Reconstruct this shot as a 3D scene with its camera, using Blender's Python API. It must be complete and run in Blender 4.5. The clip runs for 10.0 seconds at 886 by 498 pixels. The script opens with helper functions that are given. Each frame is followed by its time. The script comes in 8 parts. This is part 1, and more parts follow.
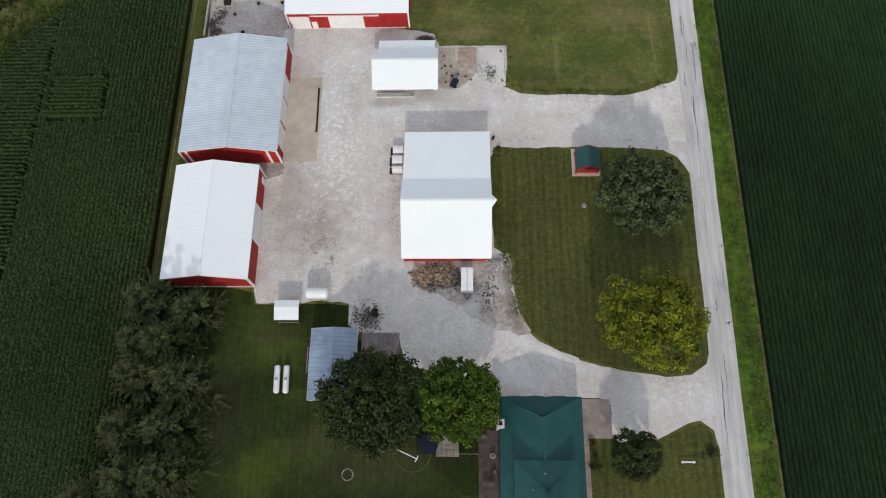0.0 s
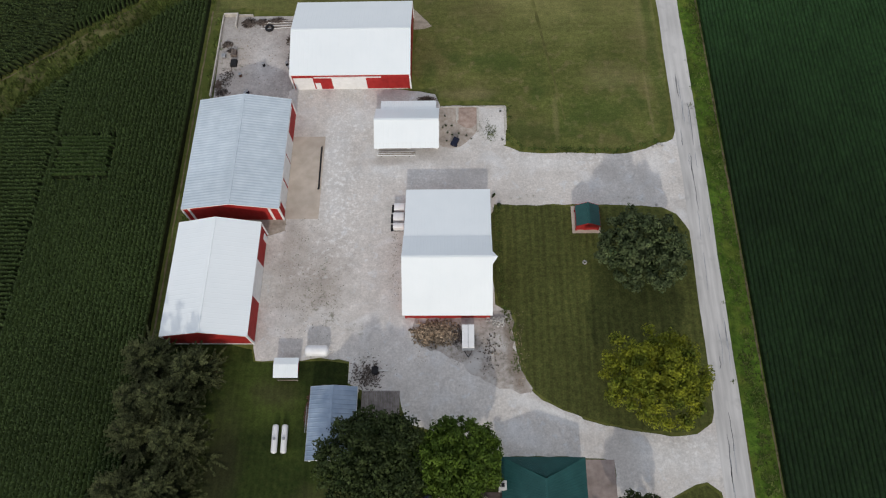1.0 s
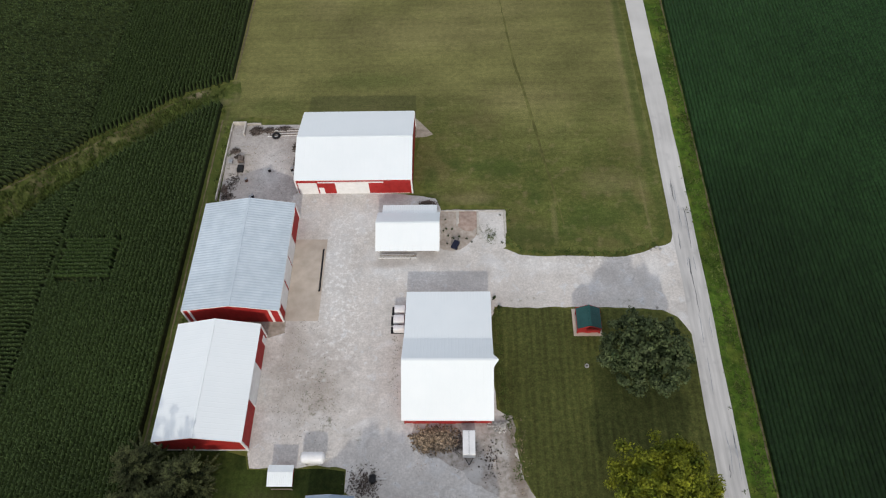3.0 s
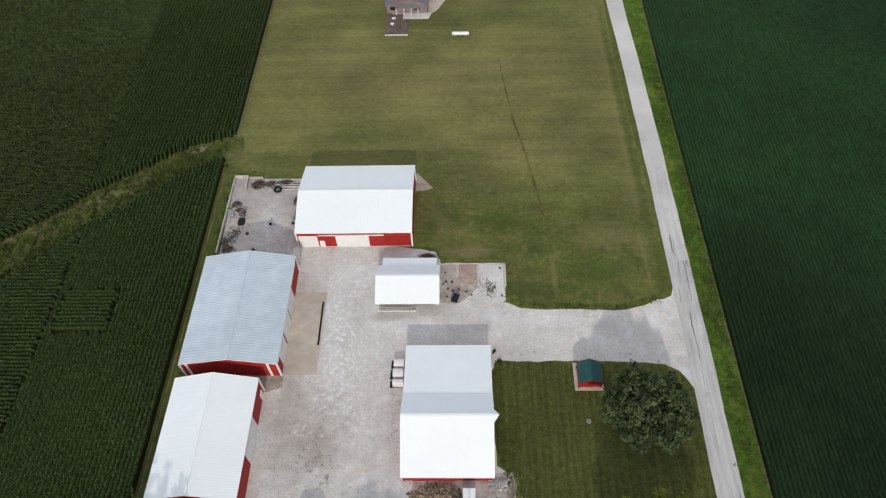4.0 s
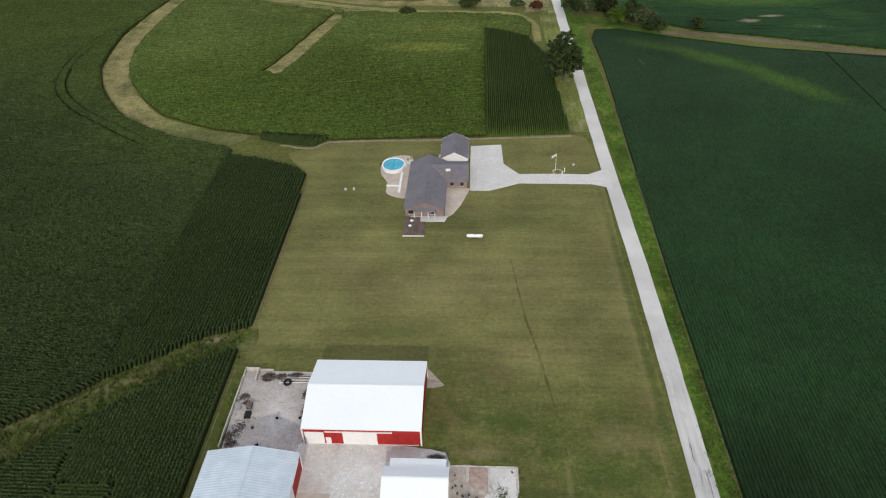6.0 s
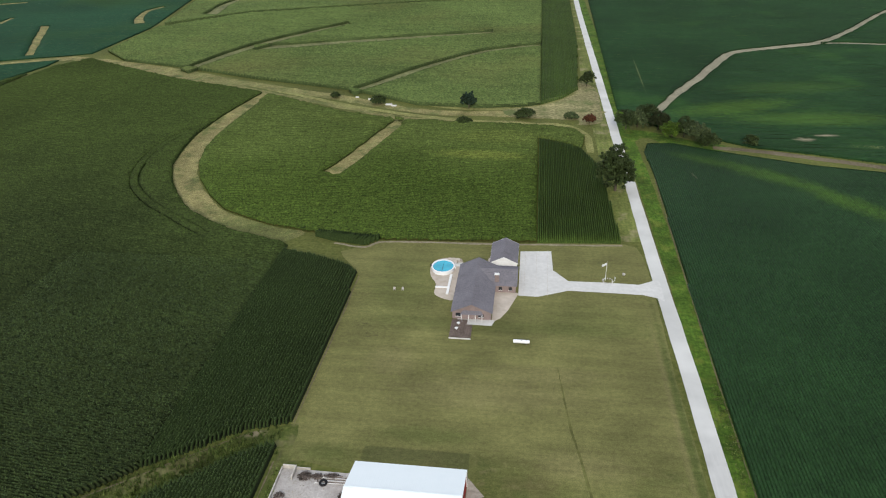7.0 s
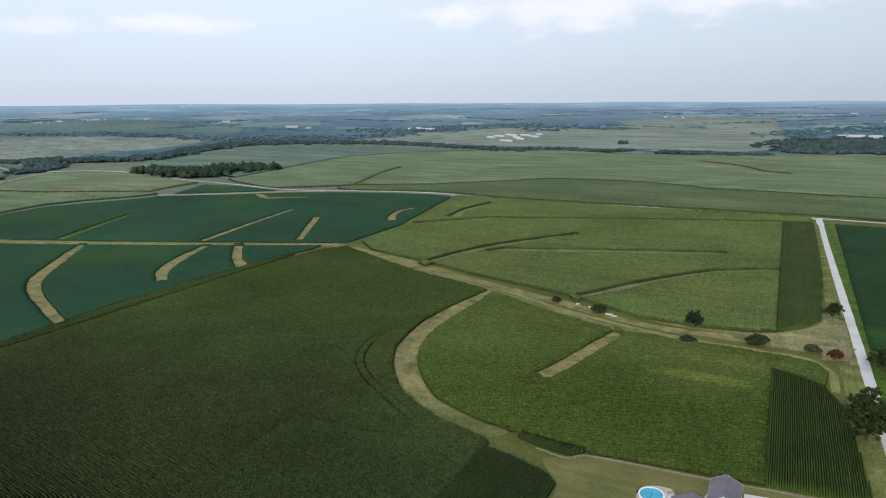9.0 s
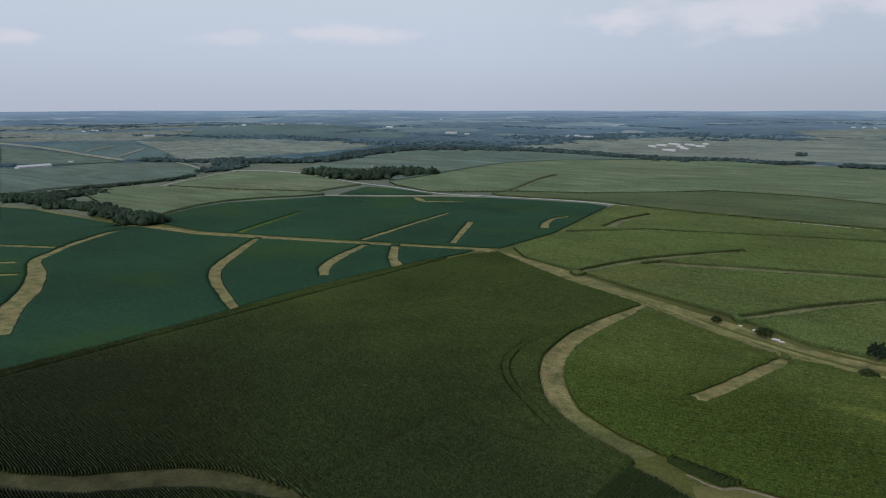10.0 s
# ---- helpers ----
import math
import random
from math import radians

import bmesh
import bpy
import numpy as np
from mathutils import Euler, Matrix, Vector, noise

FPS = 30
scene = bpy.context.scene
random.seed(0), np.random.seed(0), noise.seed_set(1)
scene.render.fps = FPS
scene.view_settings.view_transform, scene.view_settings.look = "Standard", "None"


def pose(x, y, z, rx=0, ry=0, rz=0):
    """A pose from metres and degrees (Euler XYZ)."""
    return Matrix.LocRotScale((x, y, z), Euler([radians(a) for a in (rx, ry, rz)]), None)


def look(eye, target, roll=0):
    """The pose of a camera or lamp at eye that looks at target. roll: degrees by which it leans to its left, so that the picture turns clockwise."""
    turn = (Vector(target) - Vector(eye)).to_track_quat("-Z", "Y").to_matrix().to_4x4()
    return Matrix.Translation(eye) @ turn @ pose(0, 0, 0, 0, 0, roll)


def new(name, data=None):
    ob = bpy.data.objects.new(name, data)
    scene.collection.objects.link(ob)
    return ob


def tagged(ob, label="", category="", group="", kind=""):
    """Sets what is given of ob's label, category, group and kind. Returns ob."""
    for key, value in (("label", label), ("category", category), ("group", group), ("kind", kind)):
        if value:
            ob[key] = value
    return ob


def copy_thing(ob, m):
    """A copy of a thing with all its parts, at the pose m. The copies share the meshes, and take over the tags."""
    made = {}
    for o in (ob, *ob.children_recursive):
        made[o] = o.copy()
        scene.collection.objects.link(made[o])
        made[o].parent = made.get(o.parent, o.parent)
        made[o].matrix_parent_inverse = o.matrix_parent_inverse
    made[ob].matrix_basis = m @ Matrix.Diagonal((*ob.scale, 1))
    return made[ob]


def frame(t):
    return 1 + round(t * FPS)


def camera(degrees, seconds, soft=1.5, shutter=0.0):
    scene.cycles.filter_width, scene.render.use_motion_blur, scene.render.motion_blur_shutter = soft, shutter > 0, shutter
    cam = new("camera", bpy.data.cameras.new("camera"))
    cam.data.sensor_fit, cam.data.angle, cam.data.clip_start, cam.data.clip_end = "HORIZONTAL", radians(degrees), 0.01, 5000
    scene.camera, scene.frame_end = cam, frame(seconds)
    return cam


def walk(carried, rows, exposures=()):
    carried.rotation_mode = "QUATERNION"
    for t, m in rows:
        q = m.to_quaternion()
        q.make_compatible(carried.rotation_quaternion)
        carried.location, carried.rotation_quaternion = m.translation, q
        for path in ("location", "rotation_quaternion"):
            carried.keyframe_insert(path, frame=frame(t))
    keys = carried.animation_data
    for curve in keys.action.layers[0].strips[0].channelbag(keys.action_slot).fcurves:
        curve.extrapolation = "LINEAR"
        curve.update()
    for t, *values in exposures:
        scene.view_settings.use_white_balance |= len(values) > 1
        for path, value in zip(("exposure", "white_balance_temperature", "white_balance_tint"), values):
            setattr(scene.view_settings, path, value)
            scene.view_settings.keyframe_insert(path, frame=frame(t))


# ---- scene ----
cam = camera(64.67, 10.0, soft=1.15)
PATH = [
    (0.0, pose(0, 0, 120, 19.38, 1.67, 0.48)),
    (0.1, pose(0, 0, 120, 19.94, 1.69, 0.49)),
    (0.2, pose(0, 0, 120, 20.77, 1.69, 0.49)),
    (0.3, pose(0, 0, 120, 22.02, 1.69, 0.49)),
    (0.4, pose(0, 0, 120, 23.1, 1.69, 0.49)),
    (0.5, pose(0, 0, 120, 23.71, 1.72, 0.51)),
    (0.6, pose(0, 0, 120, 23.96, 1.69, 0.49)),
    (0.7, pose(0, 0, 120, 24.02, 1.69, 0.49)),
    (1.0, pose(0, 0, 120, 24.02, 1.74, 0.5)),
    (1.5, pose(0, 0, 120, 25.85, 1.75, 0.52)),
    (2.0, pose(0, 0, 120, 28.02, 1.75, 0.52)),
    (2.5, pose(0, 0, 120, 30.21, 1.73, 0.57)),
    (2.7, pose(0, 0, 120, 31.08, 1.72, 0.61)),
    (3.8, pose(0, 0, 120, 35.82, 1.67, 0.69)),
    (4.0, pose(0, 0, 120, 36.72, 1.66, 0.69)),
    (4.5, pose(0, 0, 120, 40.2, 1.58, 0.8)),
    (5.0, pose(0, 0, 120, 44.4, 1.57, 0.81)),
    (5.5, pose(0, 0, 120, 48.57, 1.43, 2.22)),
    (5.7, pose(0, 0, 120, 50.25, 1.4, 2.28)),
    (6.8, pose(0, 0, 120, 59.52, 1.2, 5.5)),
    (7.0, pose(0, 0, 120, 61.25, 1.17, 7.21)),
    (7.5, pose(0, 0, 120, 65.55, 0.9, 12.28)),
    (8.0, pose(0, 0, 120, 69.82, 0.79, 17.59)),
    (8.3, pose(0, 0, 120, 72.49, 0.62, 22.29)),
    (8.5, pose(0, 0, 120, 74.05, 0.5, 23.72)),
    (8.6, pose(0, 0, 120, 74.88, 0.47, 24.98)),
    (8.7, pose(0, 0, 120, 75.79, 0.43, 25.72)),
    (8.8, pose(0, 0, 120, 76.59, 0.4, 25.81)),
    (8.9, pose(0, 0, 120, 77.28, 0.36, 25.68)),
    (9.0, pose(0, 0, 120, 78.0, 0.33, 25.9)),
    (9.1, pose(0, 0, 120, 78.45, 0.31, 27.36)),
    (9.2, pose(0, 0, 120, 78.59, 0.28, 29.38)),
    (9.3, pose(0, 0, 120, 78.62, 0.26, 30.56)),
    (9.4, pose(0, 0, 120, 78.67, 0.23, 31.08)),
    (9.5, pose(0, 0, 120, 78.6, 0.21, 31.18)),
    (9.6, pose(0, 0, 120, 78.68, 0.17, 31.47)),
    (9.7, pose(0, 0, 120, 78.7, 0.13, 34.07)),
    (9.8, pose(0, 0, 120, 78.69, 0.09, 36.76)),
    (9.9, pose(0, 0, 120, 78.62, 0.05, 38.13)),
    (10.0, pose(0, 0, 120, 78.59, 0.01, 38.58)),
]
EXPOSURES = [(0.0, -0.60, 6750, 11), (0.5, -0.72, 6760, 11), (1.5, -0.72, 6780, 11), (2.5, -0.61, 6800, 11), (4.5, -0.52, 6830, 11), (5.5, -0.46, 6830, 11), (6.8, -0.32, 6650, 9), (7.0, -0.24, 6620, 8), (7.5, -0.01, 6520, 7), (8.0, 0.0, 6450, 7), (8.5, -0.10, 6430, 8), (9.0, -0.48, 6400, 10), (9.5, -0.84, 6350, 11), (10.0, -1.01, 6300, 12)]
walk(cam, PATH, EXPOSURES)

# ---- light ----
SUN_ELEVATION, SUN_SIDE = radians(27.0), radians(178.0)
world = bpy.data.worlds.new("sky")
scene.world = world
world.use_nodes = True
wn, wl = world.node_tree.nodes, world.node_tree.links
wn.clear()
sky = wn.new("ShaderNodeTexSky")
sky.sky_type, sky.sun_disc = "NISHITA", False
sky.sun_elevation, sky.sun_rotation = SUN_ELEVATION, SUN_SIDE
sky.altitude, sky.air_density, sky.dust_density, sky.ozone_density = 300, 1.0, 2.5, 1.0
wc = wn.new("ShaderNodeTexCoord")
wsep = wn.new("ShaderNodeSeparateXYZ")
wl.new(wc.outputs["Generated"], wsep.inputs[0])
whaze = wn.new("ShaderNodeValToRGB")
whaze.color_ramp.interpolation = "B_SPLINE"
for at, tone in ((0.0, (0.66, 0.725, 0.85)), (0.03, (0.69, 0.765, 0.895)), (0.07, (0.745, 0.84, 0.985)), (0.13, (0.80, 0.885, 1.02)), (0.22, (0.88, 0.95, 1.06)), (0.5, (0.73, 0.80, 0.94))):
    stop = whaze.color_ramp.elements.new(at) if at else whaze.color_ramp.elements[0]
    stop.color = (*tone, 1)
whaze.color_ramp.elements.remove(whaze.color_ramp.elements[-1])
wl.new(wsep.outputs["Z"], whaze.inputs[0])
wtone = wn.new("ShaderNodeVectorMath")
wtone.operation = "SCALE"
wl.new(whaze.outputs[0], wtone.inputs[0])
# cumulus puffs low over the land: bearing west of north and height, both in radians
wneg = wn.new("ShaderNodeMath")
wneg.operation = "MULTIPLY"
wneg.inputs[1].default_value = -1.0
wl.new(wsep.outputs["X"], wneg.inputs[0])
wside = wn.new("ShaderNodeMath")
wside.operation = "ARCTAN2"
wl.new(wneg.outputs[0], wside.inputs[0])
wl.new(wsep.outputs["Y"], wside.inputs[1])
# the sky dims a little towards the north-east
weast = wn.new("ShaderNodeMapRange")
weast.inputs["From Min"].default_value, weast.inputs["From Max"].default_value = -0.25, 0.65
weast.inputs["To Min"].default_value, weast.inputs["To Max"].default_value = 11.8, 15.0
wl.new(wside.outputs[0], weast.inputs["Value"])
wl.new(weast.outputs[0], wtone.inputs["Scale"])
wdir = wn.new("ShaderNodeCombineXYZ")
wl.new(wside.outputs[0], wdir.inputs[0])
wl.new(wsep.outputs["Z"], wdir.inputs[1])
wmap = wn.new("ShaderNodeMapping")
wmap.inputs["Scale"].default_value = (14.0, 34.0, 1.0)
wl.new(wdir.outputs[0], wmap.inputs["Vector"])
wno = wn.new("ShaderNodeTexNoise")
wno.inputs["Scale"].default_value, wno.inputs["Detail"].default_value, wno.inputs["Roughness"].default_value = 1.0, 7.0, 0.55
wl.new(wmap.outputs[0], wno.inputs["Vector"])
cloudy = None
for bearing, high, wide, tall, thick in ((0.43, 0.112, 0.075, 0.016, 0.9), (0.27, 0.118, 0.16, 0.030, 0.75), (0.10, 0.125, 0.14, 0.022, 0.7), (0.80, 0.097, 0.085, 0.013, 0.75), (0.95, 0.092, 0.07, 0.011, 0.5), (1.203, 0.083, 0.03, 0.010, 0.8), (-0.35, 0.13, 0.2, 0.03, 0.7), (1.6, 0.12, 0.2, 0.03, 0.7)):
    wsp = wn.new("ShaderNodeMapping")
    wsp.vector_type = "TEXTURE"
    wsp.inputs["Location"].default_value, wsp.inputs["Scale"].default_value = (bearing, high, 0), (wide, tall, 1)
    wl.new(wdir.outputs[0], wsp.inputs["Vector"])
    wlen = wn.new("ShaderNodeVectorMath")
    wlen.operation = "LENGTH"
    wl.new(wsp.outputs[0], wlen.inputs[0])
    wadd = wn.new("ShaderNodeMath")
    wadd.operation = "MULTIPLY_ADD"
    wadd.inputs[1].default_value = -3.0
    wl.new(wno.outputs["Fac"], wadd.inputs[0])
    wl.new(wlen.outputs["Value"], wadd.inputs[2])
    wfac = wn.new("ShaderNodeMapRange")
    wfac.interpolation_type = "SMOOTHSTEP"
    wfac.inputs["From Min"].default_value, wfac.inputs["From Max"].default_value = -0.20, -1.35
    wfac.inputs["To Max"].default_value = thick
    wl.new(wadd.outputs[0], wfac.inputs["Value"])
    if cloudy is None:
        cloudy = wfac.outputs[0]
    else:
        wmax = wn.new("ShaderNodeMath")
        wmax.operation = "MAXIMUM"
        wl.new(cloudy, wmax.inputs[0])
        wl.new(wfac.outputs[0], wmax.inputs[1])
        cloudy = wmax.outputs[0]
wcloud = wn.new("ShaderNodeMix")
wcloud.data_type = "RGBA"
wcloud.inputs["B"].default_value = (15.0, 14.9, 15.8, 1)
wl.new(cloudy, wcloud.inputs["Factor"])
wl.new(wtone.outputs[0], wcloud.inputs["A"])
wmix = wn.new("ShaderNodeMix")
wmix.data_type = "RGBA"
wmix.inputs["Factor"].default_value = 0.86
wl.new(sky.outputs[0], wmix.inputs["A"])
wl.new(wcloud.outputs["Result"], wmix.inputs["B"])
wbg = wn.new("ShaderNodeBackground")
wbg.inputs["Strength"].default_value = 0.102
wout = wn.new("ShaderNodeOutputWorld")
wl.new(wmix.outputs["Result"], wbg.inputs["Color"])
wl.new(wbg.outputs[0], wout.inputs["Surface"])

sun_data = bpy.data.lights.new("sun", "SUN")
sun_data.energy, sun_data.angle, sun_data.color = 2.75, radians(1.5), (1.0, 0.95, 0.87)
sun = new("sun", sun_data)
sun.matrix_world = look((0, 0, 0), (-0.035 * math.cos(SUN_ELEVATION), math.cos(SUN_ELEVATION), -math.sin(SUN_ELEVATION)))


# ---- materials ----
def surface(name, low, high, scale=3.0, rough=0.9, bump=0.0, bump_scale=None, large=0.05, patch=0.25, metal=0.0, gloss=0.12,
            stripe=None, island=0.0, piece=0.0, stretch=(1, 1, 1), distance=0.05, tint=None, fade=None, streak=None, spots=()):
    """A base colour between low and high by fine grain, varied by large patches; stripe: (axis, width, amount) of
    mowing or sheets;
    tint: (colour, scale, from, to) of another tone in noise patches; fade: (colour, axis, from, to) of a slow change of
    tone across the land;
    streak: ((x, y, z) scale, amount) of drawn-out grain; spots: (colour, x, y, rx, ry, turn, strength) of worn, stained
    or weedy places and other patches of tone (strength below 0: speckled)."""
    m = bpy.data.materials.new(name)
    m.use_nodes = True
    n, l = m.node_tree.nodes, m.node_tree.links
    b = n["Principled BSDF"]
    b.inputs["Roughness"].default_value, b.inputs["Metallic"].default_value = rough, metal
    b.inputs["Specular IOR Level"].default_value = gloss
    co = n.new("ShaderNodeTexCoord")
    mp = n.new("ShaderNodeMapping")
    mp.inputs["Scale"].default_value = stretch
    l.new(co.outputs["Object"], mp.inputs["Vector"])
    fine = n.new("ShaderNodeTexNoise")
    fine.inputs["Scale"].default_value, fine.inputs["Detail"].default_value = scale, 5.0
    l.new(mp.outputs[0], fine.inputs["Vector"])
    spread = n.new("ShaderNodeMapRange")
    spread.inputs["From Min"].default_value, spread.inputs["From Max"].default_value = 0.3, 0.7
    l.new(fine.outputs["Fac"], spread.inputs["Value"])
    mix = n.new("ShaderNodeMix")
    mix.data_type = "RGBA"
    mix.inputs["A"].default_value, mix.inputs["B"].default_value = (*low, 1), (*high, 1)
    l.new(spread.outputs[0], mix.inputs["Factor"])
    wide = n.new("ShaderNodeTexNoise")
    wide.inputs["Scale"].default_value, wide.inputs["Detail"].default_value = large, 4.0
    l.new(co.outputs["Object"], wide.inputs["Vector"])
    gain = n.new("ShaderNodeMapRange")
    gain.inputs["From Min"].default_value, gain.inputs["From Max"].default_value = 0.3, 0.7
    gain.inputs["To Min"].default_value, gain.inputs["To Max"].default_value = 1 - patch, 1 + patch
    l.new(wide.outputs["Fac"], gain.inputs["Value"])
    value = gain.outputs[0]

    def times(x, source, amount):
        """x * (1 - amount/2 + amount * source)"""
        a = n.new("ShaderNodeMath")
        a.operation = "MULTIPLY_ADD"
        a.inputs[1].default_value, a.inputs[2].default_value = amount, 1 - amount / 2
        l.new(source, a.inputs[0])
        c = n.new("ShaderNodeMath")
        c.operation = "MULTIPLY"
        l.new(x, c.inputs[0])
        l.new(a.outputs[0], c.inputs[1])
        return c.outputs[0]

    if stripe:
        for axis, width, amount in (stripe if isinstance(stripe, list) else [stripe]):
            wave = n.new("ShaderNodeTexWave")
            wave.bands_direction = axis
            wave.inputs["Scale"].default_value = 0.31416 / width
            wave.inputs["Distortion"].default_value, wave.inputs["Detail"].default_value = 1.5, 2.0
            wave.inputs["Detail Scale"].default_value = 0.6
            l.new(co.outputs["Object"], wave.inputs["Vector"])
            value = times(value, wave.outputs["Fac"], amount)
    for size, amount in (streak or ()):
        sm = n.new("ShaderNodeMapping")
        sm.inputs["Scale"].default_value = size
        l.new(co.outputs["Object"], sm.inputs["Vector"])
        st = n.new("ShaderNodeTexNoise")
        st.inputs["Scale"].default_value, st.inputs["Detail"].default_value = 1.0, 4.0
        l.new(sm.outputs[0], st.inputs["Vector"])
        sr = n.new("ShaderNodeMapRange")
        sr.inputs["From Min"].default_value, sr.inputs["From Max"].default_value = 0.3, 0.7
        l.new(st.outputs["Fac"], sr.inputs["Value"])
        value = times(value, sr.outputs[0], amount)
    if island:
        g = n.new("ShaderNodeNewGeometry")
        value = times(value, g.outputs["Random Per Island"], island)
    if piece:
        g = n.new("ShaderNodeObjectInfo")
        value = times(value, g.outputs["Random"], piece)
    colour = mix.outputs["Result"]
    for tone in (tint if isinstance(tint, list) else [tint] if tint else []):
        tn = n.new("ShaderNodeTexNoise")
        tn.inputs["Scale"].default_value, tn.inputs["Detail"].default_value = tone[1], 6.0
        if len(tone) > 4:
            tn.inputs["Distortion"].default_value = tone[4]
        l.new(co.outputs["Object"], tn.inputs["Vector"])
        tr = n.new("ShaderNodeMapRange")
        tr.inputs["From Min"].default_value, tr.inputs["From Max"].default_value = tone[2], tone[3]
        l.new(tn.outputs["Fac"], tr.inputs["Value"])
        tm = n.new("ShaderNodeMix")
        tm.data_type = "RGBA"
        l.new(tr.outputs[0], tm.inputs["Factor"])
        l.new(colour, tm.inputs["A"])
        tm.inputs["B"].default_value = (*tone[0], 1)
        colour = tm.outputs["Result"]
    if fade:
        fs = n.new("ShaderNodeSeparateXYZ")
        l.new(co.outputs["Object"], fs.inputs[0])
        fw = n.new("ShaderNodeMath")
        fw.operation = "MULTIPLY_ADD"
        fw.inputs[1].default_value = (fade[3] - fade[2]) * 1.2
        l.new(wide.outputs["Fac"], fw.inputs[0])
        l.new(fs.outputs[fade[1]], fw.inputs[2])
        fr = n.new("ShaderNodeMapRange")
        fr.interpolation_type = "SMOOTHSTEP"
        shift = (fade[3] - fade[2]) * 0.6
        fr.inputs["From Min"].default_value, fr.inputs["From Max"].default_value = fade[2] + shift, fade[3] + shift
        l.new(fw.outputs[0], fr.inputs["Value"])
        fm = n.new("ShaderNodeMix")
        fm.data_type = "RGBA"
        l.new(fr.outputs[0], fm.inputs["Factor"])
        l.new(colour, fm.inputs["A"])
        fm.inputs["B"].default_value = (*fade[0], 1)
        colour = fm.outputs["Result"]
    if spots:
        ragged = n.new("ShaderNodeTexNoise")
        ragged.inputs["Scale"].default_value, ragged.inputs["Detail"].default_value, ragged.inputs["Roughness"].default_value = 0.35, 7.0, 0.65
        l.new(co.outputs["Object"], ragged.inputs["Vector"])
        rag = n.new("ShaderNodeMath")
        rag.operation = "MULTIPLY_ADD"
        rag.inputs[1].default_value, rag.inputs[2].default_value = 1.5, -0.75
        l.new(ragged.outputs["Fac"], rag.inputs[0])
        speck = n.new("ShaderNodeTexNoise")
        speck.inputs["Scale"].default_value, speck.inputs["Detail"].default_value, speck.inputs["Roughness"].default_value = 1.1, 5.0, 0.6
        l.new(co.outputs["Object"], speck.inputs["Vector"])
        dots = n.new("ShaderNodeMapRange")
        dots.inputs["From Min"].default_value, dots.inputs["From Max"].default_value = 0.52, 0.66
        l.new(speck.outputs["Fac"], dots.inputs["Value"])
    for tone, cx, cy, rx, ry, turn, strength in spots:
        sm = n.new("ShaderNodeMapping")
        sm.vector_type = "TEXTURE"
        sm.inputs["Location"].default_value, sm.inputs["Rotation"].default_value, sm.inputs["Scale"].default_value = (cx, cy, 0), (0, 0, radians(turn)), (rx, ry, 1000)
        l.new(co.outputs["Object"], sm.inputs["Vector"])
        far = n.new("ShaderNodeVectorMath")
        far.operation = "LENGTH"
        l.new(sm.outputs[0], far.inputs[0])
        add = n.new("ShaderNodeMath")
        l.new(far.outputs["Value"], add.inputs[0])
        l.new(rag.outputs[0], add.inputs[1])
        sr = n.new("ShaderNodeMapRange")
        sr.interpolation_type = "SMOOTHSTEP"
        sr.inputs["From Min"].default_value, sr.inputs["From Max"].default_value = 1.30, 0.25
        sr.inputs["To Max"].default_value = abs(strength)
        l.new(add.outputs[0], sr.inputs["Value"])
        amount = sr.outputs[0]
        if strength < 0:
            by = n.new("ShaderNodeMath")
            by.operation = "MULTIPLY"
            l.new(amount, by.inputs[0])
            l.new(dots.outputs[0], by.inputs[1])
            amount = by.outputs[0]
        tm = n.new("ShaderNodeMix")
        tm.data_type = "RGBA"
        l.new(amount, tm.inputs["Factor"])
        l.new(colour, tm.inputs["A"])
        tm.inputs["B"].default_value = (*tone, 1)
        colour = tm.outputs["Result"]
    scaled = n.new("ShaderNodeVectorMath")
    scaled.operation = "SCALE"
    l.new(colour, scaled.inputs[0])
    l.new(value, scaled.inputs["Scale"])
    l.new(scaled.outputs[0], b.inputs["Base Color"])
    if bump:
        bn = n.new("ShaderNodeTexNoise")
        bn.inputs["Scale"].default_value, bn.inputs["Detail"].default_value = bump_scale or scale * 2, 4.0
        l.new(mp.outputs[0], bn.inputs["Vector"])
        bp = n.new("ShaderNodeBump")
        bp.inputs["Strength"].default_value, bp.inputs["Distance"].default_value = bump, distance
        l.new(bn.outputs["Fac"], bp.inputs["Height"])
        l.new(bp.outputs[0], b.inputs["Normal"])
    return m


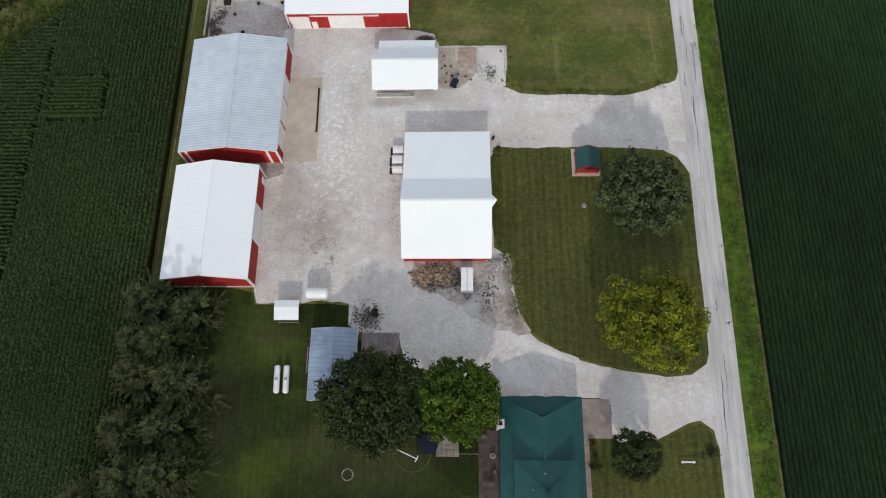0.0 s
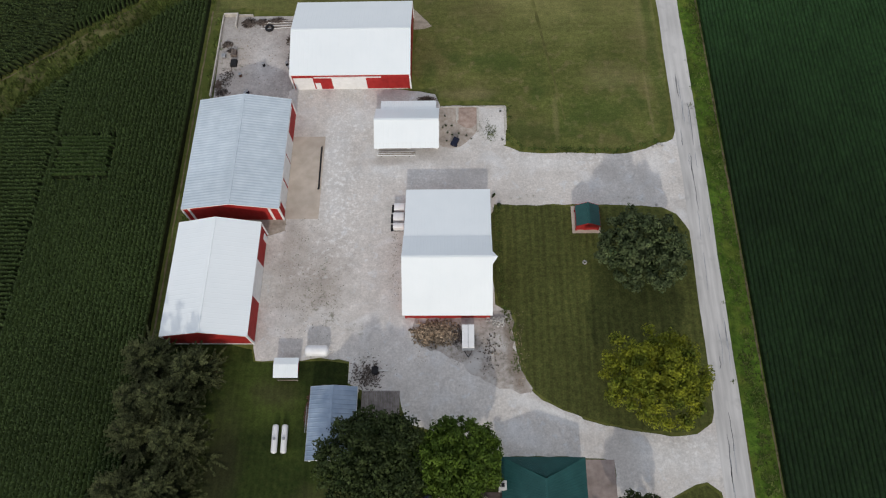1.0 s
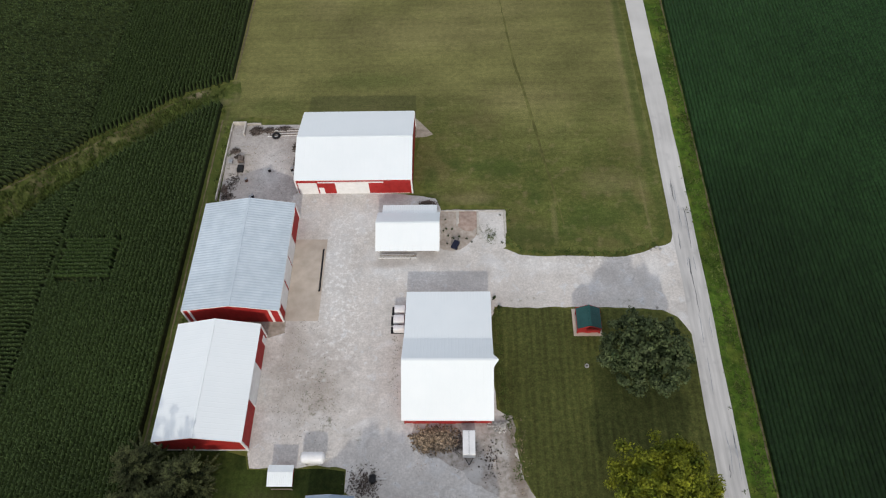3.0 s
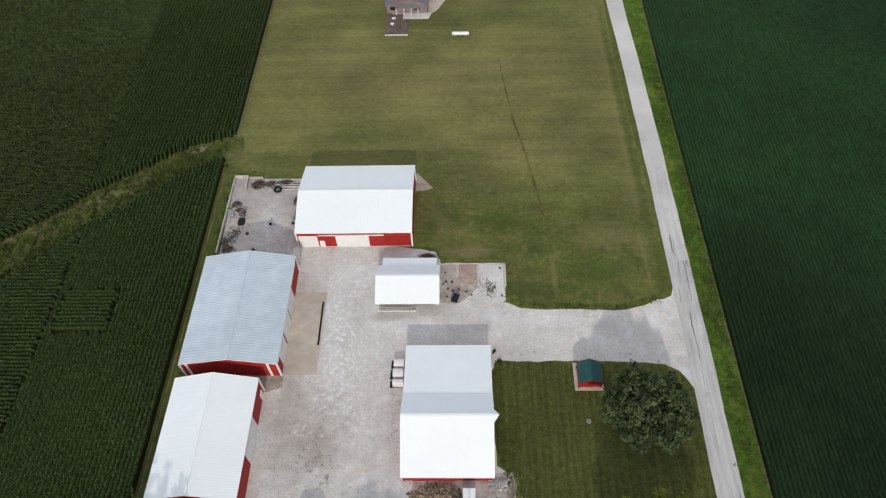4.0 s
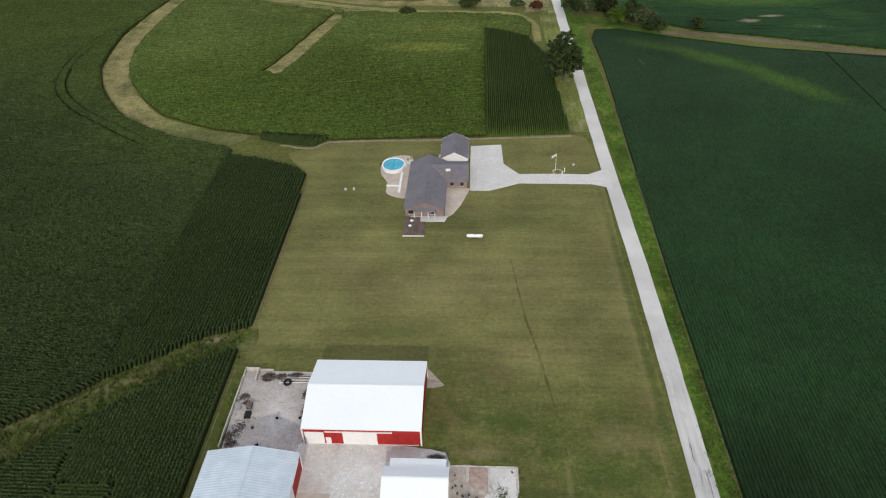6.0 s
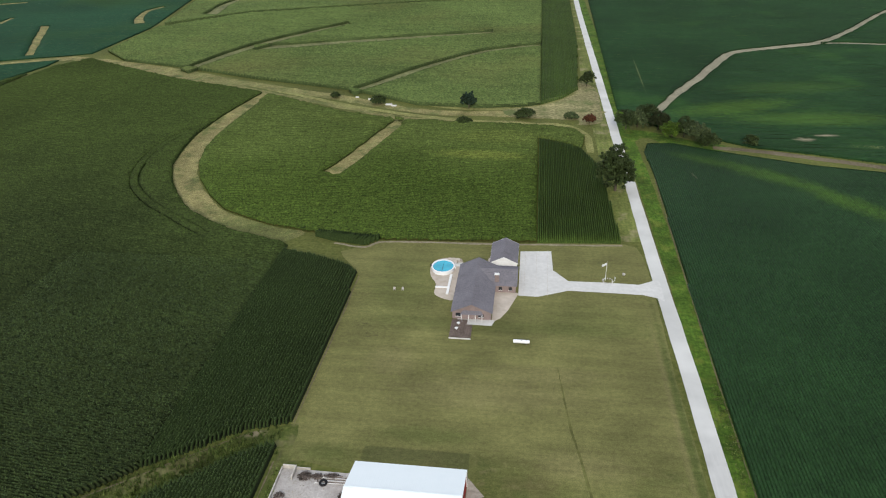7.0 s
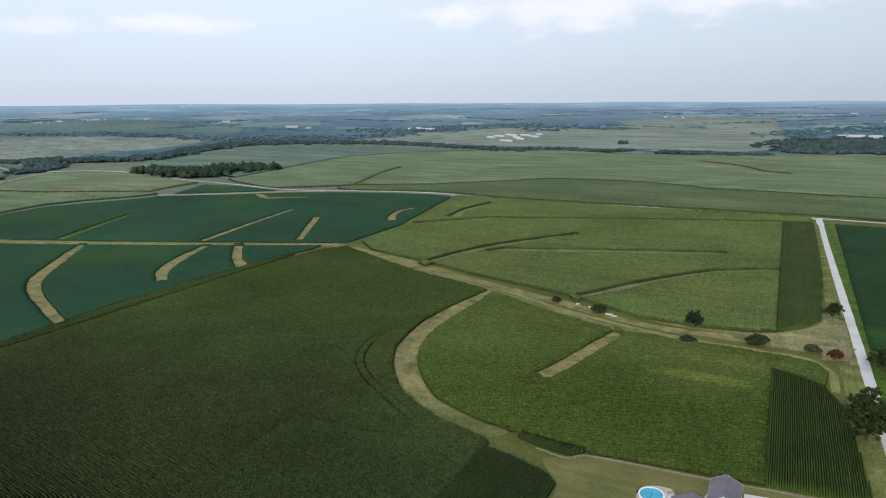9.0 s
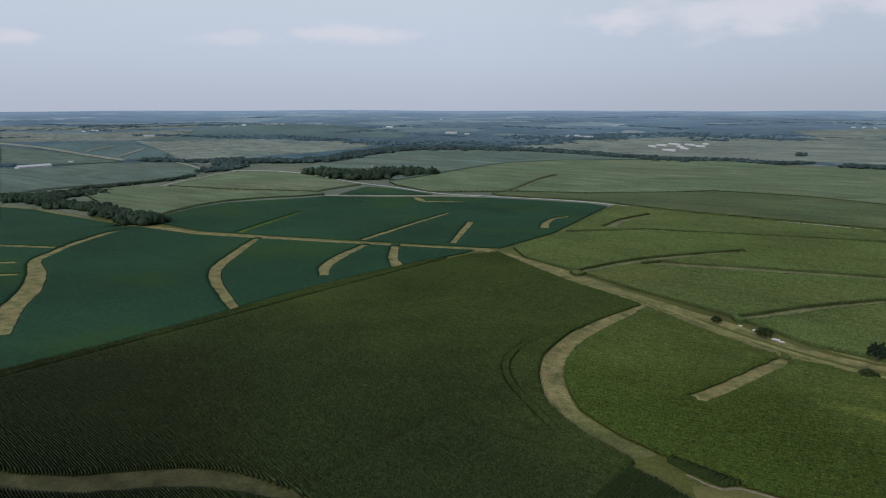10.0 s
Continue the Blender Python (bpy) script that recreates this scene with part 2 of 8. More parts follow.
PALE, BROWN, WEED = (0.66, 0.65, 0.63), (0.42, 0.375, 0.335), (0.17, 0.165, 0.12)
CHALK, STAIN = (0.72, 0.715, 0.70), (0.36, 0.315, 0.275)
TAN, DEEP = (0.175, 0.155, 0.068), (0.050, 0.076, 0.016)
M = {
    "rough_grass": surface("rough_grass", (0.0700, 0.0860, 0.0190), (0.1300, 0.1320, 0.0380), 0.9, bump=0.6, large=0.02, patch=0.25, distance=0.2, streak=[((0.5, 0.5, 1), 0.25)], spots=[(DEEP, -55, 60, 4, 70, 0, 0.7)]),
    "verge": surface("verge", (0.0335, 0.0728, 0.0081), (0.0799, 0.1355, 0.0171), 0.9, bump=0.8, large=0.09, patch=0.4, distance=0.3, streak=[((1.5, 0.25, 1), 0.35), ((0.6, 0.6, 1), 0.3)], tint=((0.105, 0.135, 0.022), 0.22, 0.5, 0.68)),
    "pale_verge": surface("pale_verge", (0.0869, 0.1113, 0.0254), (0.1696, 0.1823, 0.053), 0.9, bump=0.6, large=0.06, patch=0.3, distance=0.2, streak=[((0.9, 0.08, 1), 0.4), ((0.6, 0.6, 1), 0.3)], tint=((0.205, 0.180, 0.095), 0.12, 0.55, 0.68)),
    "lawn_north": surface("lawn_north", (0.0748, 0.0907, 0.0215), (0.1202, 0.1293, 0.0363), 1.4, bump=0.4, bump_scale=3, large=0.05, patch=0.2, stripe=[("Y", 5.6, 0.06), ("Y", 1.7, 0.04)], streak=[((0.03, 0.3, 1), 0.15), ((0.3, 2.0, 1), 0.16), ((0.9, 0.9, 1), 0.28), ((3.2, 3.2, 1), 0.42), ((0.12, 0.2, 1), 0.14)], fade=((0.150, 0.146, 0.052), "Y", 92, 128), tint=[((0.122, 0.112, 0.041), 0.07, 0.5, 0.68), ((0.062, 0.084, 0.020), 0.16, 0.53, 0.70), ((0.150, 0.128, 0.058), 0.45, 0.55, 0.75)],
                          spots=[(TAN, 1.0, 88.8, 6.5, 1.7, 0, 0.8), (DEEP, 8, 97, 7, 3.4, 0, 0.7), (DEEP, -7.5, 95, 2.2, 3.5, 0, 0.6), (DEEP, 27, 84, 9, 4.5, 0, 0.65), (DEEP, 12, 79.5, 9, 2.6, 0, 0.6), (DEEP, -22, 124, 14, 3.4, 0, 0.4), (TAN, 18.6, 82, 0.7, 6, 0, 0.5), (TAN, 37.8, 86, 0.35, 12, 2, 0.55), (TAN, 31, 93, 8, 4, 0, 0.5), (DEEP, 39.6, 130, 1.3, 60, 1, 0.6), (TAN, 37.6, 135, 0.8, 50, 1, 0.4), (DEEP, -10, 171, 50, 4, 0, 0.3), (DEEP, 20, 176, 20, 10, 0, 0.25), (DEEP, -40, 190, 14, 22, 0, 0.3), (TAN, -8, 141, 30, 8, 0, 0.45), (TAN, 14, 118, 14, 5, 0, 0.4), (DEEP, -45, 116, 8, 3.5, 0, 0.4), (DEEP, -55, 75, 3.2, 50, 0, 0.7), ((0.13, 0.11, 0.06), -55.2, 80, 0.5, 40, 0, 0.6), ((0.06, 0.055, 0.03), -44, 163, 4, 2.5, 0, -0.8), ((0.06, 0.055, 0.03), -48, 168, 3, 2, 0, -0.8), (TAN, -36, 152, 8, 7, 0, 0.45), (TAN, 6, 150, 20, 4, 0, 0.4)]),
    "lawn_east": surface("lawn_east", (0.0460, 0.0571, 0.0147), (0.0851, 0.0898, 0.0252), 1.3, bump=0.3, bump_scale=3, large=0.05, patch=0.22, stripe=[("X", 1.35, 0.18), ("X", 2.9, 0.12)], streak=[((2.2, 0.12, 1), 0.3), ((0.8, 0.8, 1), 0.28), ((3.2, 3.2, 1), 0.45)]),
    # dark base holds the trees' shade, brighter tint its sunlit gaps; brown spots are soil
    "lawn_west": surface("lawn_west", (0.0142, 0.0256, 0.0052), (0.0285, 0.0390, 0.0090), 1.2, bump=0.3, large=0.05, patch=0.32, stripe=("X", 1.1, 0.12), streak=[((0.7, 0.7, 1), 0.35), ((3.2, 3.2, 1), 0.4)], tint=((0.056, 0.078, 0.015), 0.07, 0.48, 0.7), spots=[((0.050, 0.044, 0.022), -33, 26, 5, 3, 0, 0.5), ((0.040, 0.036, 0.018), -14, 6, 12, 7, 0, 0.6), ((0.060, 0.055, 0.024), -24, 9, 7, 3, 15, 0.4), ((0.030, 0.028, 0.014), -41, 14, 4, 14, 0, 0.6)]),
    "hay": surface("hay", (0.1562, 0.1425, 0.0514), (0.3074, 0.2648, 0.1175), 1.6, bump=0.7, large=0.07, patch=0.25, distance=0.25, streak=[((0.25, 0.25, 1), 0.35), ((0.9, 0.9, 1), 0.5), ((2.6, 2.6, 1), 0.6)], tint=((0.118, 0.132, 0.044), 0.12, 0.5, 0.66), spots=[((0.095, 0.112, 0.034), -100, 224, 34, 14, -28, 0.8), ((0.085, 0.080, 0.034), -215, 98, 75, 45, 30, 0.8), ((0.125, 0.140, 0.045), -150, 405, 150, 12, -26, 0.5)]),
    "apron_grass": surface("apron_grass", (0.1695, 0.1638, 0.0701), (0.2938, 0.2542, 0.1299), 0.6, bump=0.5, large=0.04, patch=0.25, distance=0.2, streak=[((0.05, 0.4, 1), 0.3), ((0.6, 0.6, 1), 0.4)], tint=((0.110, 0.130, 0.045), 0.06, 0.5, 0.64)),
    "mown_edge": surface("mown_edge", (0.150, 0.158, 0.050), (0.255, 0.240, 0.092), 1.0, bump=0.4, large=0.06, patch=0.25, streak=[((0.5, 0.5, 1), 0.4)]),
    "field_track": surface("field_track", (0.200, 0.180, 0.120), (0.310, 0.285, 0.205), 1.0, bump=0.4, large=0.08, patch=0.2, streak=[((0.6, 0.6, 1), 0.3)]),
    "terrace": surface("terrace", (0.1196, 0.1334, 0.0552), (0.1932, 0.1886, 0.0902), 0.3, large=0.05, patch=0.25, streak=[((0.6, 0.6, 1), 0.4)]),
    "far_white": surface("far_white", (0.50, 0.51, 0.52), (0.60, 0.61, 0.62), 0.5, rough=0.6, large=0.2, patch=0.1),
    "bare_soil": surface("bare_soil", (0.105, 0.085, 0.050), (0.175, 0.145, 0.095), 0.9, bump=0.4, large=0.1, patch=0.25),
    "pale_soil": surface("pale_soil", (0.200, 0.170, 0.110), (0.310, 0.270, 0.190), 0.9, bump=0.4, large=0.1, patch=0.25),
    "gravel": surface("gravel", (0.5123, 0.4816, 0.4473), (0.6159, 0.5827, 0.546), 2.2, bump=0.2, bump_scale=6, large=0.06, patch=0.06, distance=0.03, streak=[((0.9, 0.12, 1), 0.06), ((0.22, 0.05, 1), 0.10), ((0.35, 0.35, 1), 0.14), ((1.1, 1.1, 1), 0.12), ((3.4, 3.4, 1), 0.19)],
                      tint=[((0.60, 0.595, 0.585), 0.6, 0.58, 0.68, 0.8), ((0.47, 0.437, 0.405), 0.09, 0.5, 0.74), ((0.62, 0.612, 0.60), 0.16, 0.52, 0.72, 0.6), ((0.43, 0.405, 0.38), 0.35, 0.60, 0.78, 0.8)], spots=[(BROWN, -29, 48, 8.5, 10.5, 0, 0.75), (WEED, -25.5, 45, 4.5, 6, 15, -0.75), (STAIN, -26, 46, 3.4, 5, 10, 0.55), (STAIN, -33, 52, 2.2, 6, 0, 0.4), (WEED, -26.6, 50, 1.8, 1.6, 0, -0.7), (WEED, -31, 53, 4, 3, 0, -0.4), (WEED, -19.5, 37.5, 2, 3.5, 20, -0.6), (WEED, -17, 31, 3, 3.5, 0, -0.8),
                      (PALE, -25.6, 72, 3.0, 16, 2, 0.45), (CHALK, -25.4, 70, 2.6, 17, 2, -0.9), (CHALK, -21, 82, 9, 5, 0, -0.8), (CHALK, -28, 52, 6, 8, 0, -0.55), (CHALK, -14, 69.5, 12, 2.4, 0, -0.5), (CHALK, 20, 72.6, 16, 1.2, 0, -0.6), (CHALK, 36, 17, 6, 3.4, 0, -0.6), (PALE, -20, 83, 8, 3.2, 12, 0.5), (PALE, -12, 70.5, 10, 2.6, 0, 0.4), (PALE, 14, 23.2, 9, 1.3, -24, 0.8), (PALE, 33, 15.5, 7, 3, 0, 0.5),
                      (PALE, 15, 72, 8, 1.8, 0, 0.5), (PALE, 37.5, 71, 2.6, 4, 0, 0.5), (PALE, 6, 80.5, 3.4, 5, 0, 0.5), (WEED, 5.2, 79.0, 1.8, 2.6, 20, -0.85), (BROWN, -32, 72, 3.4, 13, 0, 0.4), (WEED, 12, 64.4, 5, 0.9, 0, -0.7), (WEED, 30, 64.0, 6, 0.8, 0, -0.6), (WEED, -12.9, 52, 1.4, 9, 0, -0.8), (WEED, -26.2, 50.2, 1.8, 1.8, 0, -0.9), (WEED, -27.9, 43.5, 4.2, 4.0, 0, -0.85), (WEED, -31.5, 55, 2.6, 4.5, 0, -0.75), (WEED, -23.7, 39.2, 3.2, 2.0, 0, -0.7), (WEED, 4.0, 80.4, 2.0, 2.6, 10, -0.9), (BROWN, -32, 56.5, 3.6, 4.0, 0, 0.6), (BROWN, -16, 72.6, 7, 1.1, 4, 0.6), (CHALK, -22.5, 65, 3.2, 16, 3, -0.7)]),
    "road": surface("road", (0.40, 0.39, 0.375), (0.56, 0.545, 0.525), 0.8, bump=0.3, bump_scale=8, large=0.08, patch=0.12, stretch=(1.6, 0.12, 1), distance=0.02, tint=((0.38, 0.37, 0.36), 0.3, 0.58, 0.72), fade=((0.550, 0.540, 0.515), "Y", 75, 150)),
    "concrete": surface("concrete", (0.54, 0.525, 0.50), (0.62, 0.605, 0.58), 0.8, rough=0.85, large=0.15, patch=0.07),
    "tan_concrete": surface("tan_concrete", (0.44, 0.375, 0.31), (0.54, 0.47, 0.40), 0.5, rough=0.85, large=0.12, patch=0.12),
    "corn": surface("corn", (0.0132, 0.0248, 0.0065), (0.0437, 0.067, 0.0184), 4.0, rough=0.8, large=0.035, patch=0.25, island=0.12),
    # near-black row sides: the shade between corn rows, put into the colour
    "corn_row_shade": surface("corn_row_shade", (0.0080, 0.0130, 0.0045), (0.0240, 0.0300, 0.0120), 2.5, rough=0.95, large=0.05, patch=0.3),
    "corn_bright": surface("corn_bright", (0.014, 0.030, 0.007), (0.042, 0.070, 0.016), 3.5, rough=0.8, large=0.05, patch=0.2),
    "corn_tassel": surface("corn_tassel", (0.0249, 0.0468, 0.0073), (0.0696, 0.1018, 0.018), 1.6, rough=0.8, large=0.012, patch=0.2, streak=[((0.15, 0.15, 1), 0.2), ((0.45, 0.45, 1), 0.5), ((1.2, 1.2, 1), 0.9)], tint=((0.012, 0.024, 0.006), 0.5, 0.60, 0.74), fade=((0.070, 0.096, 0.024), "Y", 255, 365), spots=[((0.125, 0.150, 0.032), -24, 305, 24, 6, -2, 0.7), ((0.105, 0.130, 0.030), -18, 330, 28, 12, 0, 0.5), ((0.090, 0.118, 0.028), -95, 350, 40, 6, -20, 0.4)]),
    "corn_near_road": surface("corn_near_road", (0.0620, 0.0930, 0.0380), (0.1000, 0.1340, 0.0570), 0.35, rough=0.9, large=0.006, patch=0.16, streak=[((0.012, 0.09, 1), 0.28), ((0.004, 0.025, 1), 0.35), ((0.4, 0.4, 1), 0.35)], tint=((0.118, 0.140, 0.064), 0.008, 0.5, 0.7)),
    "corn_rise": surface("corn_rise", (0.1020, 0.1460, 0.0740), (0.1520, 0.1960, 0.1060), 0.25, rough=0.9, large=0.004, patch=0.18, streak=[((0.008, 0.06, 1), 0.42), ((0.003, 0.018, 1), 0.4), ((0.3, 0.3, 1), 0.3)], tint=((0.165, 0.190, 0.105), 0.005, 0.5, 0.68)),
    # next three, far crops: the air's blue-grey haze is mixed into the base colour
    "corn_haze": surface("corn_haze", (0.0972, 0.1447, 0.1102), (0.1361, 0.1858, 0.1426), 0.2, rough=0.9, large=0.004, patch=0.15, streak=[((0.006, 0.05, 1), 0.5), ((0.003, 0.015, 1), 0.35), ((0.25, 0.25, 1), 0.25)], tint=((0.135, 0.170, 0.125), 0.006, 0.5, 0.66)),
    "field_haze": surface("field_haze", (0.165, 0.2013, 0.1628), (0.2365, 0.2618, 0.2145), 0.12, rough=0.95, large=0.003, patch=0.14, streak=[((0.004, 0.03, 1), 0.6), ((0.006, 0.10, 1), 0.5)], tint=((0.120, 0.165, 0.140), 0.006, 0.55, 0.68)),
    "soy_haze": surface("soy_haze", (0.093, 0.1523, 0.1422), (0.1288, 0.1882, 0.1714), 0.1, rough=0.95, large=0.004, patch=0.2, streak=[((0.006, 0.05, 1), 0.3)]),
    "lane": surface("lane", (0.25, 0.255, 0.19), (0.34, 0.335, 0.26), 0.3, rough=0.95, large=0.05, patch=0.15),
    # creek trees lifted towards blue: haze painted into their green
    "creek_woods_haze": surface("creek_woods_haze", (0.0270, 0.0500, 0.0480), (0.0620, 0.0920, 0.0860), 0.12, rough=0.9, large=0.01, patch=0.25, island=0.6),
    "soy": surface("soy", (0.0054, 0.0165, 0.0052), (0.014, 0.0314, 0.0097), 2.6, rough=0.6, large=0.02, patch=0.22, streak=[((0.8, 0.5, 1), 0.25), ((0.15, 0.15, 1), 0.2), ((2.0, 2.0, 1), 0.9), ((5.0, 5.0, 1), 0.7)], spots=[((0.050, 0.105, 0.014), 78, 309, 18, 5, -30, 0.7), ((0.050, 0.105, 0.014), 100, 294, 24, 7, -37, 0.8), ((0.050, 0.105, 0.014), 124, 268, 26, 7, -52, 0.8), ((0.10, 0.10, 0.06), 69.8, 290.5, 0.5, 4.5, 12, 0.9), ((0.006, 0.014, 0.006), 74, 245.5, 5, 2.5, -20, -0.9), ((0.005, 0.014, 0.005), 62, 41, 5, 3, 20, -0.8), ((0.005, 0.014, 0.005), 68, 70, 6, 4, -20, -0.8), ((0.005, 0.014, 0.005), 66, 118, 7, 4, 10, -0.8)], fade=((0.0170, 0.0460, 0.0135), "Y", 35, 115)),
    "soy_far": surface("soy_far", (0.0115, 0.0470, 0.0210), (0.0210, 0.0650, 0.0290), 0.5, rough=0.9, large=0.008, patch=0.25, streak=[((0.02, 0.3, 1), 0.2), ((0.5, 0.5, 1), 0.25)], tint=((0.028, 0.068, 0.018), 0.009, 0.5, 0.68)),
    "soy_ne": surface("soy_ne", (0.0105, 0.0340, 0.0100), (0.0180, 0.0500, 0.0140), 0.6, rough=0.8, large=0.015, patch=0.25, streak=[((0.4, 0.4, 1), 0.3), ((0.04, 0.1, 1), 0.2)], tint=((0.030, 0.078, 0.016), 0.014, 0.56, 0.74), spots=[((0.06, 0.12, 0.018), 108, 389, 38, 12, 22, 0.7), ((0.06, 0.12, 0.018), 145, 372, 50, 12, 4, 0.55), ((0.05, 0.10, 0.018), 150, 430, 40, 14, 10, 0.4), ((0.13, 0.15, 0.06), 65.7, 459.2, 0.45, 40.0, -1, 0.7), ((0.22, 0.20, 0.13), 130, 339.5, 5, 2.4, 10, 0.9), ((0.24, 0.21, 0.14), 142, 346, 6, 1.8, 5, 0.9), ((0.16, 0.18, 0.07), 158, 331, 14, 2.2, -5, -0.9)]),
    "roof_white": surface("roof_white", (0.80, 0.845, 0.85), (0.825, 0.865, 0.868), 0.3, rough=0.4, large=0.06, patch=0.015, gloss=0.5),
    "roof_steel": surface("roof_steel", (0.47, 0.545, 0.60), (0.56, 0.63, 0.68), 0.5, rough=0.45, large=0.08, patch=0.08, metal=0.15, gloss=0.6),
    "roof_blue": surface("roof_blue", (0.20, 0.27, 0.36), (0.28, 0.35, 0.44), 0.6, rough=0.5, large=0.2, patch=0.15, metal=0.2, gloss=0.5),
    "roof_green": surface("roof_green", (0.0085, 0.0590, 0.0560), (0.0140, 0.0760, 0.0710), 0.6, rough=0.5, large=0.15, patch=0.12, gloss=0.3),
    "shingle": surface("shingle", (0.140, 0.130, 0.145), (0.195, 0.183, 0.198), 2.5, rough=0.9, large=0.2, patch=0.10, streak=[((0.4, 3.0, 1), 0.2)]),
    "red": surface("red", (0.2992, 0.0209, 0.0200), (0.3784, 0.0333, 0.0300), 0.8, rough=0.55, large=0.2, patch=0.12, stripe=("X", 0.9, 0.05)),
    "white": surface("white", (0.72, 0.72, 0.70), (0.80, 0.80, 0.79), 1.2, rough=0.5, large=0.4, patch=0.05),
    "white_tank": surface("white_tank", (0.74, 0.74, 0.73), (0.80, 0.80, 0.80), 1.5, rough=0.35, large=0.5, patch=0.05, gloss=0.5),
    "brick": surface("brick", (0.195, 0.148, 0.138), (0.285, 0.222, 0.208), 5.0, rough=0.85, large=0.5, patch=0.15),
    "wood": surface("wood", (0.22, 0.19, 0.15), (0.36, 0.32, 0.27), 2.0, rough=0.85, large=0.4, patch=0.2, piece=0.3, stretch=(1, 6, 6)),
    "dark_wood": surface("dark_wood", (0.10, 0.075, 0.06), (0.17, 0.13, 0.11), 2.0, rough=0.85, large=0.4, patch=0.2, piece=0.3),
    "firewood": surface("firewood", (0.07, 0.05, 0.035), (0.46, 0.35, 0.24), 3.0, rough=0.9, large=0.9, patch=0.4, island=1.2),
    "stone": surface("stone", (0.30, 0.29, 0.27), (0.45, 0.43, 0.40), 2.0, rough=0.9, large=0.6, patch=0.2, piece=0.4, island=0.4),
    "black": surface("black", (0.012, 0.012, 0.013), (0.03, 0.03, 0.032), 3.0, rough=0.7, large=0.5, patch=0.2),
    "rust": surface("rust", (0.07, 0.04, 0.03), (0.16, 0.09, 0.06), 3.0, rough=0.85, large=0.8, patch=0.3, island=0.5),
    "grey_metal": surface("grey_metal", (0.30, 0.31, 0.32), (0.42, 0.43, 0.44), 2.0, rough=0.5, large=0.5, patch=0.1, metal=0.5),
    "navy": surface("navy", (0.012, 0.014, 0.03), (0.02, 0.024, 0.045), 2.0, rough=0.6, large=0.5, patch=0.1),
    "glass_dark": surface("glass_dark", (0.02, 0.022, 0.025), (0.03, 0.032, 0.036), 1.0, rough=0.08, large=0.5, patch=0.05, gloss=0.6),
    "bark": surface("bark", (0.07, 0.055, 0.04), (0.13, 0.105, 0.08), 3.0, rough=0.95, bump=0.6, large=0.5, patch=0.2),
    "leaf_maple": surface("leaf_maple", (0.030, 0.050, 0.018), (0.095, 0.118, 0.050), 0.6, rough=0.55, large=0.3, patch=0.3, island=0.8),
    "leaf_yellow": surface("leaf_yellow", (0.055, 0.082, 0.009), (0.235, 0.245, 0.020), 0.45, rough=0.55, large=0.25, patch=0.35, island=0.7),
    "leaf_green": surface("leaf_green", (0.038, 0.072, 0.009), (0.082, 0.130, 0.015), 0.4, rough=0.55, large=0.15, patch=0.25, island=0.6),
    "leaf_dark": surface("leaf_dark", (0.0200, 0.0340, 0.0095), (0.0500, 0.0680, 0.0215), 0.5, rough=0.55, large=0.15, patch=0.25, island=0.7),
    "needles": surface("needles", (0.0070, 0.0110, 0.0035), (0.0360, 0.0430, 0.0150), 1.0, rough=0.7, large=0.3, patch=0.3, island=0.9),
    "needle_tips": surface("needle_tips", (0.0270, 0.0340, 0.0120), (0.0850, 0.0940, 0.0380), 1.0, rough=0.7, large=0.3, patch=0.35, island=0.8),
    "leaf_red": surface("leaf_red", (0.0600, 0.0210, 0.0120), (0.0960, 0.0420, 0.0180), 0.5, rough=0.6, large=0.2, patch=0.2, island=0.5),
    "woods": surface("woods", (0.0150, 0.0310, 0.0190), (0.0420, 0.0640, 0.0380), 0.15, rough=0.9, large=0.02, patch=0.25, island=0.7),
    # distant ground and woods: pale, bluish base colours stand for the haze
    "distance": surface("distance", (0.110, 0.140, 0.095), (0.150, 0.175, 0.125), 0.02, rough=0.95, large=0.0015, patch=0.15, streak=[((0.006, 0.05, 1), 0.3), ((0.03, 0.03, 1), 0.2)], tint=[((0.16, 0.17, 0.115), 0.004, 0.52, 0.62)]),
    "far_woods_haze": surface("far_woods_haze", (0.0575, 0.1058, 0.1288), (0.0966, 0.1541, 0.1794), 0.02, rough=0.95, large=0.004, patch=0.2, island=0.25),
    # stalk walls darker than the tops: shade inside the crop is painted in
    "corn_stalk_shade": surface("corn_stalk_shade", (0.0413, 0.0625, 0.0213), (0.0813, 0.11, 0.04), 1.5, rough=0.9, large=0.05, patch=0.3),
    "mulch": surface("mulch", (0.33, 0.275, 0.23), (0.47, 0.415, 0.365), 1.3, rough=0.95, large=0.3, patch=0.2, bump=0.5, spots=[(WEED, -3.4, 80, 2, 2.4, 0, -0.7), (WEED, -1, 78.6, 3, 1, 0, -0.6)]),
    # the one spot is a broad darker patch on the hill's western side
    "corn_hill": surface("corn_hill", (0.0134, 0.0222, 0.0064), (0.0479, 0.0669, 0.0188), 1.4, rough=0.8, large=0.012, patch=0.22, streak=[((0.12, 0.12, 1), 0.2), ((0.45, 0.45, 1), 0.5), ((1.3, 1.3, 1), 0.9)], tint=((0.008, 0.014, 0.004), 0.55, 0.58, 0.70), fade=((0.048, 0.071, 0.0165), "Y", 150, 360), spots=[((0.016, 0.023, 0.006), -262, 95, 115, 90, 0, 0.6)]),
    "corn_pale": surface("corn_pale", (0.0563, 0.091, 0.0246), (0.1262, 0.1623, 0.0491), 1.1, rough=0.8, large=0.01, patch=0.2, streak=[((0.03, 0.12, 1), 0.25), ((0.25, 0.25, 1), 0.3), ((0.7, 0.7, 1), 0.6)], tint=((0.110, 0.120, 0.038), 0.008, 0.5, 0.72)),
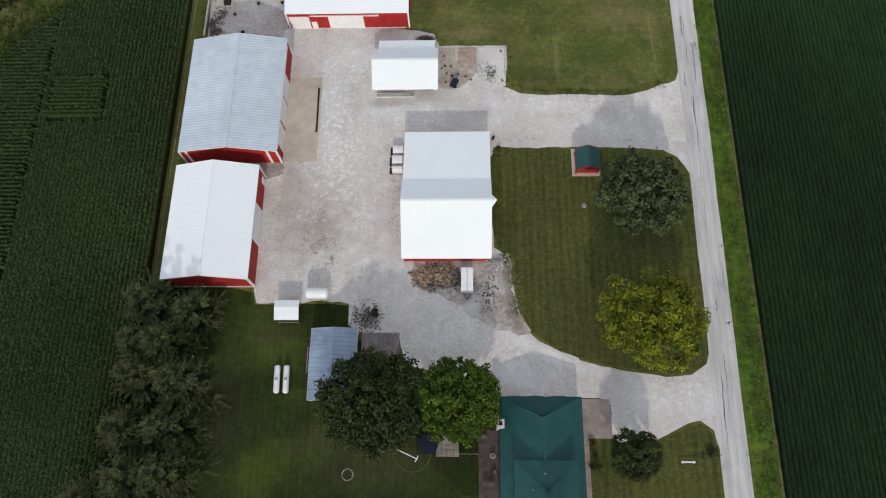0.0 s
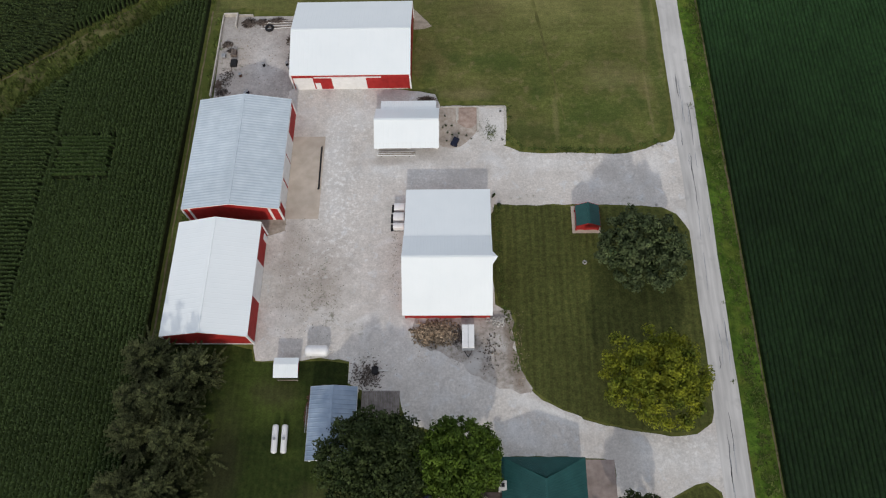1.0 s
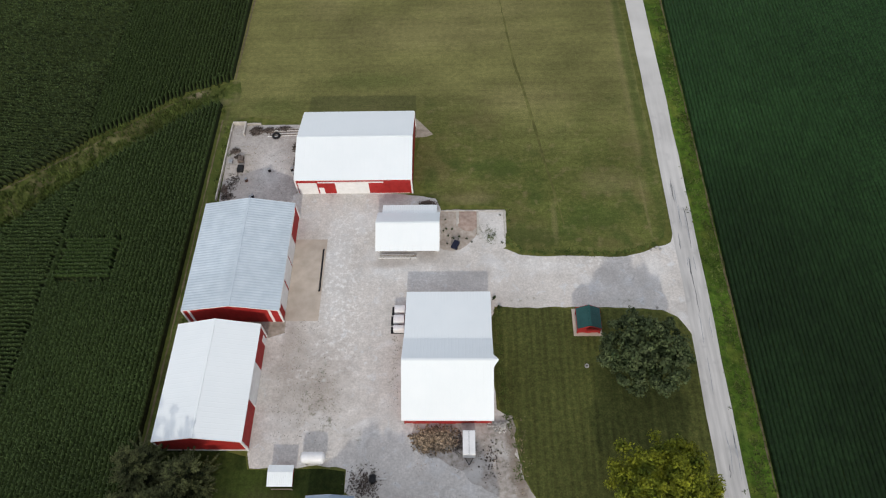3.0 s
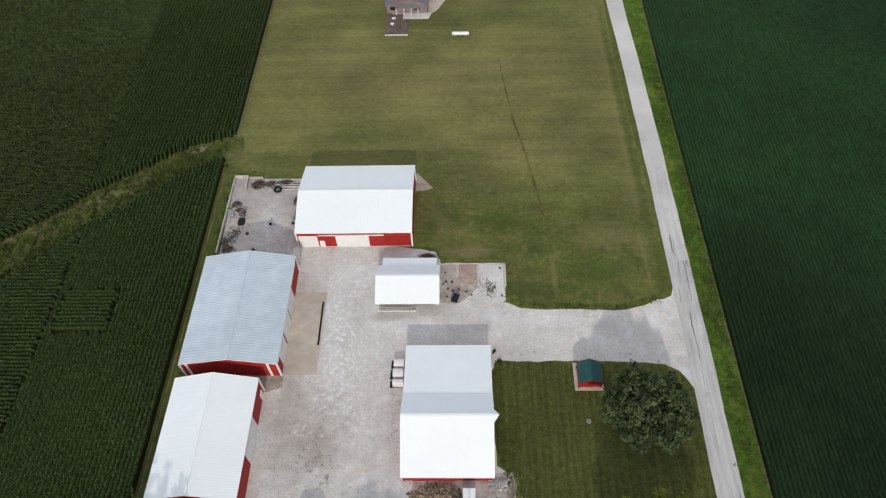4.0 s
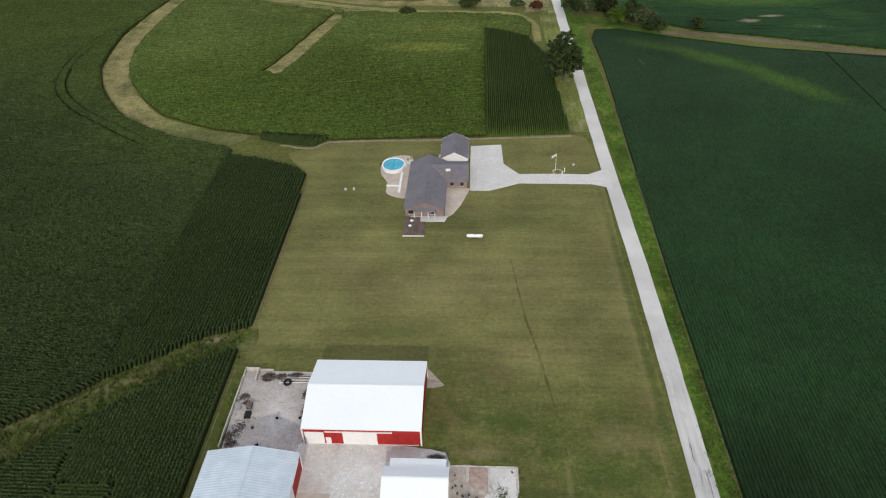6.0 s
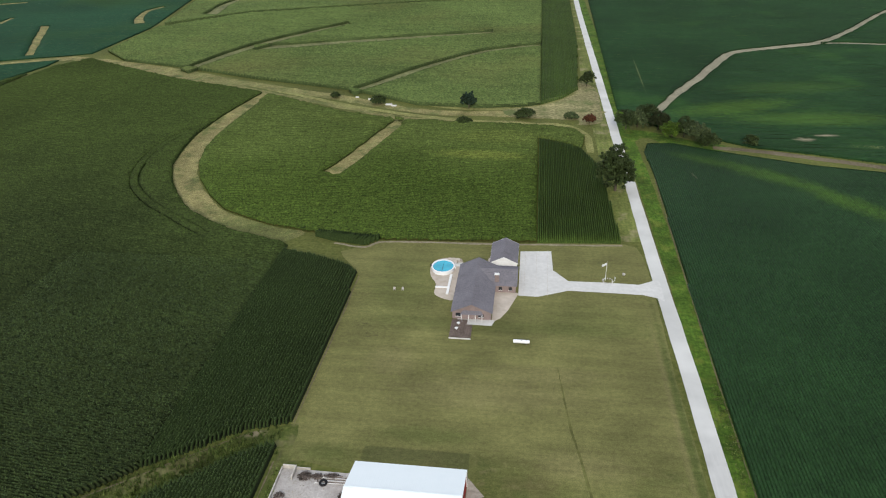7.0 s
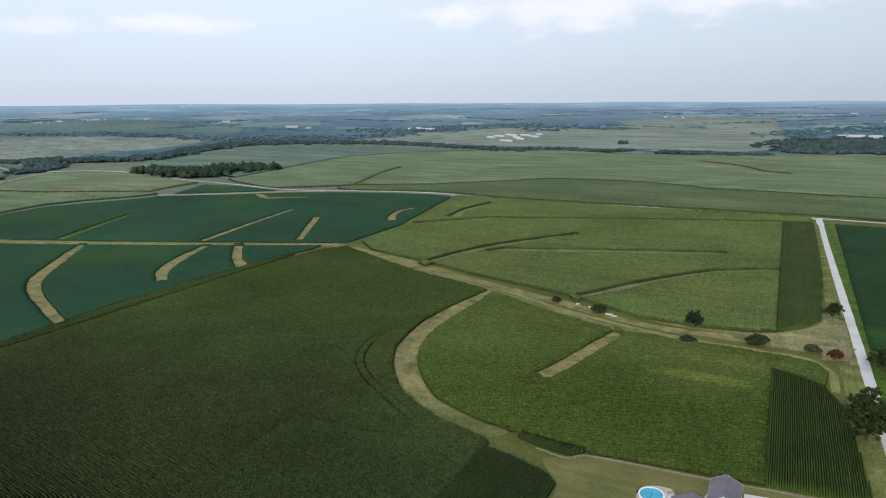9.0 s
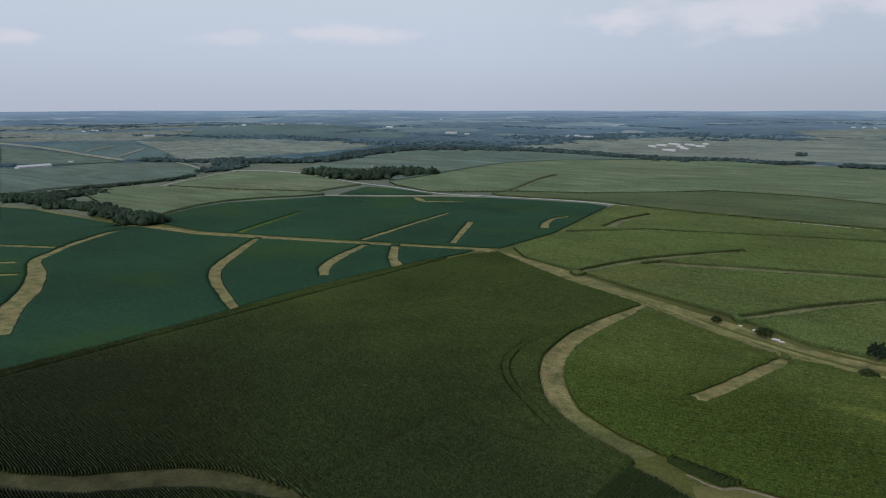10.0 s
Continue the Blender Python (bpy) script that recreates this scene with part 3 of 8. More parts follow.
    "dirt": surface("dirt", (0.30, 0.265, 0.235), (0.46, 0.42, 0.385), 1.4, bump=0.5, large=0.2, patch=0.15, tint=((0.50, 0.48, 0.455), 0.25, 0.47, 0.64), spots=[(WEED, 6.5, 33, 4, 8, 20, -0.8), (WEED, 8, 38, 2.5, 5, 0, -0.7), ((0.21, 0.165, 0.125), 8.9, 33.5, 1.9, 10, 8, 0.8), (WEED, -4, 36, 7, 4, 0, -0.7), (WEED, -31, 48, 5, 9, 0, -0.6)]),
    "corn_rows": surface("corn_rows", (0.0228, 0.0455, 0.0085), (0.0693, 0.1069, 0.0212), 2.2, rough=0.8, large=0.035, patch=0.2, island=0.15, streak=[((1.6, 1.6, 1), 0.6)]),
    "tile_grass": surface("tile_grass", (0.092, 0.098, 0.028), (0.128, 0.124, 0.043), 0.9, bump=0.4, large=0.1, patch=0.4, streak=[((0.5, 0.5, 1), 0.5)]),
    "pad_gravel": surface("pad_gravel", (0.3800, 0.3520, 0.3280), (0.5050, 0.4720, 0.4450), 1.1, bump=0.5, bump_scale=6, large=0.09, patch=0.14, streak=[((0.6, 0.6, 1), 0.15), ((3.0, 3.0, 1), 0.3)], spots=[(BROWN, -49, 96, 4, 9, 0, 0.75), (WEED, -50, 99, 4, 8, 0, -0.8), (WEED, -45, 108, 8, 2.4, 0, -0.8), (WEED, -38, 100, 2, 6, 0, -0.6), (PALE, -42, 98, 4, 6, 0, 0.5)]),
    "spit": surface("spit", (0.27, 0.235, 0.19), (0.42, 0.375, 0.32), 1.3, bump=0.5, bump_scale=6, large=0.3, patch=0.15),
    "weathered": surface("weathered", (0.36, 0.335, 0.295), (0.56, 0.53, 0.48), 1.2, rough=0.9, large=0.4, patch=0.18),
    "dark_scrap": surface("dark_scrap", (0.045, 0.035, 0.03), (0.17, 0.14, 0.12), 2.0, rough=0.8, large=0.6, patch=0.3, island=0.9),
    "red_mulch": surface("red_mulch", (0.30, 0.215, 0.175), (0.42, 0.33, 0.28), 1.2, rough=0.95, large=0.3, patch=0.15, bump=0.5),
    "corn_leaf": surface("corn_leaf", (0.0278, 0.0525, 0.0147), (0.084, 0.126, 0.0357), 1.5, rough=0.6, large=0.04, patch=0.22, island=0.55, gloss=0.2, spots=[((0.024, 0.038, 0.010), -262, 95, 115, 90, 0, 0.5)]),
    "weed_green": surface("weed_green", (0.0480, 0.0663, 0.0128), (0.0960, 0.1088, 0.0288), 1.1, rough=0.8, large=0.1, patch=0.35, bump=0.8, distance=0.3, streak=[((0.6, 0.6, 1), 0.4)], tint=((0.150, 0.135, 0.062), 0.25, 0.5, 0.66), spots=[((0.055, 0.100, 0.012), -64, 114, 8, 3.2, 32, 0.8), ((0.060, 0.100, 0.014), -84, 97, 12, 3.0, 40, 0.6), ((0.23, 0.19, 0.125), -64, 120.4, 3.0, 1.5, 20, 0.95), ((0.17, 0.15, 0.07), -80, 107, 12, 2.0, 38, 0.6), ((0.058, 0.054, 0.024), -210, 100, 85, 45, 30, 0.85)]),
    "weed_tuft": surface("weed_tuft", (0.042, 0.070, 0.012), (0.100, 0.122, 0.032), 0.8, rough=0.7, large=0.08, patch=0.35, island=0.8),
    "tar": surface("tar", (0.14, 0.14, 0.145), (0.22, 0.22, 0.22), 2.0, rough=0.6, large=0.5, patch=0.2),
    "dark_paving": surface("dark_paving", (0.0630, 0.0492, 0.0444), (0.1050, 0.0840, 0.0750), 1.4, rough=0.9, large=0.3, patch=0.25),
    "grey_plank": surface("grey_plank", (0.17, 0.15, 0.14), (0.26, 0.235, 0.22), 1.4, rough=0.9, large=0.3, patch=0.2, piece=0.3),
    "pink_slab": surface("pink_slab", (0.245, 0.195, 0.175), (0.34, 0.285, 0.26), 0.9, rough=0.9, large=0.3, patch=0.25),
    "water": surface("water", (0.03, 0.33, 0.46), (0.04, 0.40, 0.54), 0.5, rough=0.08, large=0.3, patch=0.06, gloss=0.5),
}



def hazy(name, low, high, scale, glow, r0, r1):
    """The far backdrop: dark woods with slivers of field; the air's haze is painted in as emission that grows towards
    the horizon.
    """
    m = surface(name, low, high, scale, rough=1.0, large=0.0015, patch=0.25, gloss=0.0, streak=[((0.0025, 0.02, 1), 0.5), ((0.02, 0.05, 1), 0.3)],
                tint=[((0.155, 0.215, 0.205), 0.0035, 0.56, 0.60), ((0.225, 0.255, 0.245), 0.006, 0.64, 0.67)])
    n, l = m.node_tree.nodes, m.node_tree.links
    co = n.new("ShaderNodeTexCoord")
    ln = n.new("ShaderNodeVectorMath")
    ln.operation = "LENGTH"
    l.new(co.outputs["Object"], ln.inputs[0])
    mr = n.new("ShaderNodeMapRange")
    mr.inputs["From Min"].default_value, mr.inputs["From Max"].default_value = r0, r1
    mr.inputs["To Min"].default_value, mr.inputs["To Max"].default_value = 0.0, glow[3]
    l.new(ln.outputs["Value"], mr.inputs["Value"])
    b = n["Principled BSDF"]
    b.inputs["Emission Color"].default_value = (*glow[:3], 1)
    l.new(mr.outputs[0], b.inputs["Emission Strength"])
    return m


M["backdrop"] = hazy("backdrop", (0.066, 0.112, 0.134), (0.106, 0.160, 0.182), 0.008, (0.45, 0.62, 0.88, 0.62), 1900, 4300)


# ---- mesh helpers ----
def mesh_ob(name, bm, material, parent=None, label=""):
    me = bpy.data.meshes.new(name)
    bm.to_mesh(me)
    bm.free()
    me.materials.append(material)
    ob = new(name, me)
    if parent is not None:
        ob.parent = parent
    if label:
        ob["label"] = label
    return ob


def part(name, bm, material, parent, label=""):
    """One mesh object under a thing or a part; its mesh is in the space of that parent."""
    return mesh_ob(name, bm, material, parent, label)


def thing(name, place, label, category, group="", turn=0.0):
    ob = new(name)
    ob.empty_display_size = 0.3
    ob.matrix_basis = pose(*place, 0, 0, turn)
    return tagged(ob, label, category, group)


def arrays(name, verts, faces, material, parent=None, smooth=False):
    """A mesh from numpy arrays: verts (n, 3), faces (m, 4) or (m, 3)."""
    verts, faces = np.asarray(verts, dtype=np.float32), np.asarray(faces, dtype=np.int32)
    me = bpy.data.meshes.new(name)
    me.vertices.add(len(verts))
    me.vertices.foreach_set("co", verts.ravel())
    k = faces.shape[1]
    me.loops.add(faces.size)
    me.loops.foreach_set("vertex_index", faces.ravel())
    me.polygons.add(len(faces))
    me.polygons.foreach_set("loop_start", np.arange(0, faces.size, k, dtype=np.int32))
    if smooth:
        me.polygons.foreach_set("use_smooth", np.ones(len(faces), dtype=bool))
    me.materials.append(material)
    me.update(calc_edges=True)
    ob = new(name, me)
    if parent is not None:
        ob.parent = parent
    return ob


def box(bm, x0, x1, y0, y1, z0, z1, bevel=0.0):
    v = [bm.verts.new((x, y, z)) for z in (z0, z1) for x, y in ((x0, y0), (x1, y0), (x1, y1), (x0, y1))]
    made = [bm.faces.new([v[i] for i in f]) for f in ((3, 2, 1, 0), (4, 5, 6, 7), (0, 1, 5, 4), (1, 2, 6, 5), (2, 3, 7, 6), (3, 0, 4, 7))]
    if bevel:
        edges = list({e for f in made for e in f.edges})
        bmesh.ops.bevel(bm, geom=edges, offset=bevel, segments=1, affect="EDGES")
    return bm


def boxed(x0, x1, y0, y1, z0, z1, bevel=0.0):
    return box(bmesh.new(), x0, x1, y0, y1, z0, z1, bevel)


def tube(bm, a, b, r0, r1=None, sides=10, caps=True):
    """A round bar from a to b."""
    a, b = Vector(a), Vector(b)
    r1 = r0 if r1 is None else r1
    q = (b - a).to_track_quat("Z", "Y")
    rings = []
    for c, r in ((a, r0), (b, r1)):
        rings.append([bm.verts.new(c + q @ Vector((r * math.cos(2 * math.pi * i / sides), r * math.sin(2 * math.pi * i / sides), 0))) for i in range(sides)])
    for i in range(sides):
        j = (i + 1) % sides
        bm.faces.new((rings[0][i], rings[0][j], rings[1][j], rings[1][i]))
    if caps:
        bm.faces.new(rings[0][::-1])
        bm.faces.new(rings[1])
    return bm


def tubed(*args, **more):
    return tube(bmesh.new(), *args, **more)


def capsule(length, radius, axis="X", sides=16, z=0.0, dome=0.6):
    """A lying tank with domed ends."""
    bm = bmesh.new()
    profile = [(-length / 2 + radius * dome * (1 - math.cos(a)) - 0.0, radius * math.sin(a)) for a in (0.25, 0.6, 1.0, 1.35, math.pi / 2)]
    profile += [(-x, r) for x, r in reversed(profile)]
    rings = []
    for x, r in profile:
        ring = []
        for i in range(sides):
            a = 2 * math.pi * i / sides
            p = (x, r * math.cos(a), z + r * math.sin(a))
            ring.append(bm.verts.new(p if axis == "X" else (-p[1], p[0], p[2])))
        rings.append(ring)
    for p, q in zip(rings, rings[1:]):
        for i in range(sides):
            bm.faces.new((p[i], p[(i + 1) % sides], q[(i + 1) % sides], q[i]))
    bm.faces.new(rings[0][::-1])
    bm.faces.new(rings[-1])
    bmesh.ops.recalc_face_normals(bm, faces=bm.faces)
    for f in bm.faces:
        f.smooth = True
    return bm


def prism(points, z0, z1):
    """An upright block on a plan outline."""
    bm = bmesh.new()
    low = [bm.verts.new((x, y, z0)) for x, y in points]
    high = [bm.verts.new((x, y, z1)) for x, y in points]
    n = len(points)
    bm.faces.new(low[::-1])
    bm.faces.new(high)
    for i in range(n):
        bm.faces.new((low[i], low[(i + 1) % n], high[(i + 1) % n], high[i]))
    bmesh.ops.recalc_face_normals(bm, faces=bm.faces)
    bmesh.ops.triangulate(bm, faces=[f for f in bm.faces if len(f.verts) > 4])
    return bm


def strip_prism(outline, z0, z1):
    """A long block on the outline of a ribbon, of short quads."""
    n = len(outline) // 2
    bm = bmesh.new()
    lv, rv = outline[:n], outline[n:][::-1]
    far = [0.25 if math.hypot(*p) > 850 else 0.0 for p in lv]
    ring = [[bm.verts.new((x, y, z + float(land(x, y)) + far[i])) for (x, y), z in ((lv[i], z0), (lv[i], z1), (rv[i], z1), (rv[i], z0))] for i in range(n)]
    for a, b in zip(ring, ring[1:]):
        for k in range(4):
            bm.faces.new((a[k], a[(k + 1) % 4], b[(k + 1) % 4], b[k]))
    bm.faces.new(ring[0][::-1])
    bm.faces.new(ring[-1])
    bmesh.ops.recalc_face_normals(bm, faces=bm.faces)
    return bm


def rounded(points, step=3.0, closed=True, wobble=0.0, seed=1):
    """A smooth line through plan points, with a slightly uneven edge."""
    p = [Vector((*q, 0)) for q in points]
    n, out, rng = len(p), [], random.Random(seed)
    for i in range(n if closed else n - 1):
        a, b, c, d = (p[(i + k) % n] if closed else p[min(max(i + k, 0), n - 1)] for k in (-1, 0, 1, 2))
        span = (c - b).length
        m = max(1, int(span / step))
        t0 = (c - a) * (span / max((b - a).length + span, 1e-6))
        t1 = (d - b) * (span / max((d - c).length + span, 1e-6))
        for s in range(m):
            t = s / m
            q = b * (2 * t ** 3 - 3 * t * t + 1) + t0 * (t ** 3 - 2 * t * t + t) + c * (3 * t * t - 2 * t ** 3) + t1 * (t ** 3 - t * t)
            out.append((q.x + rng.uniform(-wobble, wobble), q.y + rng.uniform(-wobble, wobble)))
    if not closed:
        out.append(points[-1])
    return out


def sheet(name, outline, z, material, label, thick=0.06, long=False):
    """A flat piece of ground, a few centimetres thick, proud of the sheet below."""
    ob = mesh_ob(name, (strip_prism if long else prism)(outline, z - thick, z), material)
    return tagged(ob, label, name.replace("_", " "), kind="structure")


def ribbon(points, width, step=4.0, wobble=0.0, ends=None, seed=3):
    """The outline of a strip along a line of plan points; width may vary along it."""
    line = rounded(points, step, closed=False)
    n = len(line)
    widths = np.interp(np.linspace(0, 1, n), np.linspace(0, 1, len(width)), width) if isinstance(width, (list, tuple)) else [width] * n
    left, right, rng = [], [], random.Random(seed)
    for i, (x, y) in enumerate(line):
        a, b = line[max(i - 1, 0)], line[min(i + 1, n - 1)]
        d = math.hypot(b[0] - a[0], b[1] - a[1]) or 1
        nx, ny, w = -(b[1] - a[1]) / d, (b[0] - a[0]) / d, widths[i] / 2
        u, v = w + rng.uniform(-wobble, wobble), w + rng.uniform(-wobble, wobble)
        left.append((x + nx * u, y + ny * u))
        right.append((x - nx * v, y - ny * v))
    return left + right[::-1]

# ---- the land ----
EYE_HEIGHT = 120.0


def land(x, y):
    """Ground height: level round the farm, low swells beyond, rising to the far rim."""
    r = np.hypot(x, y)
    far = np.clip((r - 1500.0) / 3200.0, 0, 1)
    true = 1500.0 + 24000.0 * far ** 2.2 + (r - 1500.0) * (r > 1500)
    rise = np.where(r > 1500, EYE_HEIGHT * (1 - np.maximum(r, 1.0) / np.maximum(true, 1.0)), 0.0)
    swell = np.clip((r - 1350.0) / 900.0, 0, 1)
    roll = np.clip((r - 840.0) / 250.0, 0, 1) * np.clip((1700.0 - r) / 300.0, 0, 1) * (2.6 * np.sin(x / 95.0 + 1.3) * np.sin(y / 130.0) + 1.8 * np.sin(x / 210.0 - y / 85.0))
    return rise + roll + swell * (3.0 * np.sin(x / 310.0 + 0.7) * np.cos(y / 270.0) + 2.0 * np.sin(x / 140.0 - y / 190.0))


rings = np.r_[np.linspace(0, 200, 6)[1:], np.linspace(200, 800, 8)[1:], np.linspace(800, 1400, 25)[1:], np.linspace(1400, 4750, 90)[1:]]
turns = 240
gv = [(0.0, 0.0, 0.0)]
for r in rings:
    a = np.arange(turns) * 2 * np.pi / turns
    gx, gy = r * np.cos(a), r * np.sin(a)
    gv.extend(zip(gx, gy, land(gx, gy)))
gf = [(0, 1 + i, 1 + (i + 1) % turns) for i in range(turns)]
for k in range(len(rings) - 1):
    for i in range(turns):
        a, b = 1 + k * turns + i, 1 + k * turns + (i + 1) % turns
        gf.append((a, a + turns, b + turns))
        gf.append((a, b + turns, b))
ground = arrays("ground", gv, gf, M["rough_grass"], smooth=True)
tagged(ground, "rough green grass over level farmland", "ground", kind="structure")
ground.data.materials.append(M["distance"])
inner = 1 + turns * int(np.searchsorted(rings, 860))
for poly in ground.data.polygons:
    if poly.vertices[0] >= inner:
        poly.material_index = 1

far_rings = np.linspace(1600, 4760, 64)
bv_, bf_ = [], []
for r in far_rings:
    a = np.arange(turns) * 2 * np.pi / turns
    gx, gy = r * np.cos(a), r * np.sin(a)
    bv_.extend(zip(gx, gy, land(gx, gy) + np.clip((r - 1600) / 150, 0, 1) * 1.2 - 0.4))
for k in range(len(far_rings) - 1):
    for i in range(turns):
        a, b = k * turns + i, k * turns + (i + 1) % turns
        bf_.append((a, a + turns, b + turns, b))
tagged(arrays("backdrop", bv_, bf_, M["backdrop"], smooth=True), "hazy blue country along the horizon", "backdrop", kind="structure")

yard = sheet("gravel_yard", rounded([(-37.6, 34.2), (-37.2, 32.1), (-29, 32.2), (-20.6, 31.9), (-20.2, 28.2), (-17, 26.6), (-11.6, 26.4), (-10.5, 21.8), (-4, 19.5), (2, 18.0),
        (5.6, 17.2), (13, 17), (20.1, 21.4), (13, 25.2), (9.7, 29.7), (8.6, 36), (8.0, 40.9), (5.5, 42.5), (5.7, 62.9), (5.7, 66), (6.4, 72),
        (8.0, 76.2), (2, 77), (-4, 78), (-5.0, 86.1), (-6, 88.7), (-11, 89.5), (-20, 91), (-36, 91), (-36, 75), (-36, 58.5), (-38.5, 57), (-38.5, 45)], 1.6, wobble=0.22),
        0.020, M["gravel"], "pale grey crushed limestone farmyard with worn wheel tracks")
sheet("north_drive", rounded([(3, 64.0), (12, 62.7), (20.8, 62.8), (32, 62.5), (37.5, 61.9), (40.3, 60.6), (42.3, 56.5), (44.5, 56), (44.5, 81), (42.5, 81), (41.6, 77.2), (38.5, 76.3),
        (35.8, 75.2), (32, 74.0), (22, 74.3), (11, 74.5), (7, 76.5), (3, 73)], 1.6, wobble=0.15), 0.027, M["gravel"], "pale gravel driveway between lawns")
sheet("south_drive", rounded([(4, 16.5), (12, 16), (20, 15.6), (24.5, 15), (24.6, 9), (31, 8.7), (35.2, 10.6), (38.9, 12.0), (41, 10.4), (42, 6.5), (44.5, 6), (44.5, 26),
        (42.2, 25.5), (41.2, 21.3), (38.5, 19.6), (34, 19.3), (26.7, 20.3), (20.1, 21.9), (14, 24.3), (9, 27), (4, 24)], 1.6, wobble=0.15), 0.034, M["gravel"], "pale gravel driveway by the green-roofed house")
sheet("storage_pad", [(-36.2, 84.6), (-36.2, 110.3), (-53.4, 110.4), (-53.1, 99), (-52.6, 84.6)], 0.013, M["pad_gravel"], "dirty grey-brown gravel storage pad")
sheet("garden_pad", [(-5.0, 85.6), (-5.0, 76.2), (3, 74.6), (8.3, 76.4), (8.45, 85.5)], 0.040, M["gravel"], "gravel and mulch garden plot")
sheet("mulch_bed", rounded([(-4.9, 85.3), (-4.9, 80), (-4.9, 76.4), (-1.5, 75.8), (1.0, 77.6), (2.4, 79.6), (2.5, 82.5), (2.5, 85.3)], 0.7, wobble=0.12), 0.046, M["mulch"], "tan worn soil in the garden plot")
sheet("red_bed", rounded([(-1.3, 85.3), (-1.3, 81.6), (-0.2, 80.6), (1.6, 80.4), (2.5, 81.2), (2.5, 85.3)], 0.9, wobble=0.08), 0.052, M["red_mulch"], "reddish mulch bed in the garden plot")
sheet("gravel_spit", [(-11.0, 111.8), (-9.2, 109.6), (-7.0, 106.9), (-8.6, 106.2), (-11.0, 106.0)], 0.03, M["spit"], "small brownish gravel wedge beside the barn")

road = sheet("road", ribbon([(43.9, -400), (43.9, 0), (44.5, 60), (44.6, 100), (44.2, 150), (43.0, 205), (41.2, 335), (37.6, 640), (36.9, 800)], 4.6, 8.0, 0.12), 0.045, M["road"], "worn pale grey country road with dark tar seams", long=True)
sheet("cross_road", ribbon([(-1400, 836), (-1272, 800), (-1214, 800), (-1107, 854), (-1004, 865), (-854, 821), (-729, 796), (-622, 774), (-546, 791), (-414, 819), (-289, 801), (-170, 808), (-43, 804), (36, 800), (122, 791), (300, 766), (700, 740)], 5.2, 12.0, 0.3), 0.05, M["road"], "pale gravel crossroad past the fields", long=True)
sheet("road_mouth", rounded([(28, 800), (36, 792), (40, 760), (34.3, 760), (33, 790)], 3), 0.055, M["road"], "gravel mouth of the junction")
sheet("house_drive", [(-2.4, 217.3), (8.3, 218.4), (8.8, 205.2), (13.7, 198.6), (27, 198.8), (36.2, 198.4), (40.2, 200.9), (43, 202), (43, 189), (41, 190.8), (36.6, 192.4), (26.6, 192.6),
        (13.6, 192.8), (3.9, 188.3), (-2.3, 188.4)], 0.05, M["concrete"], "white concrete driveway of the brick house")
for x in (-0.6, 3.2, 6.9):
    tagged(mesh_ob("trim", boxed(x, x + 0.05, 189, 217, 0.045, 0.056), M["tan_concrete"]), "dark joint in the concrete drive", "joint", kind="structure")

sheet("north_lawn", rounded([(-56, 124), (-55.8, 160), (-56, 197), (-60, 203), (-66, 212), (-58, 217), (-53.5, 221), (0, 223.6), (34, 226), (38.2, 223.5), (40.2, 206), (40.3, 150), (41.6, 100), (41.8, 84),
        (40.5, 78.5), (36, 76.6), (31, 75.3), (12, 75.7), (9, 79), (8.9, 86.3), (-5, 87), (-8, 90), (-11, 95), (-11, 110.5), (-36, 110.6), (-54, 111.2), (-54.2, 70), (-54, 36), (-56.2, 36), (-56.2, 112)], 5.0, wobble=0.12),
        0.008, M["lawn_north"], "wide mown olive lawn between the farm and the brick house")
sheet("grass_waterway", rounded([(-54, 125), (-60, 122.6), (-64.8, 120.6), (-77.0, 111.2), (-93.4, 98.2), (-112, 85), (-160, 60), (-215, 38), (-235, 30), (-235, 22), (-215, 27), (-160, 44), (-120, 64), (-96.5, 80.5), (-83, 95), (-71.6, 105.4), (-64.9, 112), (-57, 116), (-53.5, 117)], 3.0, wobble=0.25), 0.011, M["weed_green"], "weedy bright green grass waterway through the corn")
sheet("east_lawn", rounded([(5.9, 62.4), (20.8, 62.2), (32, 62.0), (40.2, 60.2), (41.8, 57), (41.9, 41), (41.9, 26), (40.8, 21.3), (35.2, 19.9), (26.7, 20.8), (20.1, 22.3), (13.4, 25.6), (10.2, 29.8), (9.2, 36), (8.6, 41.2), (6, 42.5)], 0.9, wobble=0.13),
        0.024, M["lawn_east"], "dark green mown lawn with fine stripes")
sheet("west_lawn", rounded([(-54, 34.5), (-38, 34), (-37.4, 31.8), (-20.6, 31.5), (-20.4, 27), (-11, 21), (-4, 19), (5, 16.4), (5, -40), (-54, -40)], 4.0), 0.010, M["lawn_west"], "green back lawn with tree shade in its colour")
sheet("south_lawn", rounded([(20.6, 8.0), (31, 8.3), (35.2, 10.2), (38.9, 11.5), (40.7, 10), (41.5, 6.0), (41.5, -40), (20.6, -40)], 3.0), 0.012, M["lawn_east"], "mown front lawn beside the road")
sheet("road_verge", ribbon([(48.8, -400), (48.8, 60), (48.9, 110), (48.6, 150), (48.7, 205), (47.8, 290), (45.9, 345), (42.5, 640), (41.6, 790)], [4.4, 4.4, 4.5, 5.4, 7.6, 8.2, 5.5], 6.0, 0.25), 0.03, M["verge"], "bright green grass verge", long=True)
sheet("west_verge", ribbon([(37.4, 228), (36.3, 270), (35.3, 335), (33.6, 400), (33.6, 640), (33.0, 780)], [8.5, 9, 8.5, 5.5, 5.0, 4], 6.0, 0.3), 0.016, M["pale_verge"], "bright green roadside grass", long=True)
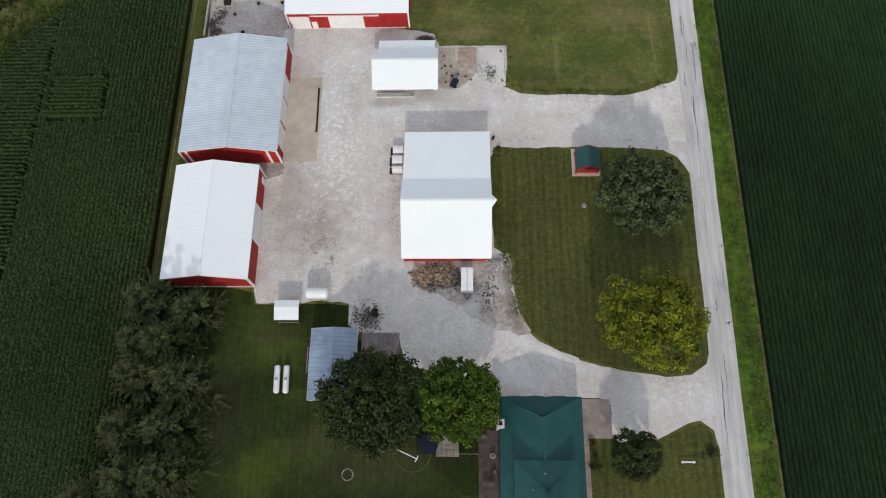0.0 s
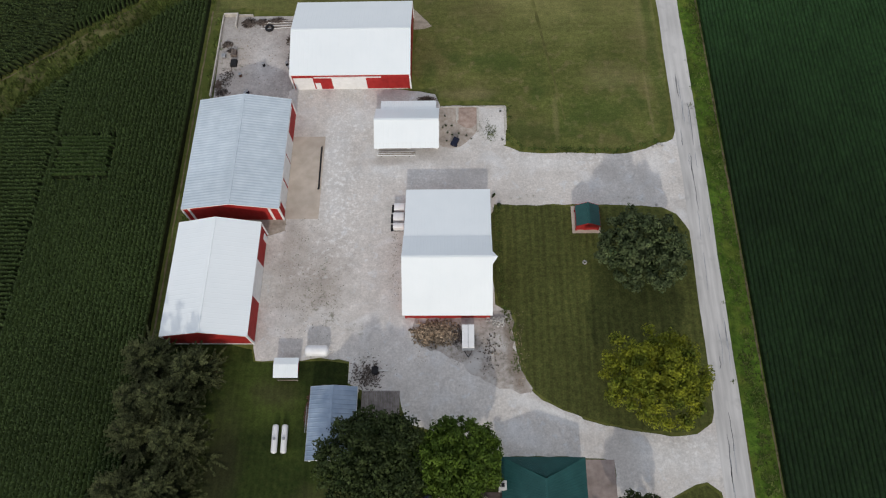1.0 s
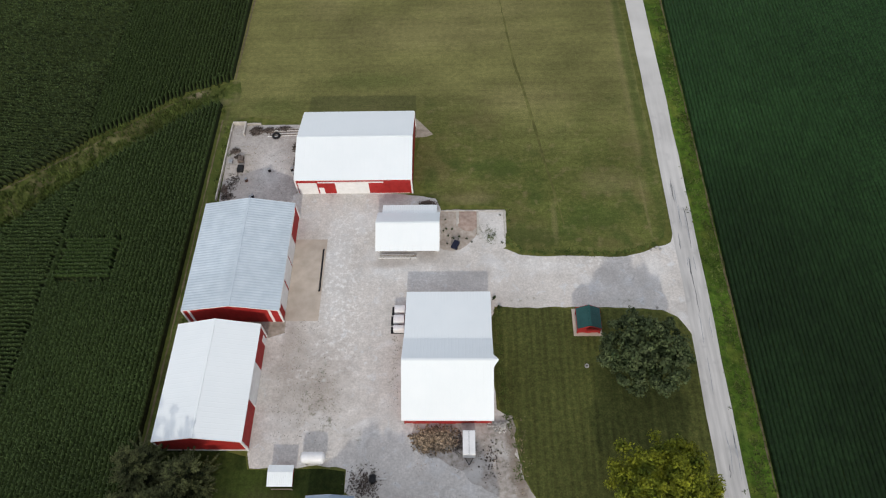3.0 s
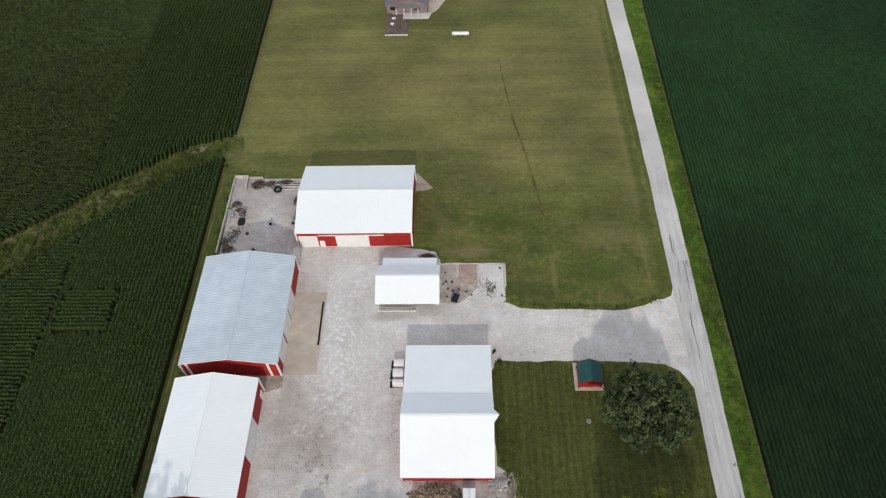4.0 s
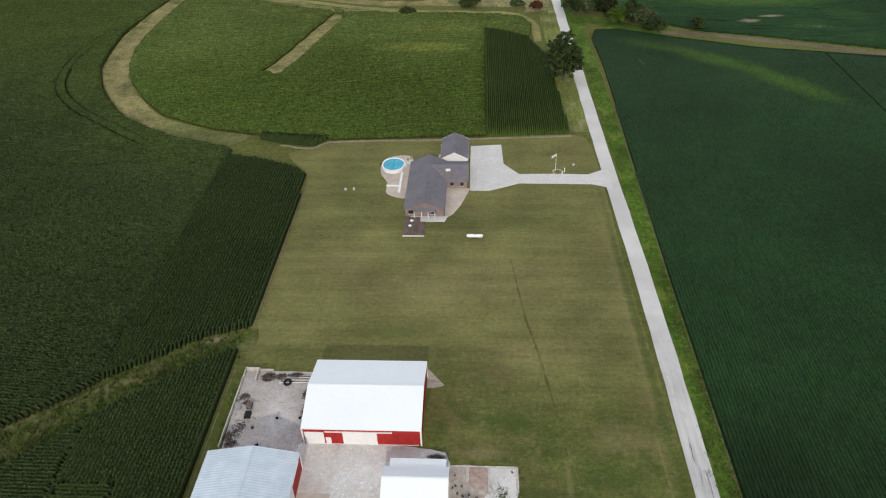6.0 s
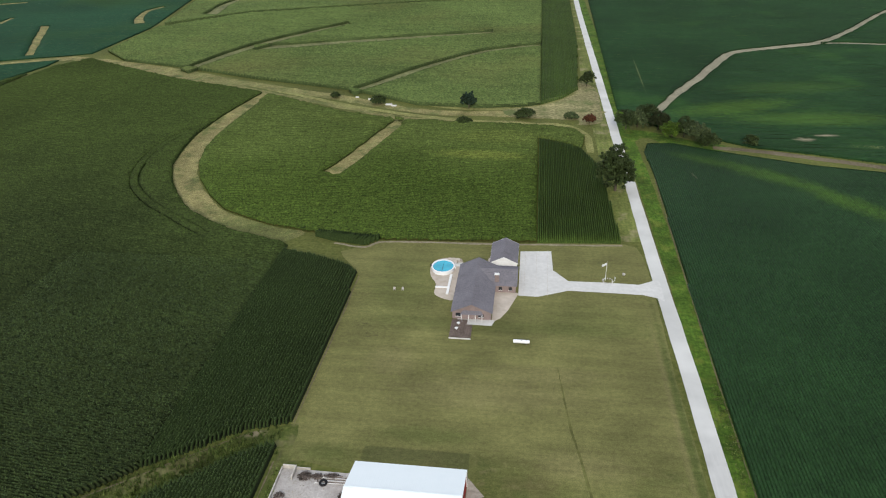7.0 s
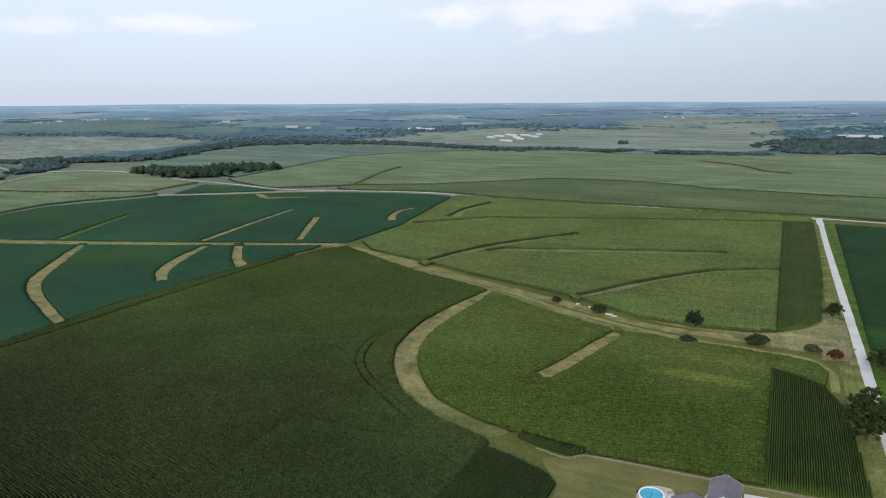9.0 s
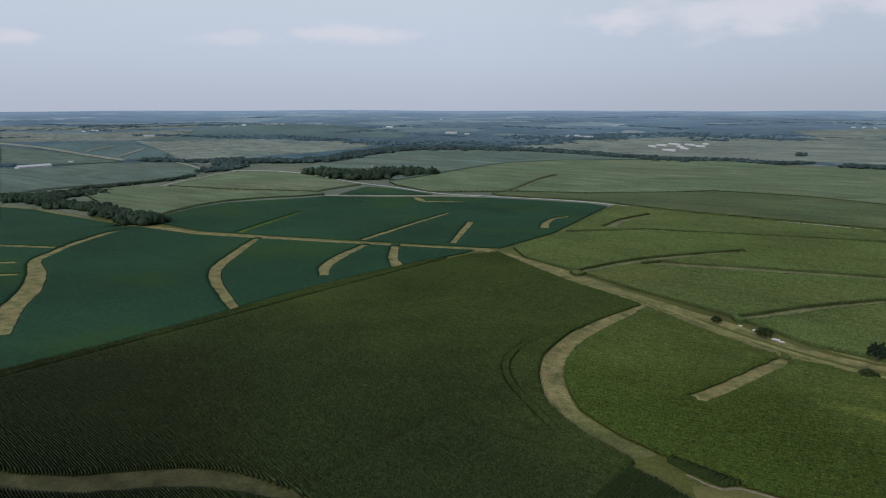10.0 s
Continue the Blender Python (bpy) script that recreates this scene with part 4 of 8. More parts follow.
tagged(mesh_ob("concrete_apron", boxed(-34.9, -28.2, 59.9, 78.6, -0.05, 0.052), M["tan_concrete"]), "tan concrete apron before the machine shed", "apron", kind="structure")
tagged(mesh_ob("patio_slab", boxed(19.6, 24.4, 9.0, 15.4, -0.05, 0.06), M["pink_slab"]), "pinkish concrete slab beside the house", "slab", kind="structure")
tagged(mesh_ob("walk_slab", boxed(19.5, 20.5, -8, 9.0, -0.05, 0.06), M["pink_slab"]), "concrete walk along the house", "path", kind="structure")


# ---- fields ----
def field(name, outlines, row_turn, spacing, seg, height, valley, material, label, wave=(0.0, 60.0), near=False, seed=1, rough=0.1, leafy=0.0, reach=(-170, -20, 215), ragged=0.9):
    """Crop rows inside an outline (holes by the even-odd rule). Rows run at row_turn degrees from east, bent by a slow wave."""
    c, s = math.cos(radians(row_turn)), math.sin(radians(row_turn))
    rng = np.random.default_rng(seed)
    polys = []
    for o in outlines:
        o = np.array(o, float)
        dense = []
        for p, q in zip(o, np.roll(o, -1, 0)):
            m = max(1, int(np.hypot(*(q - p)) / 6.0))
            dense.append(p + (q - p) * (np.arange(m) / m)[:, None])
        o = np.concatenate(dense)
        u, v = o[:, 0] * c + o[:, 1] * s, -o[:, 0] * s + o[:, 1] * c
        polys.append(np.c_[u, v - wave[0] * np.sin(u / wave[1])])
    p0 = np.concatenate(polys)
    p1 = np.concatenate([np.roll(q, -1, 0) for q in polys])
    if near:
        offs, hs = np.array([-0.46, -0.26, 0.0, 0.26, 0.46]) * spacing, np.array([valley, 0.78 * height, height, 0.78 * height, valley])
    else:
        offs, hs = np.array([-0.5, 0.0, 0.5]) * spacing, np.array([valley, height, valley])
    if leafy:
        hs = hs * np.array([1, 0.66, 0.88, 0.66, 1])
    k = len(offs)
    verts, faces, base, blades = [], [], 0, []
    for v in np.arange(p0[:, 1].min() + spacing / 2, p0[:, 1].max(), spacing):
        cross = (p0[:, 1] <= v) != (p1[:, 1] <= v)
        if not cross.any():
            continue
        a, b = p0[cross], p1[cross]
        us = np.sort(a[:, 0] + (v - a[:, 1]) / (b[:, 1] - a[:, 1]) * (b[:, 0] - a[:, 0]))
        for lo, hi in zip(us[::2], us[1::2]):
            if leafy:
                lo, hi = lo + rng.uniform(0, ragged), hi - rng.uniform(0, ragged)
            if hi - lo < seg:
                continue
            m = int((hi - lo) / seg) + 2
            u = np.linspace(lo, hi, m)
            u[1:-1] += rng.uniform(-0.3, 0.3, m - 2) * seg
            if near:
                fx, fy = u * c - v * s, u * s + v * c
                keep = ((fx > reach[0]) & (fy > reach[1]) & (fy < reach[2])) | (np.arange(m) % 4 == 0)
                keep[0] = keep[-1] = True
                u = u[keep]
                m = len(u)
            u = np.r_[u[0], u, u[-1]]
            m += 2
            top = hs[None, :] * (1 + rng.normal(0, rough, (m, 1)) + rng.normal(0, rough * 0.5, (m, k)))
            if m > 8 and near:
                top[1] *= 0.55
                top[-2] *= 0.55
            top[0] = top[-1] = 0.0
            vv = v + offs[None, :] + rng.normal(0, rough * 0.35, (m, k)) * spacing
            uu = np.repeat(u[:, None], k, 1)
            vv = vv + wave[0] * np.sin(uu / wave[1])
            x, y = uu * c - vv * s, uu * s + vv * c
            verts.append(np.stack([x, y, top + land(x, y)], -1).reshape(-1, 3))
            i = base + np.arange(m - 1)[:, None] * k + np.arange(k - 1)[None, :]
            faces.append(np.stack([i, i + k, i + k + 1, i + 1], -1).reshape(-1, 4))
            base += m * k
            if leafy:
                q = int((hi - lo) * leafy)
                lu, side, turn = rng.uniform(lo, hi, q), rng.choice([-1.0, 1.0], q), rng.uniform(-1.5, 1.5, q)
                long_, wide_ = rng.uniform(0.13, 0.32, q) * spacing / 0.75, rng.uniform(0.08, 0.15, q)
                du, dv = np.sin(turn) * long_, side * np.cos(turn) * long_
                lv = v + wave[0] * np.sin(lu / wave[1]) + rng.normal(0, 0.05, q)
                z0 = height * rng.uniform(0.80, 1.04, q)
                z1 = z0 + rng.uniform(-0.42, 0.10, q)
                wu, wv = -dv / long_ * wide_ / 2, du / long_ * wide_ / 2
                four = [(lu - wu, lv - wv, z0), (lu + wu, lv + wv, z0), (lu + du + wu * 0.5, lv + dv + wv * 0.5, z1), (lu + du - wu * 0.5, lv + dv - wv * 0.5, z1)]
                bl = np.stack([np.stack([a * c - b * s, a * s + b * c, z], -1) for a, b, z in four], 1)
                blades.append(bl[(bl[:, 0, 0] > reach[0]) & (bl[:, 0, 1] > reach[1]) & (bl[:, 0, 1] < reach[2])])
    if leafy:
        bl = np.concatenate(blades)
        verts.append(bl.reshape(-1, 3))
        faces.append(base + np.arange(len(bl) * 4).reshape(-1, 4))
        leaf_faces = len(bl)
    if not near:
        for o in outlines:
            o = np.array(o, float)
            n = len(o)
            z = land(o[:, 0], o[:, 1])
            verts.append(np.concatenate([np.c_[o, z - 0.3], np.c_[o, z + height * 0.96]]))
            i = np.arange(n)
            faces.append(np.c_[base + i, base + (i + 1) % n, base + n + (i + 1) % n, base + n + i])
            base += 2 * n
        walls = sum(len(o) for o in outlines)
    ob = arrays(name, np.concatenate(verts), np.concatenate(faces), material)
    if not near and name == "corn_field" and material is not M["corn_haze"]:
        ob.data.materials.append(M["corn_stalk_shade"])
        index = np.zeros(len(ob.data.polygons), dtype=np.int32)
        index[-walls:] = 1
        ob.data.polygons.foreach_set("material_index", index)
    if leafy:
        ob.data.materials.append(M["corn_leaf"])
        ob.data.materials.append(M["corn_row_shade"])
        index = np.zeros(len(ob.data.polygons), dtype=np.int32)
        # the outer faces of each row take the painted gap shade
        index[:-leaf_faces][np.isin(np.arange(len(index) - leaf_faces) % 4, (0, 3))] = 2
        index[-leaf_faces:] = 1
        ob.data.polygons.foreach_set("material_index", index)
    return tagged(ob, label, "crop field", kind="stuff")


def rect(x0, x1, y0, y1):
    return [(x0, y0), (x1, y0), (x1, y1), (x0, y1)]


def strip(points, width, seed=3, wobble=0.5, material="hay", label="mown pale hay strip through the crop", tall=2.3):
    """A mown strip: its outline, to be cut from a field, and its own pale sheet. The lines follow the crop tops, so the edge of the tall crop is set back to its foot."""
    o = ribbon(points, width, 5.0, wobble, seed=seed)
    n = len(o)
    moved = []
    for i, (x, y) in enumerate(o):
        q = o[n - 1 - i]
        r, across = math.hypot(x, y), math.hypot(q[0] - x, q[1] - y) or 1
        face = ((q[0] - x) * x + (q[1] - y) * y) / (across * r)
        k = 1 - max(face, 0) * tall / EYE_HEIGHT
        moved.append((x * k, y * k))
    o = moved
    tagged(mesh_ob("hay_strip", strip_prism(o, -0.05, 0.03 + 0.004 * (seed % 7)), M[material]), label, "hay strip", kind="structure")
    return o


sheet("dirt_margin", rounded([(-8.6, 40.6), (-9.3, 36.5), (-6.5, 34.2), (-2, 32.4), (1.5, 29.8), (6, 27.6), (11.5, 26.2), (9.6, 29.8), (8.6, 36), (8.1, 41), (4.7, 41.4)], 1.2, wobble=0.5), 0.038, M["dirt"], "brown stony soil along the barn and lawn edge")
sheet("tile_line", ribbon([(9.5, 153), (12.0, 131.5), (14.7, 117), (17.0, 102.5), (20.5, 82)], [0.25, 0.5, 0.6, 0.5, 0.3], 1.5, 0.12), 0.013, M["tile_grass"], "faint darker line across the lawn", long=True)
sheet("dirt_margin", [(-53.2, 56.4), (-37.2, 56.4), (-34.4, 57.4), (-34.4, 60.4), (-53.2, 60.4)], 0.033, M["spit"], "bare brown soil between the two sheds")
# bare soil along the crop edges
for edge in ([(-56.3, -60), (-56.2, 40), (-56.1, 112)], [(-55.4, 125), (-55.2, 160), (-55.6, 196)], [(51.0, -120), (50.9, 100), (50.9, 145), (51.7, 215), (52.9, 288)], [(-64.8, 120.6), (-77.0, 111.2), (-93.4, 98.2), (-112, 85)]):
    tagged(mesh_ob("soil_edge", strip_prism(ribbon(edge, 0.3, 2.0, 0.12), -0.05, 0.043), M["bare_soil"]), "bare tan soil along the crop edge", "soil", kind="structure")

tagged(mesh_ob("soil_edge", strip_prism(ribbon([(-70, 218.0), (-58, 215.6), (-53.6, 219.9), (-14, 221.9), (16, 223.6), (33.4, 224.8)], 1.1, 2.0, 0.2), -0.05, 0.043), M["pale_soil"]), "bare tan soil along the crop edge", "soil", kind="structure")

# near corn beside the farm: headland rows, and cross rows beyond
patch = rect(-82.6, -70.6, 69.1, 78.1)
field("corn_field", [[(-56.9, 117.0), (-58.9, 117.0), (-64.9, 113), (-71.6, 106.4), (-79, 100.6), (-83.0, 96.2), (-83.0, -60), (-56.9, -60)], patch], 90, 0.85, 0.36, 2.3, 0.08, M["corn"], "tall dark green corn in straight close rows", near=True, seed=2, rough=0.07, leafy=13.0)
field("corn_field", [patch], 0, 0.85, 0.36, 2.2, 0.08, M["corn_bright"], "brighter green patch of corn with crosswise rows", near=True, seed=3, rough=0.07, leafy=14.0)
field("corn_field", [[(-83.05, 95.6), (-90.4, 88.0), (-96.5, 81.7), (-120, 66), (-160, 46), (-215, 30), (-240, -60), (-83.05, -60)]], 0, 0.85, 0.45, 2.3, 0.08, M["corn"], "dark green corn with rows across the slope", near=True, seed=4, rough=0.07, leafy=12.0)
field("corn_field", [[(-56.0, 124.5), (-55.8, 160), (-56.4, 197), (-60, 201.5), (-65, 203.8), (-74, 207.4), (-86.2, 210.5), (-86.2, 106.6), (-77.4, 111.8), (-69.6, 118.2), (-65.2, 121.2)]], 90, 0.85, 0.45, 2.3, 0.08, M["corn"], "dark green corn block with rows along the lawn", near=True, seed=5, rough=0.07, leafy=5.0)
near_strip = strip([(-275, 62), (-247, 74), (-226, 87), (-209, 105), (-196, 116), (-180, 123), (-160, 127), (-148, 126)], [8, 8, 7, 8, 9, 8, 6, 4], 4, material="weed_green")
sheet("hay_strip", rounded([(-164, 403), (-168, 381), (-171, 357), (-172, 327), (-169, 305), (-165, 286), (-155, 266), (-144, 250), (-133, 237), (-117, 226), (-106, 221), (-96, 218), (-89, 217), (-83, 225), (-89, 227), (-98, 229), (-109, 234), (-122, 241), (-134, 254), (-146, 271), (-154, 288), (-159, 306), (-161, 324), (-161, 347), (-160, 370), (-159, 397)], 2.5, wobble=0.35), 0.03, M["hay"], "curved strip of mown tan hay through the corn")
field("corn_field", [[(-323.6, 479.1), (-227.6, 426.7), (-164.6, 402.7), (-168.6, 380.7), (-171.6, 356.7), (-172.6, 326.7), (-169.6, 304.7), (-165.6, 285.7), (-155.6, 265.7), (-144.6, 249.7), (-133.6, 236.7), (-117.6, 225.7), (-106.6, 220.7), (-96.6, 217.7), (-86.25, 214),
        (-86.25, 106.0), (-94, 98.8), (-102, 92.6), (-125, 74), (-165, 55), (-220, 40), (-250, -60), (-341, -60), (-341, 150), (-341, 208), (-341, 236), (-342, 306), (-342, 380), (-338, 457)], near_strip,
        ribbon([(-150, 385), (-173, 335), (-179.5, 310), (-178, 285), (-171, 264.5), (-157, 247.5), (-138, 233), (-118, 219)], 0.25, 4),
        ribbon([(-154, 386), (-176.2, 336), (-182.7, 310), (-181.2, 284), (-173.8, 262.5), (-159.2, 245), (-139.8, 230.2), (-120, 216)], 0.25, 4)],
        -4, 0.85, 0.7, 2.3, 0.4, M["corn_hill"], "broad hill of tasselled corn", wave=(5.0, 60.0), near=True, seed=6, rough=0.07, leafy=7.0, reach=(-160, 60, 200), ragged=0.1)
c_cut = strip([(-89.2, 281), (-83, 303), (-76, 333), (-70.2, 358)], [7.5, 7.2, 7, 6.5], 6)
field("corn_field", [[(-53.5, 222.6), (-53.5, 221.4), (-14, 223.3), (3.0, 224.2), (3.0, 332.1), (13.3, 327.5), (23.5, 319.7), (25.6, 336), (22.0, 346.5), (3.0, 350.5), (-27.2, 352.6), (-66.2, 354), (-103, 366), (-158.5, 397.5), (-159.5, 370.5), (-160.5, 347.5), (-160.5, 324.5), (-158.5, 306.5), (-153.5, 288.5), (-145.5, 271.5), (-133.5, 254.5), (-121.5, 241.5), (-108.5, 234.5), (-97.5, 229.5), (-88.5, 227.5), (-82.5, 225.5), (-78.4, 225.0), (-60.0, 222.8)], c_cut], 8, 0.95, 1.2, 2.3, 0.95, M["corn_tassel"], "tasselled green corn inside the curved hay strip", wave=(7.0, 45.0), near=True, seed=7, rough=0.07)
field("corn_field", [[(3.6, 224.3), (16.7, 225.0), (33, 226.2), (31.8, 262), (29.4, 300), (23.5, 319.1), (13.3, 326.9), (3.6, 331.5)]], 90, 0.76, 0.9, 2.3, 0.80, M["corn_rows"], "dark green corn rows beside the road", near=True, seed=8, rough=0.12)
field("corn_field", [[(-78.2, 224.6), (-78.2, 222.0), (-70.4, 219.2), (-58.0, 217.0), (-54.0, 221.2), (-54.2, 222.2), (-60.0, 222.3)]], 75, 0.95, 0.8, 2.3, 0.5, M["corn"], "small block of dark corn rows at the field corner", near=True, seed=9, rough=0.08)
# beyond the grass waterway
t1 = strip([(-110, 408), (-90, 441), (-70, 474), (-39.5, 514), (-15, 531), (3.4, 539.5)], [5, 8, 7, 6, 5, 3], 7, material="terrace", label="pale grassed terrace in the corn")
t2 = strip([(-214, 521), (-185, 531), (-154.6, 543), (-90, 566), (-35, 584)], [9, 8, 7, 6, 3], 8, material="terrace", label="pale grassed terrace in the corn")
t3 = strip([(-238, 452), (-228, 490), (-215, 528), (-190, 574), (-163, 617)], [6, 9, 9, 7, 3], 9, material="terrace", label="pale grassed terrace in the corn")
d_low = [(-243, 461), (-183, 435.4), (-112.6, 412.6), (-65.7, 384.6), (-32.6, 381.6), (-7.7, 384.6), (3.6, 390)]
field("corn_field", [d_low + [(3.6, 750), (-143, 704), (-270.7, 655), (-327, 590), (-323.3, 504), (-295.7, 477.5)], t1, t2, t3], 14, 1.7, 2.6, 2.3, 1.5, M["corn_pale"], "terraced corn field with pale grassed terraces", wave=(10.0, 60.0), seed=10, rough=0.1)
field("corn_field", [[(4.2, 390.4), (15.8, 402), (25.6, 421), (30.1, 540), (30.3, 752), (4.2, 751)]], 90, 1.1, 1.6, 2.3, 1.4, M["corn_rows"], "dark corn headland rows along the road", seed=11, rough=0.1)
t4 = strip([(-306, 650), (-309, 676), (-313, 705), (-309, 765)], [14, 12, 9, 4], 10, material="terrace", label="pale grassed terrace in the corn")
field("corn_field", [[(-329, 606), (-272, 665), (-144, 714), (0, 759), (28.6, 762), (28.6, 792), (-158, 794), (-370, 802)], t4], 10, 2.2, 4.0, 2.3, 1.7, M["corn_pale"], "narrow corn field along the crossroad", seed=12)

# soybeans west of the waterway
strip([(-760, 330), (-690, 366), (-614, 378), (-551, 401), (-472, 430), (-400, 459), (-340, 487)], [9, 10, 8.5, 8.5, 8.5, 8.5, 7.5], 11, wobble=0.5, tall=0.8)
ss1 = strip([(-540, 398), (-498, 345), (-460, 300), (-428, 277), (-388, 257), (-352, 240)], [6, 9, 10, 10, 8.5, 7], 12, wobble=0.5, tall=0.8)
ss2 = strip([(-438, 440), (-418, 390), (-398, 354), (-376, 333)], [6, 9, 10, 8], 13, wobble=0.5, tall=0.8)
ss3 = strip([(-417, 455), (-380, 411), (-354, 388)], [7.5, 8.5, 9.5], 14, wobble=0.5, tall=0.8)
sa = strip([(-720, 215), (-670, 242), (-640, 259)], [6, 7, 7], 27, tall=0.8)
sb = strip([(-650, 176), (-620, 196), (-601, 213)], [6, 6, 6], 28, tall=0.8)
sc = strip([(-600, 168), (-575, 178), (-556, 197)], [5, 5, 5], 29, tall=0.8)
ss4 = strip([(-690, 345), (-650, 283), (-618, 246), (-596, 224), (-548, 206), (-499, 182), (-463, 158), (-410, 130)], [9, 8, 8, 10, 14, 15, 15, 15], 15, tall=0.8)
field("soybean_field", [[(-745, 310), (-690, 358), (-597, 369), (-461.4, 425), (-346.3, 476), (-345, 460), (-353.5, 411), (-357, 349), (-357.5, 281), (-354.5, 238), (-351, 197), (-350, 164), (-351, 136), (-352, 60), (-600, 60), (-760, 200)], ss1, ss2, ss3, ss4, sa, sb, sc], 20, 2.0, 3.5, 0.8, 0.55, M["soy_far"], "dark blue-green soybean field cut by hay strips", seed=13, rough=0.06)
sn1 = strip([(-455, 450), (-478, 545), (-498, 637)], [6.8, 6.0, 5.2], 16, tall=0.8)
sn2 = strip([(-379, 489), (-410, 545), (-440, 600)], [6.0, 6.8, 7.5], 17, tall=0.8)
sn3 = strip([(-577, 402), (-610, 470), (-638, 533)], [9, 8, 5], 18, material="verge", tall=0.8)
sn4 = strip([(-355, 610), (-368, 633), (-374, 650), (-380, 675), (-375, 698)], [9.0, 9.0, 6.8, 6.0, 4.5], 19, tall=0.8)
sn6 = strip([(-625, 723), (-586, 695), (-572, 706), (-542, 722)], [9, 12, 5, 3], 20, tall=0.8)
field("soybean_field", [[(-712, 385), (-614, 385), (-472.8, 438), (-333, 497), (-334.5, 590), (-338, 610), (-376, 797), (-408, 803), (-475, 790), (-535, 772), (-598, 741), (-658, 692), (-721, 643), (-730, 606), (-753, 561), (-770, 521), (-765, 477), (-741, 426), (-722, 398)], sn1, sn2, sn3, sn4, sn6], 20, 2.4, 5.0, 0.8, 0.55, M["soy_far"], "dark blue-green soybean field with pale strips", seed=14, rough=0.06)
tagged(mesh_ob("soil_edge", strip_prism(ribbon([(-350.5, 40), (-349.5, 136), (-349, 164), (-350, 197), (-353.6, 238), (-356.5, 281), (-356, 349), (-352.5, 411), (-347, 458)], 1.6, 4.0, 0.4), -0.05, 0.06), M["verge"]), "thin pale grass line along the field edge", "grass", kind="structure")
field("corn_field", [[(-349, -60), (-347.5, 136), (-347, 164), (-348, 197), (-351, 238), (-354, 281), (-353, 349), (-349.5, 405), (-343.5, 440), (-342.6, 380), (-342.6, 306), (-341.6, 236), (-341.6, -60)]], 90, 1.0, 2.5, 2.3, 0.5, M["corn_hill"], "dark headland corn along the hill's far edge", near=True, seed=31)
# soybeans east of the road
field("soybean_field", [[(51.3, -120), (51.2, 0), (51.2, 100), (51.2, 145), (52.0, 215), (52.9, 259), (53.2, 288), (52.4, 318), (55, 329), (66.6, 330), (86.5, 320.5), (123, 306), (150, 300), (150, -60)]], 90, 0.85, 1.3, 0.85, 0.30, M["soy"], "dark green soybean rows along the road", seed=15, rough=0.08)
field("soybean_field", [[(150.3, -60), (150.3, 300), (240, 280), (330, 260), (330, -60)]], 90, 1.0, 3.5, 0.85, 0.38, M["soy"], "dark green soybean field in close rows", seed=16, rough=0.06)
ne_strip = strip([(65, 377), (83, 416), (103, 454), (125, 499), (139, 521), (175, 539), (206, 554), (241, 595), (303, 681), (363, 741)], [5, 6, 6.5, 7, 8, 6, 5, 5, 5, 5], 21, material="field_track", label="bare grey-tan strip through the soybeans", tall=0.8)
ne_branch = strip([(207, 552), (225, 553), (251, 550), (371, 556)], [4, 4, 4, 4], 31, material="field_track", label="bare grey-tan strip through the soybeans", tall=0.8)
field("soybean_field", [[(45.5, 383), (56, 366), (66, 352), (103, 328), (128, 321), (190, 300), (330, 280), (700, 300), (700, 720), (269, 755), (49, 764), (46.6, 510)], ne_strip, ne_branch], 2, 2.0, 6.0, 0.85, 0.55, M["soy_ne"], "green soybean field with brighter swathes", seed=17, rough=0.08)
sheet("field_margin", rounded([(45, 388), (47, 353), (59, 348), (75, 337), (92, 329), (86, 322), (66, 327), (56, 339), (50, 334), (50, 323), (44, 342)], 3, wobble=0.4), 0.034, M["verge"], "bright green grass round the hedgerow")
tagged(mesh_ob("field_path", strip_prism(ribbon([(85, 327), (103, 324), (128, 316), (200, 292), (340, 268)], 4.5, 5, 0.4), -0.05, 0.04), M["bare_soil"]), "bare tan track along the field edge", "track", kind="structure")
# grass waterway with its dirt track
tagged(mesh_ob("waterway", strip_prism(ribbon([(-345, 486), (-300, 471), (-240, 446), (-180, 417), (-115, 391), (-60, 366), (-10, 365), (20, 372), (31, 385)], [10, 14, 18, 18, 20, 20, 22, 26, 20], 6, 0.8), -0.05, 0.055), M["hay"]), "mown pale grass waterway between fields", "waterway", kind="structure")
sheet("waterway_apron", rounded([(-15, 386), (3, 398), (19, 416), (28, 438), (36, 424), (37, 383), (35, 360), (24, 356), (15, 364), (-14, 369)], 4, wobble=0.5), 0.068, M["apron_grass"], "dry tan grass where the waterway meets the road")
tagged(mesh_ob("ditch_grass", strip_prism(ribbon([(-180, 417), (-118, 390), (-62, 366), (-10, 363), (24, 360)], [2, 5, 7, 8, 6], 4, 0.9), -0.05, 0.075), M["rough_grass"]), "tall weedy grass along the ditch", "grass", kind="structure")
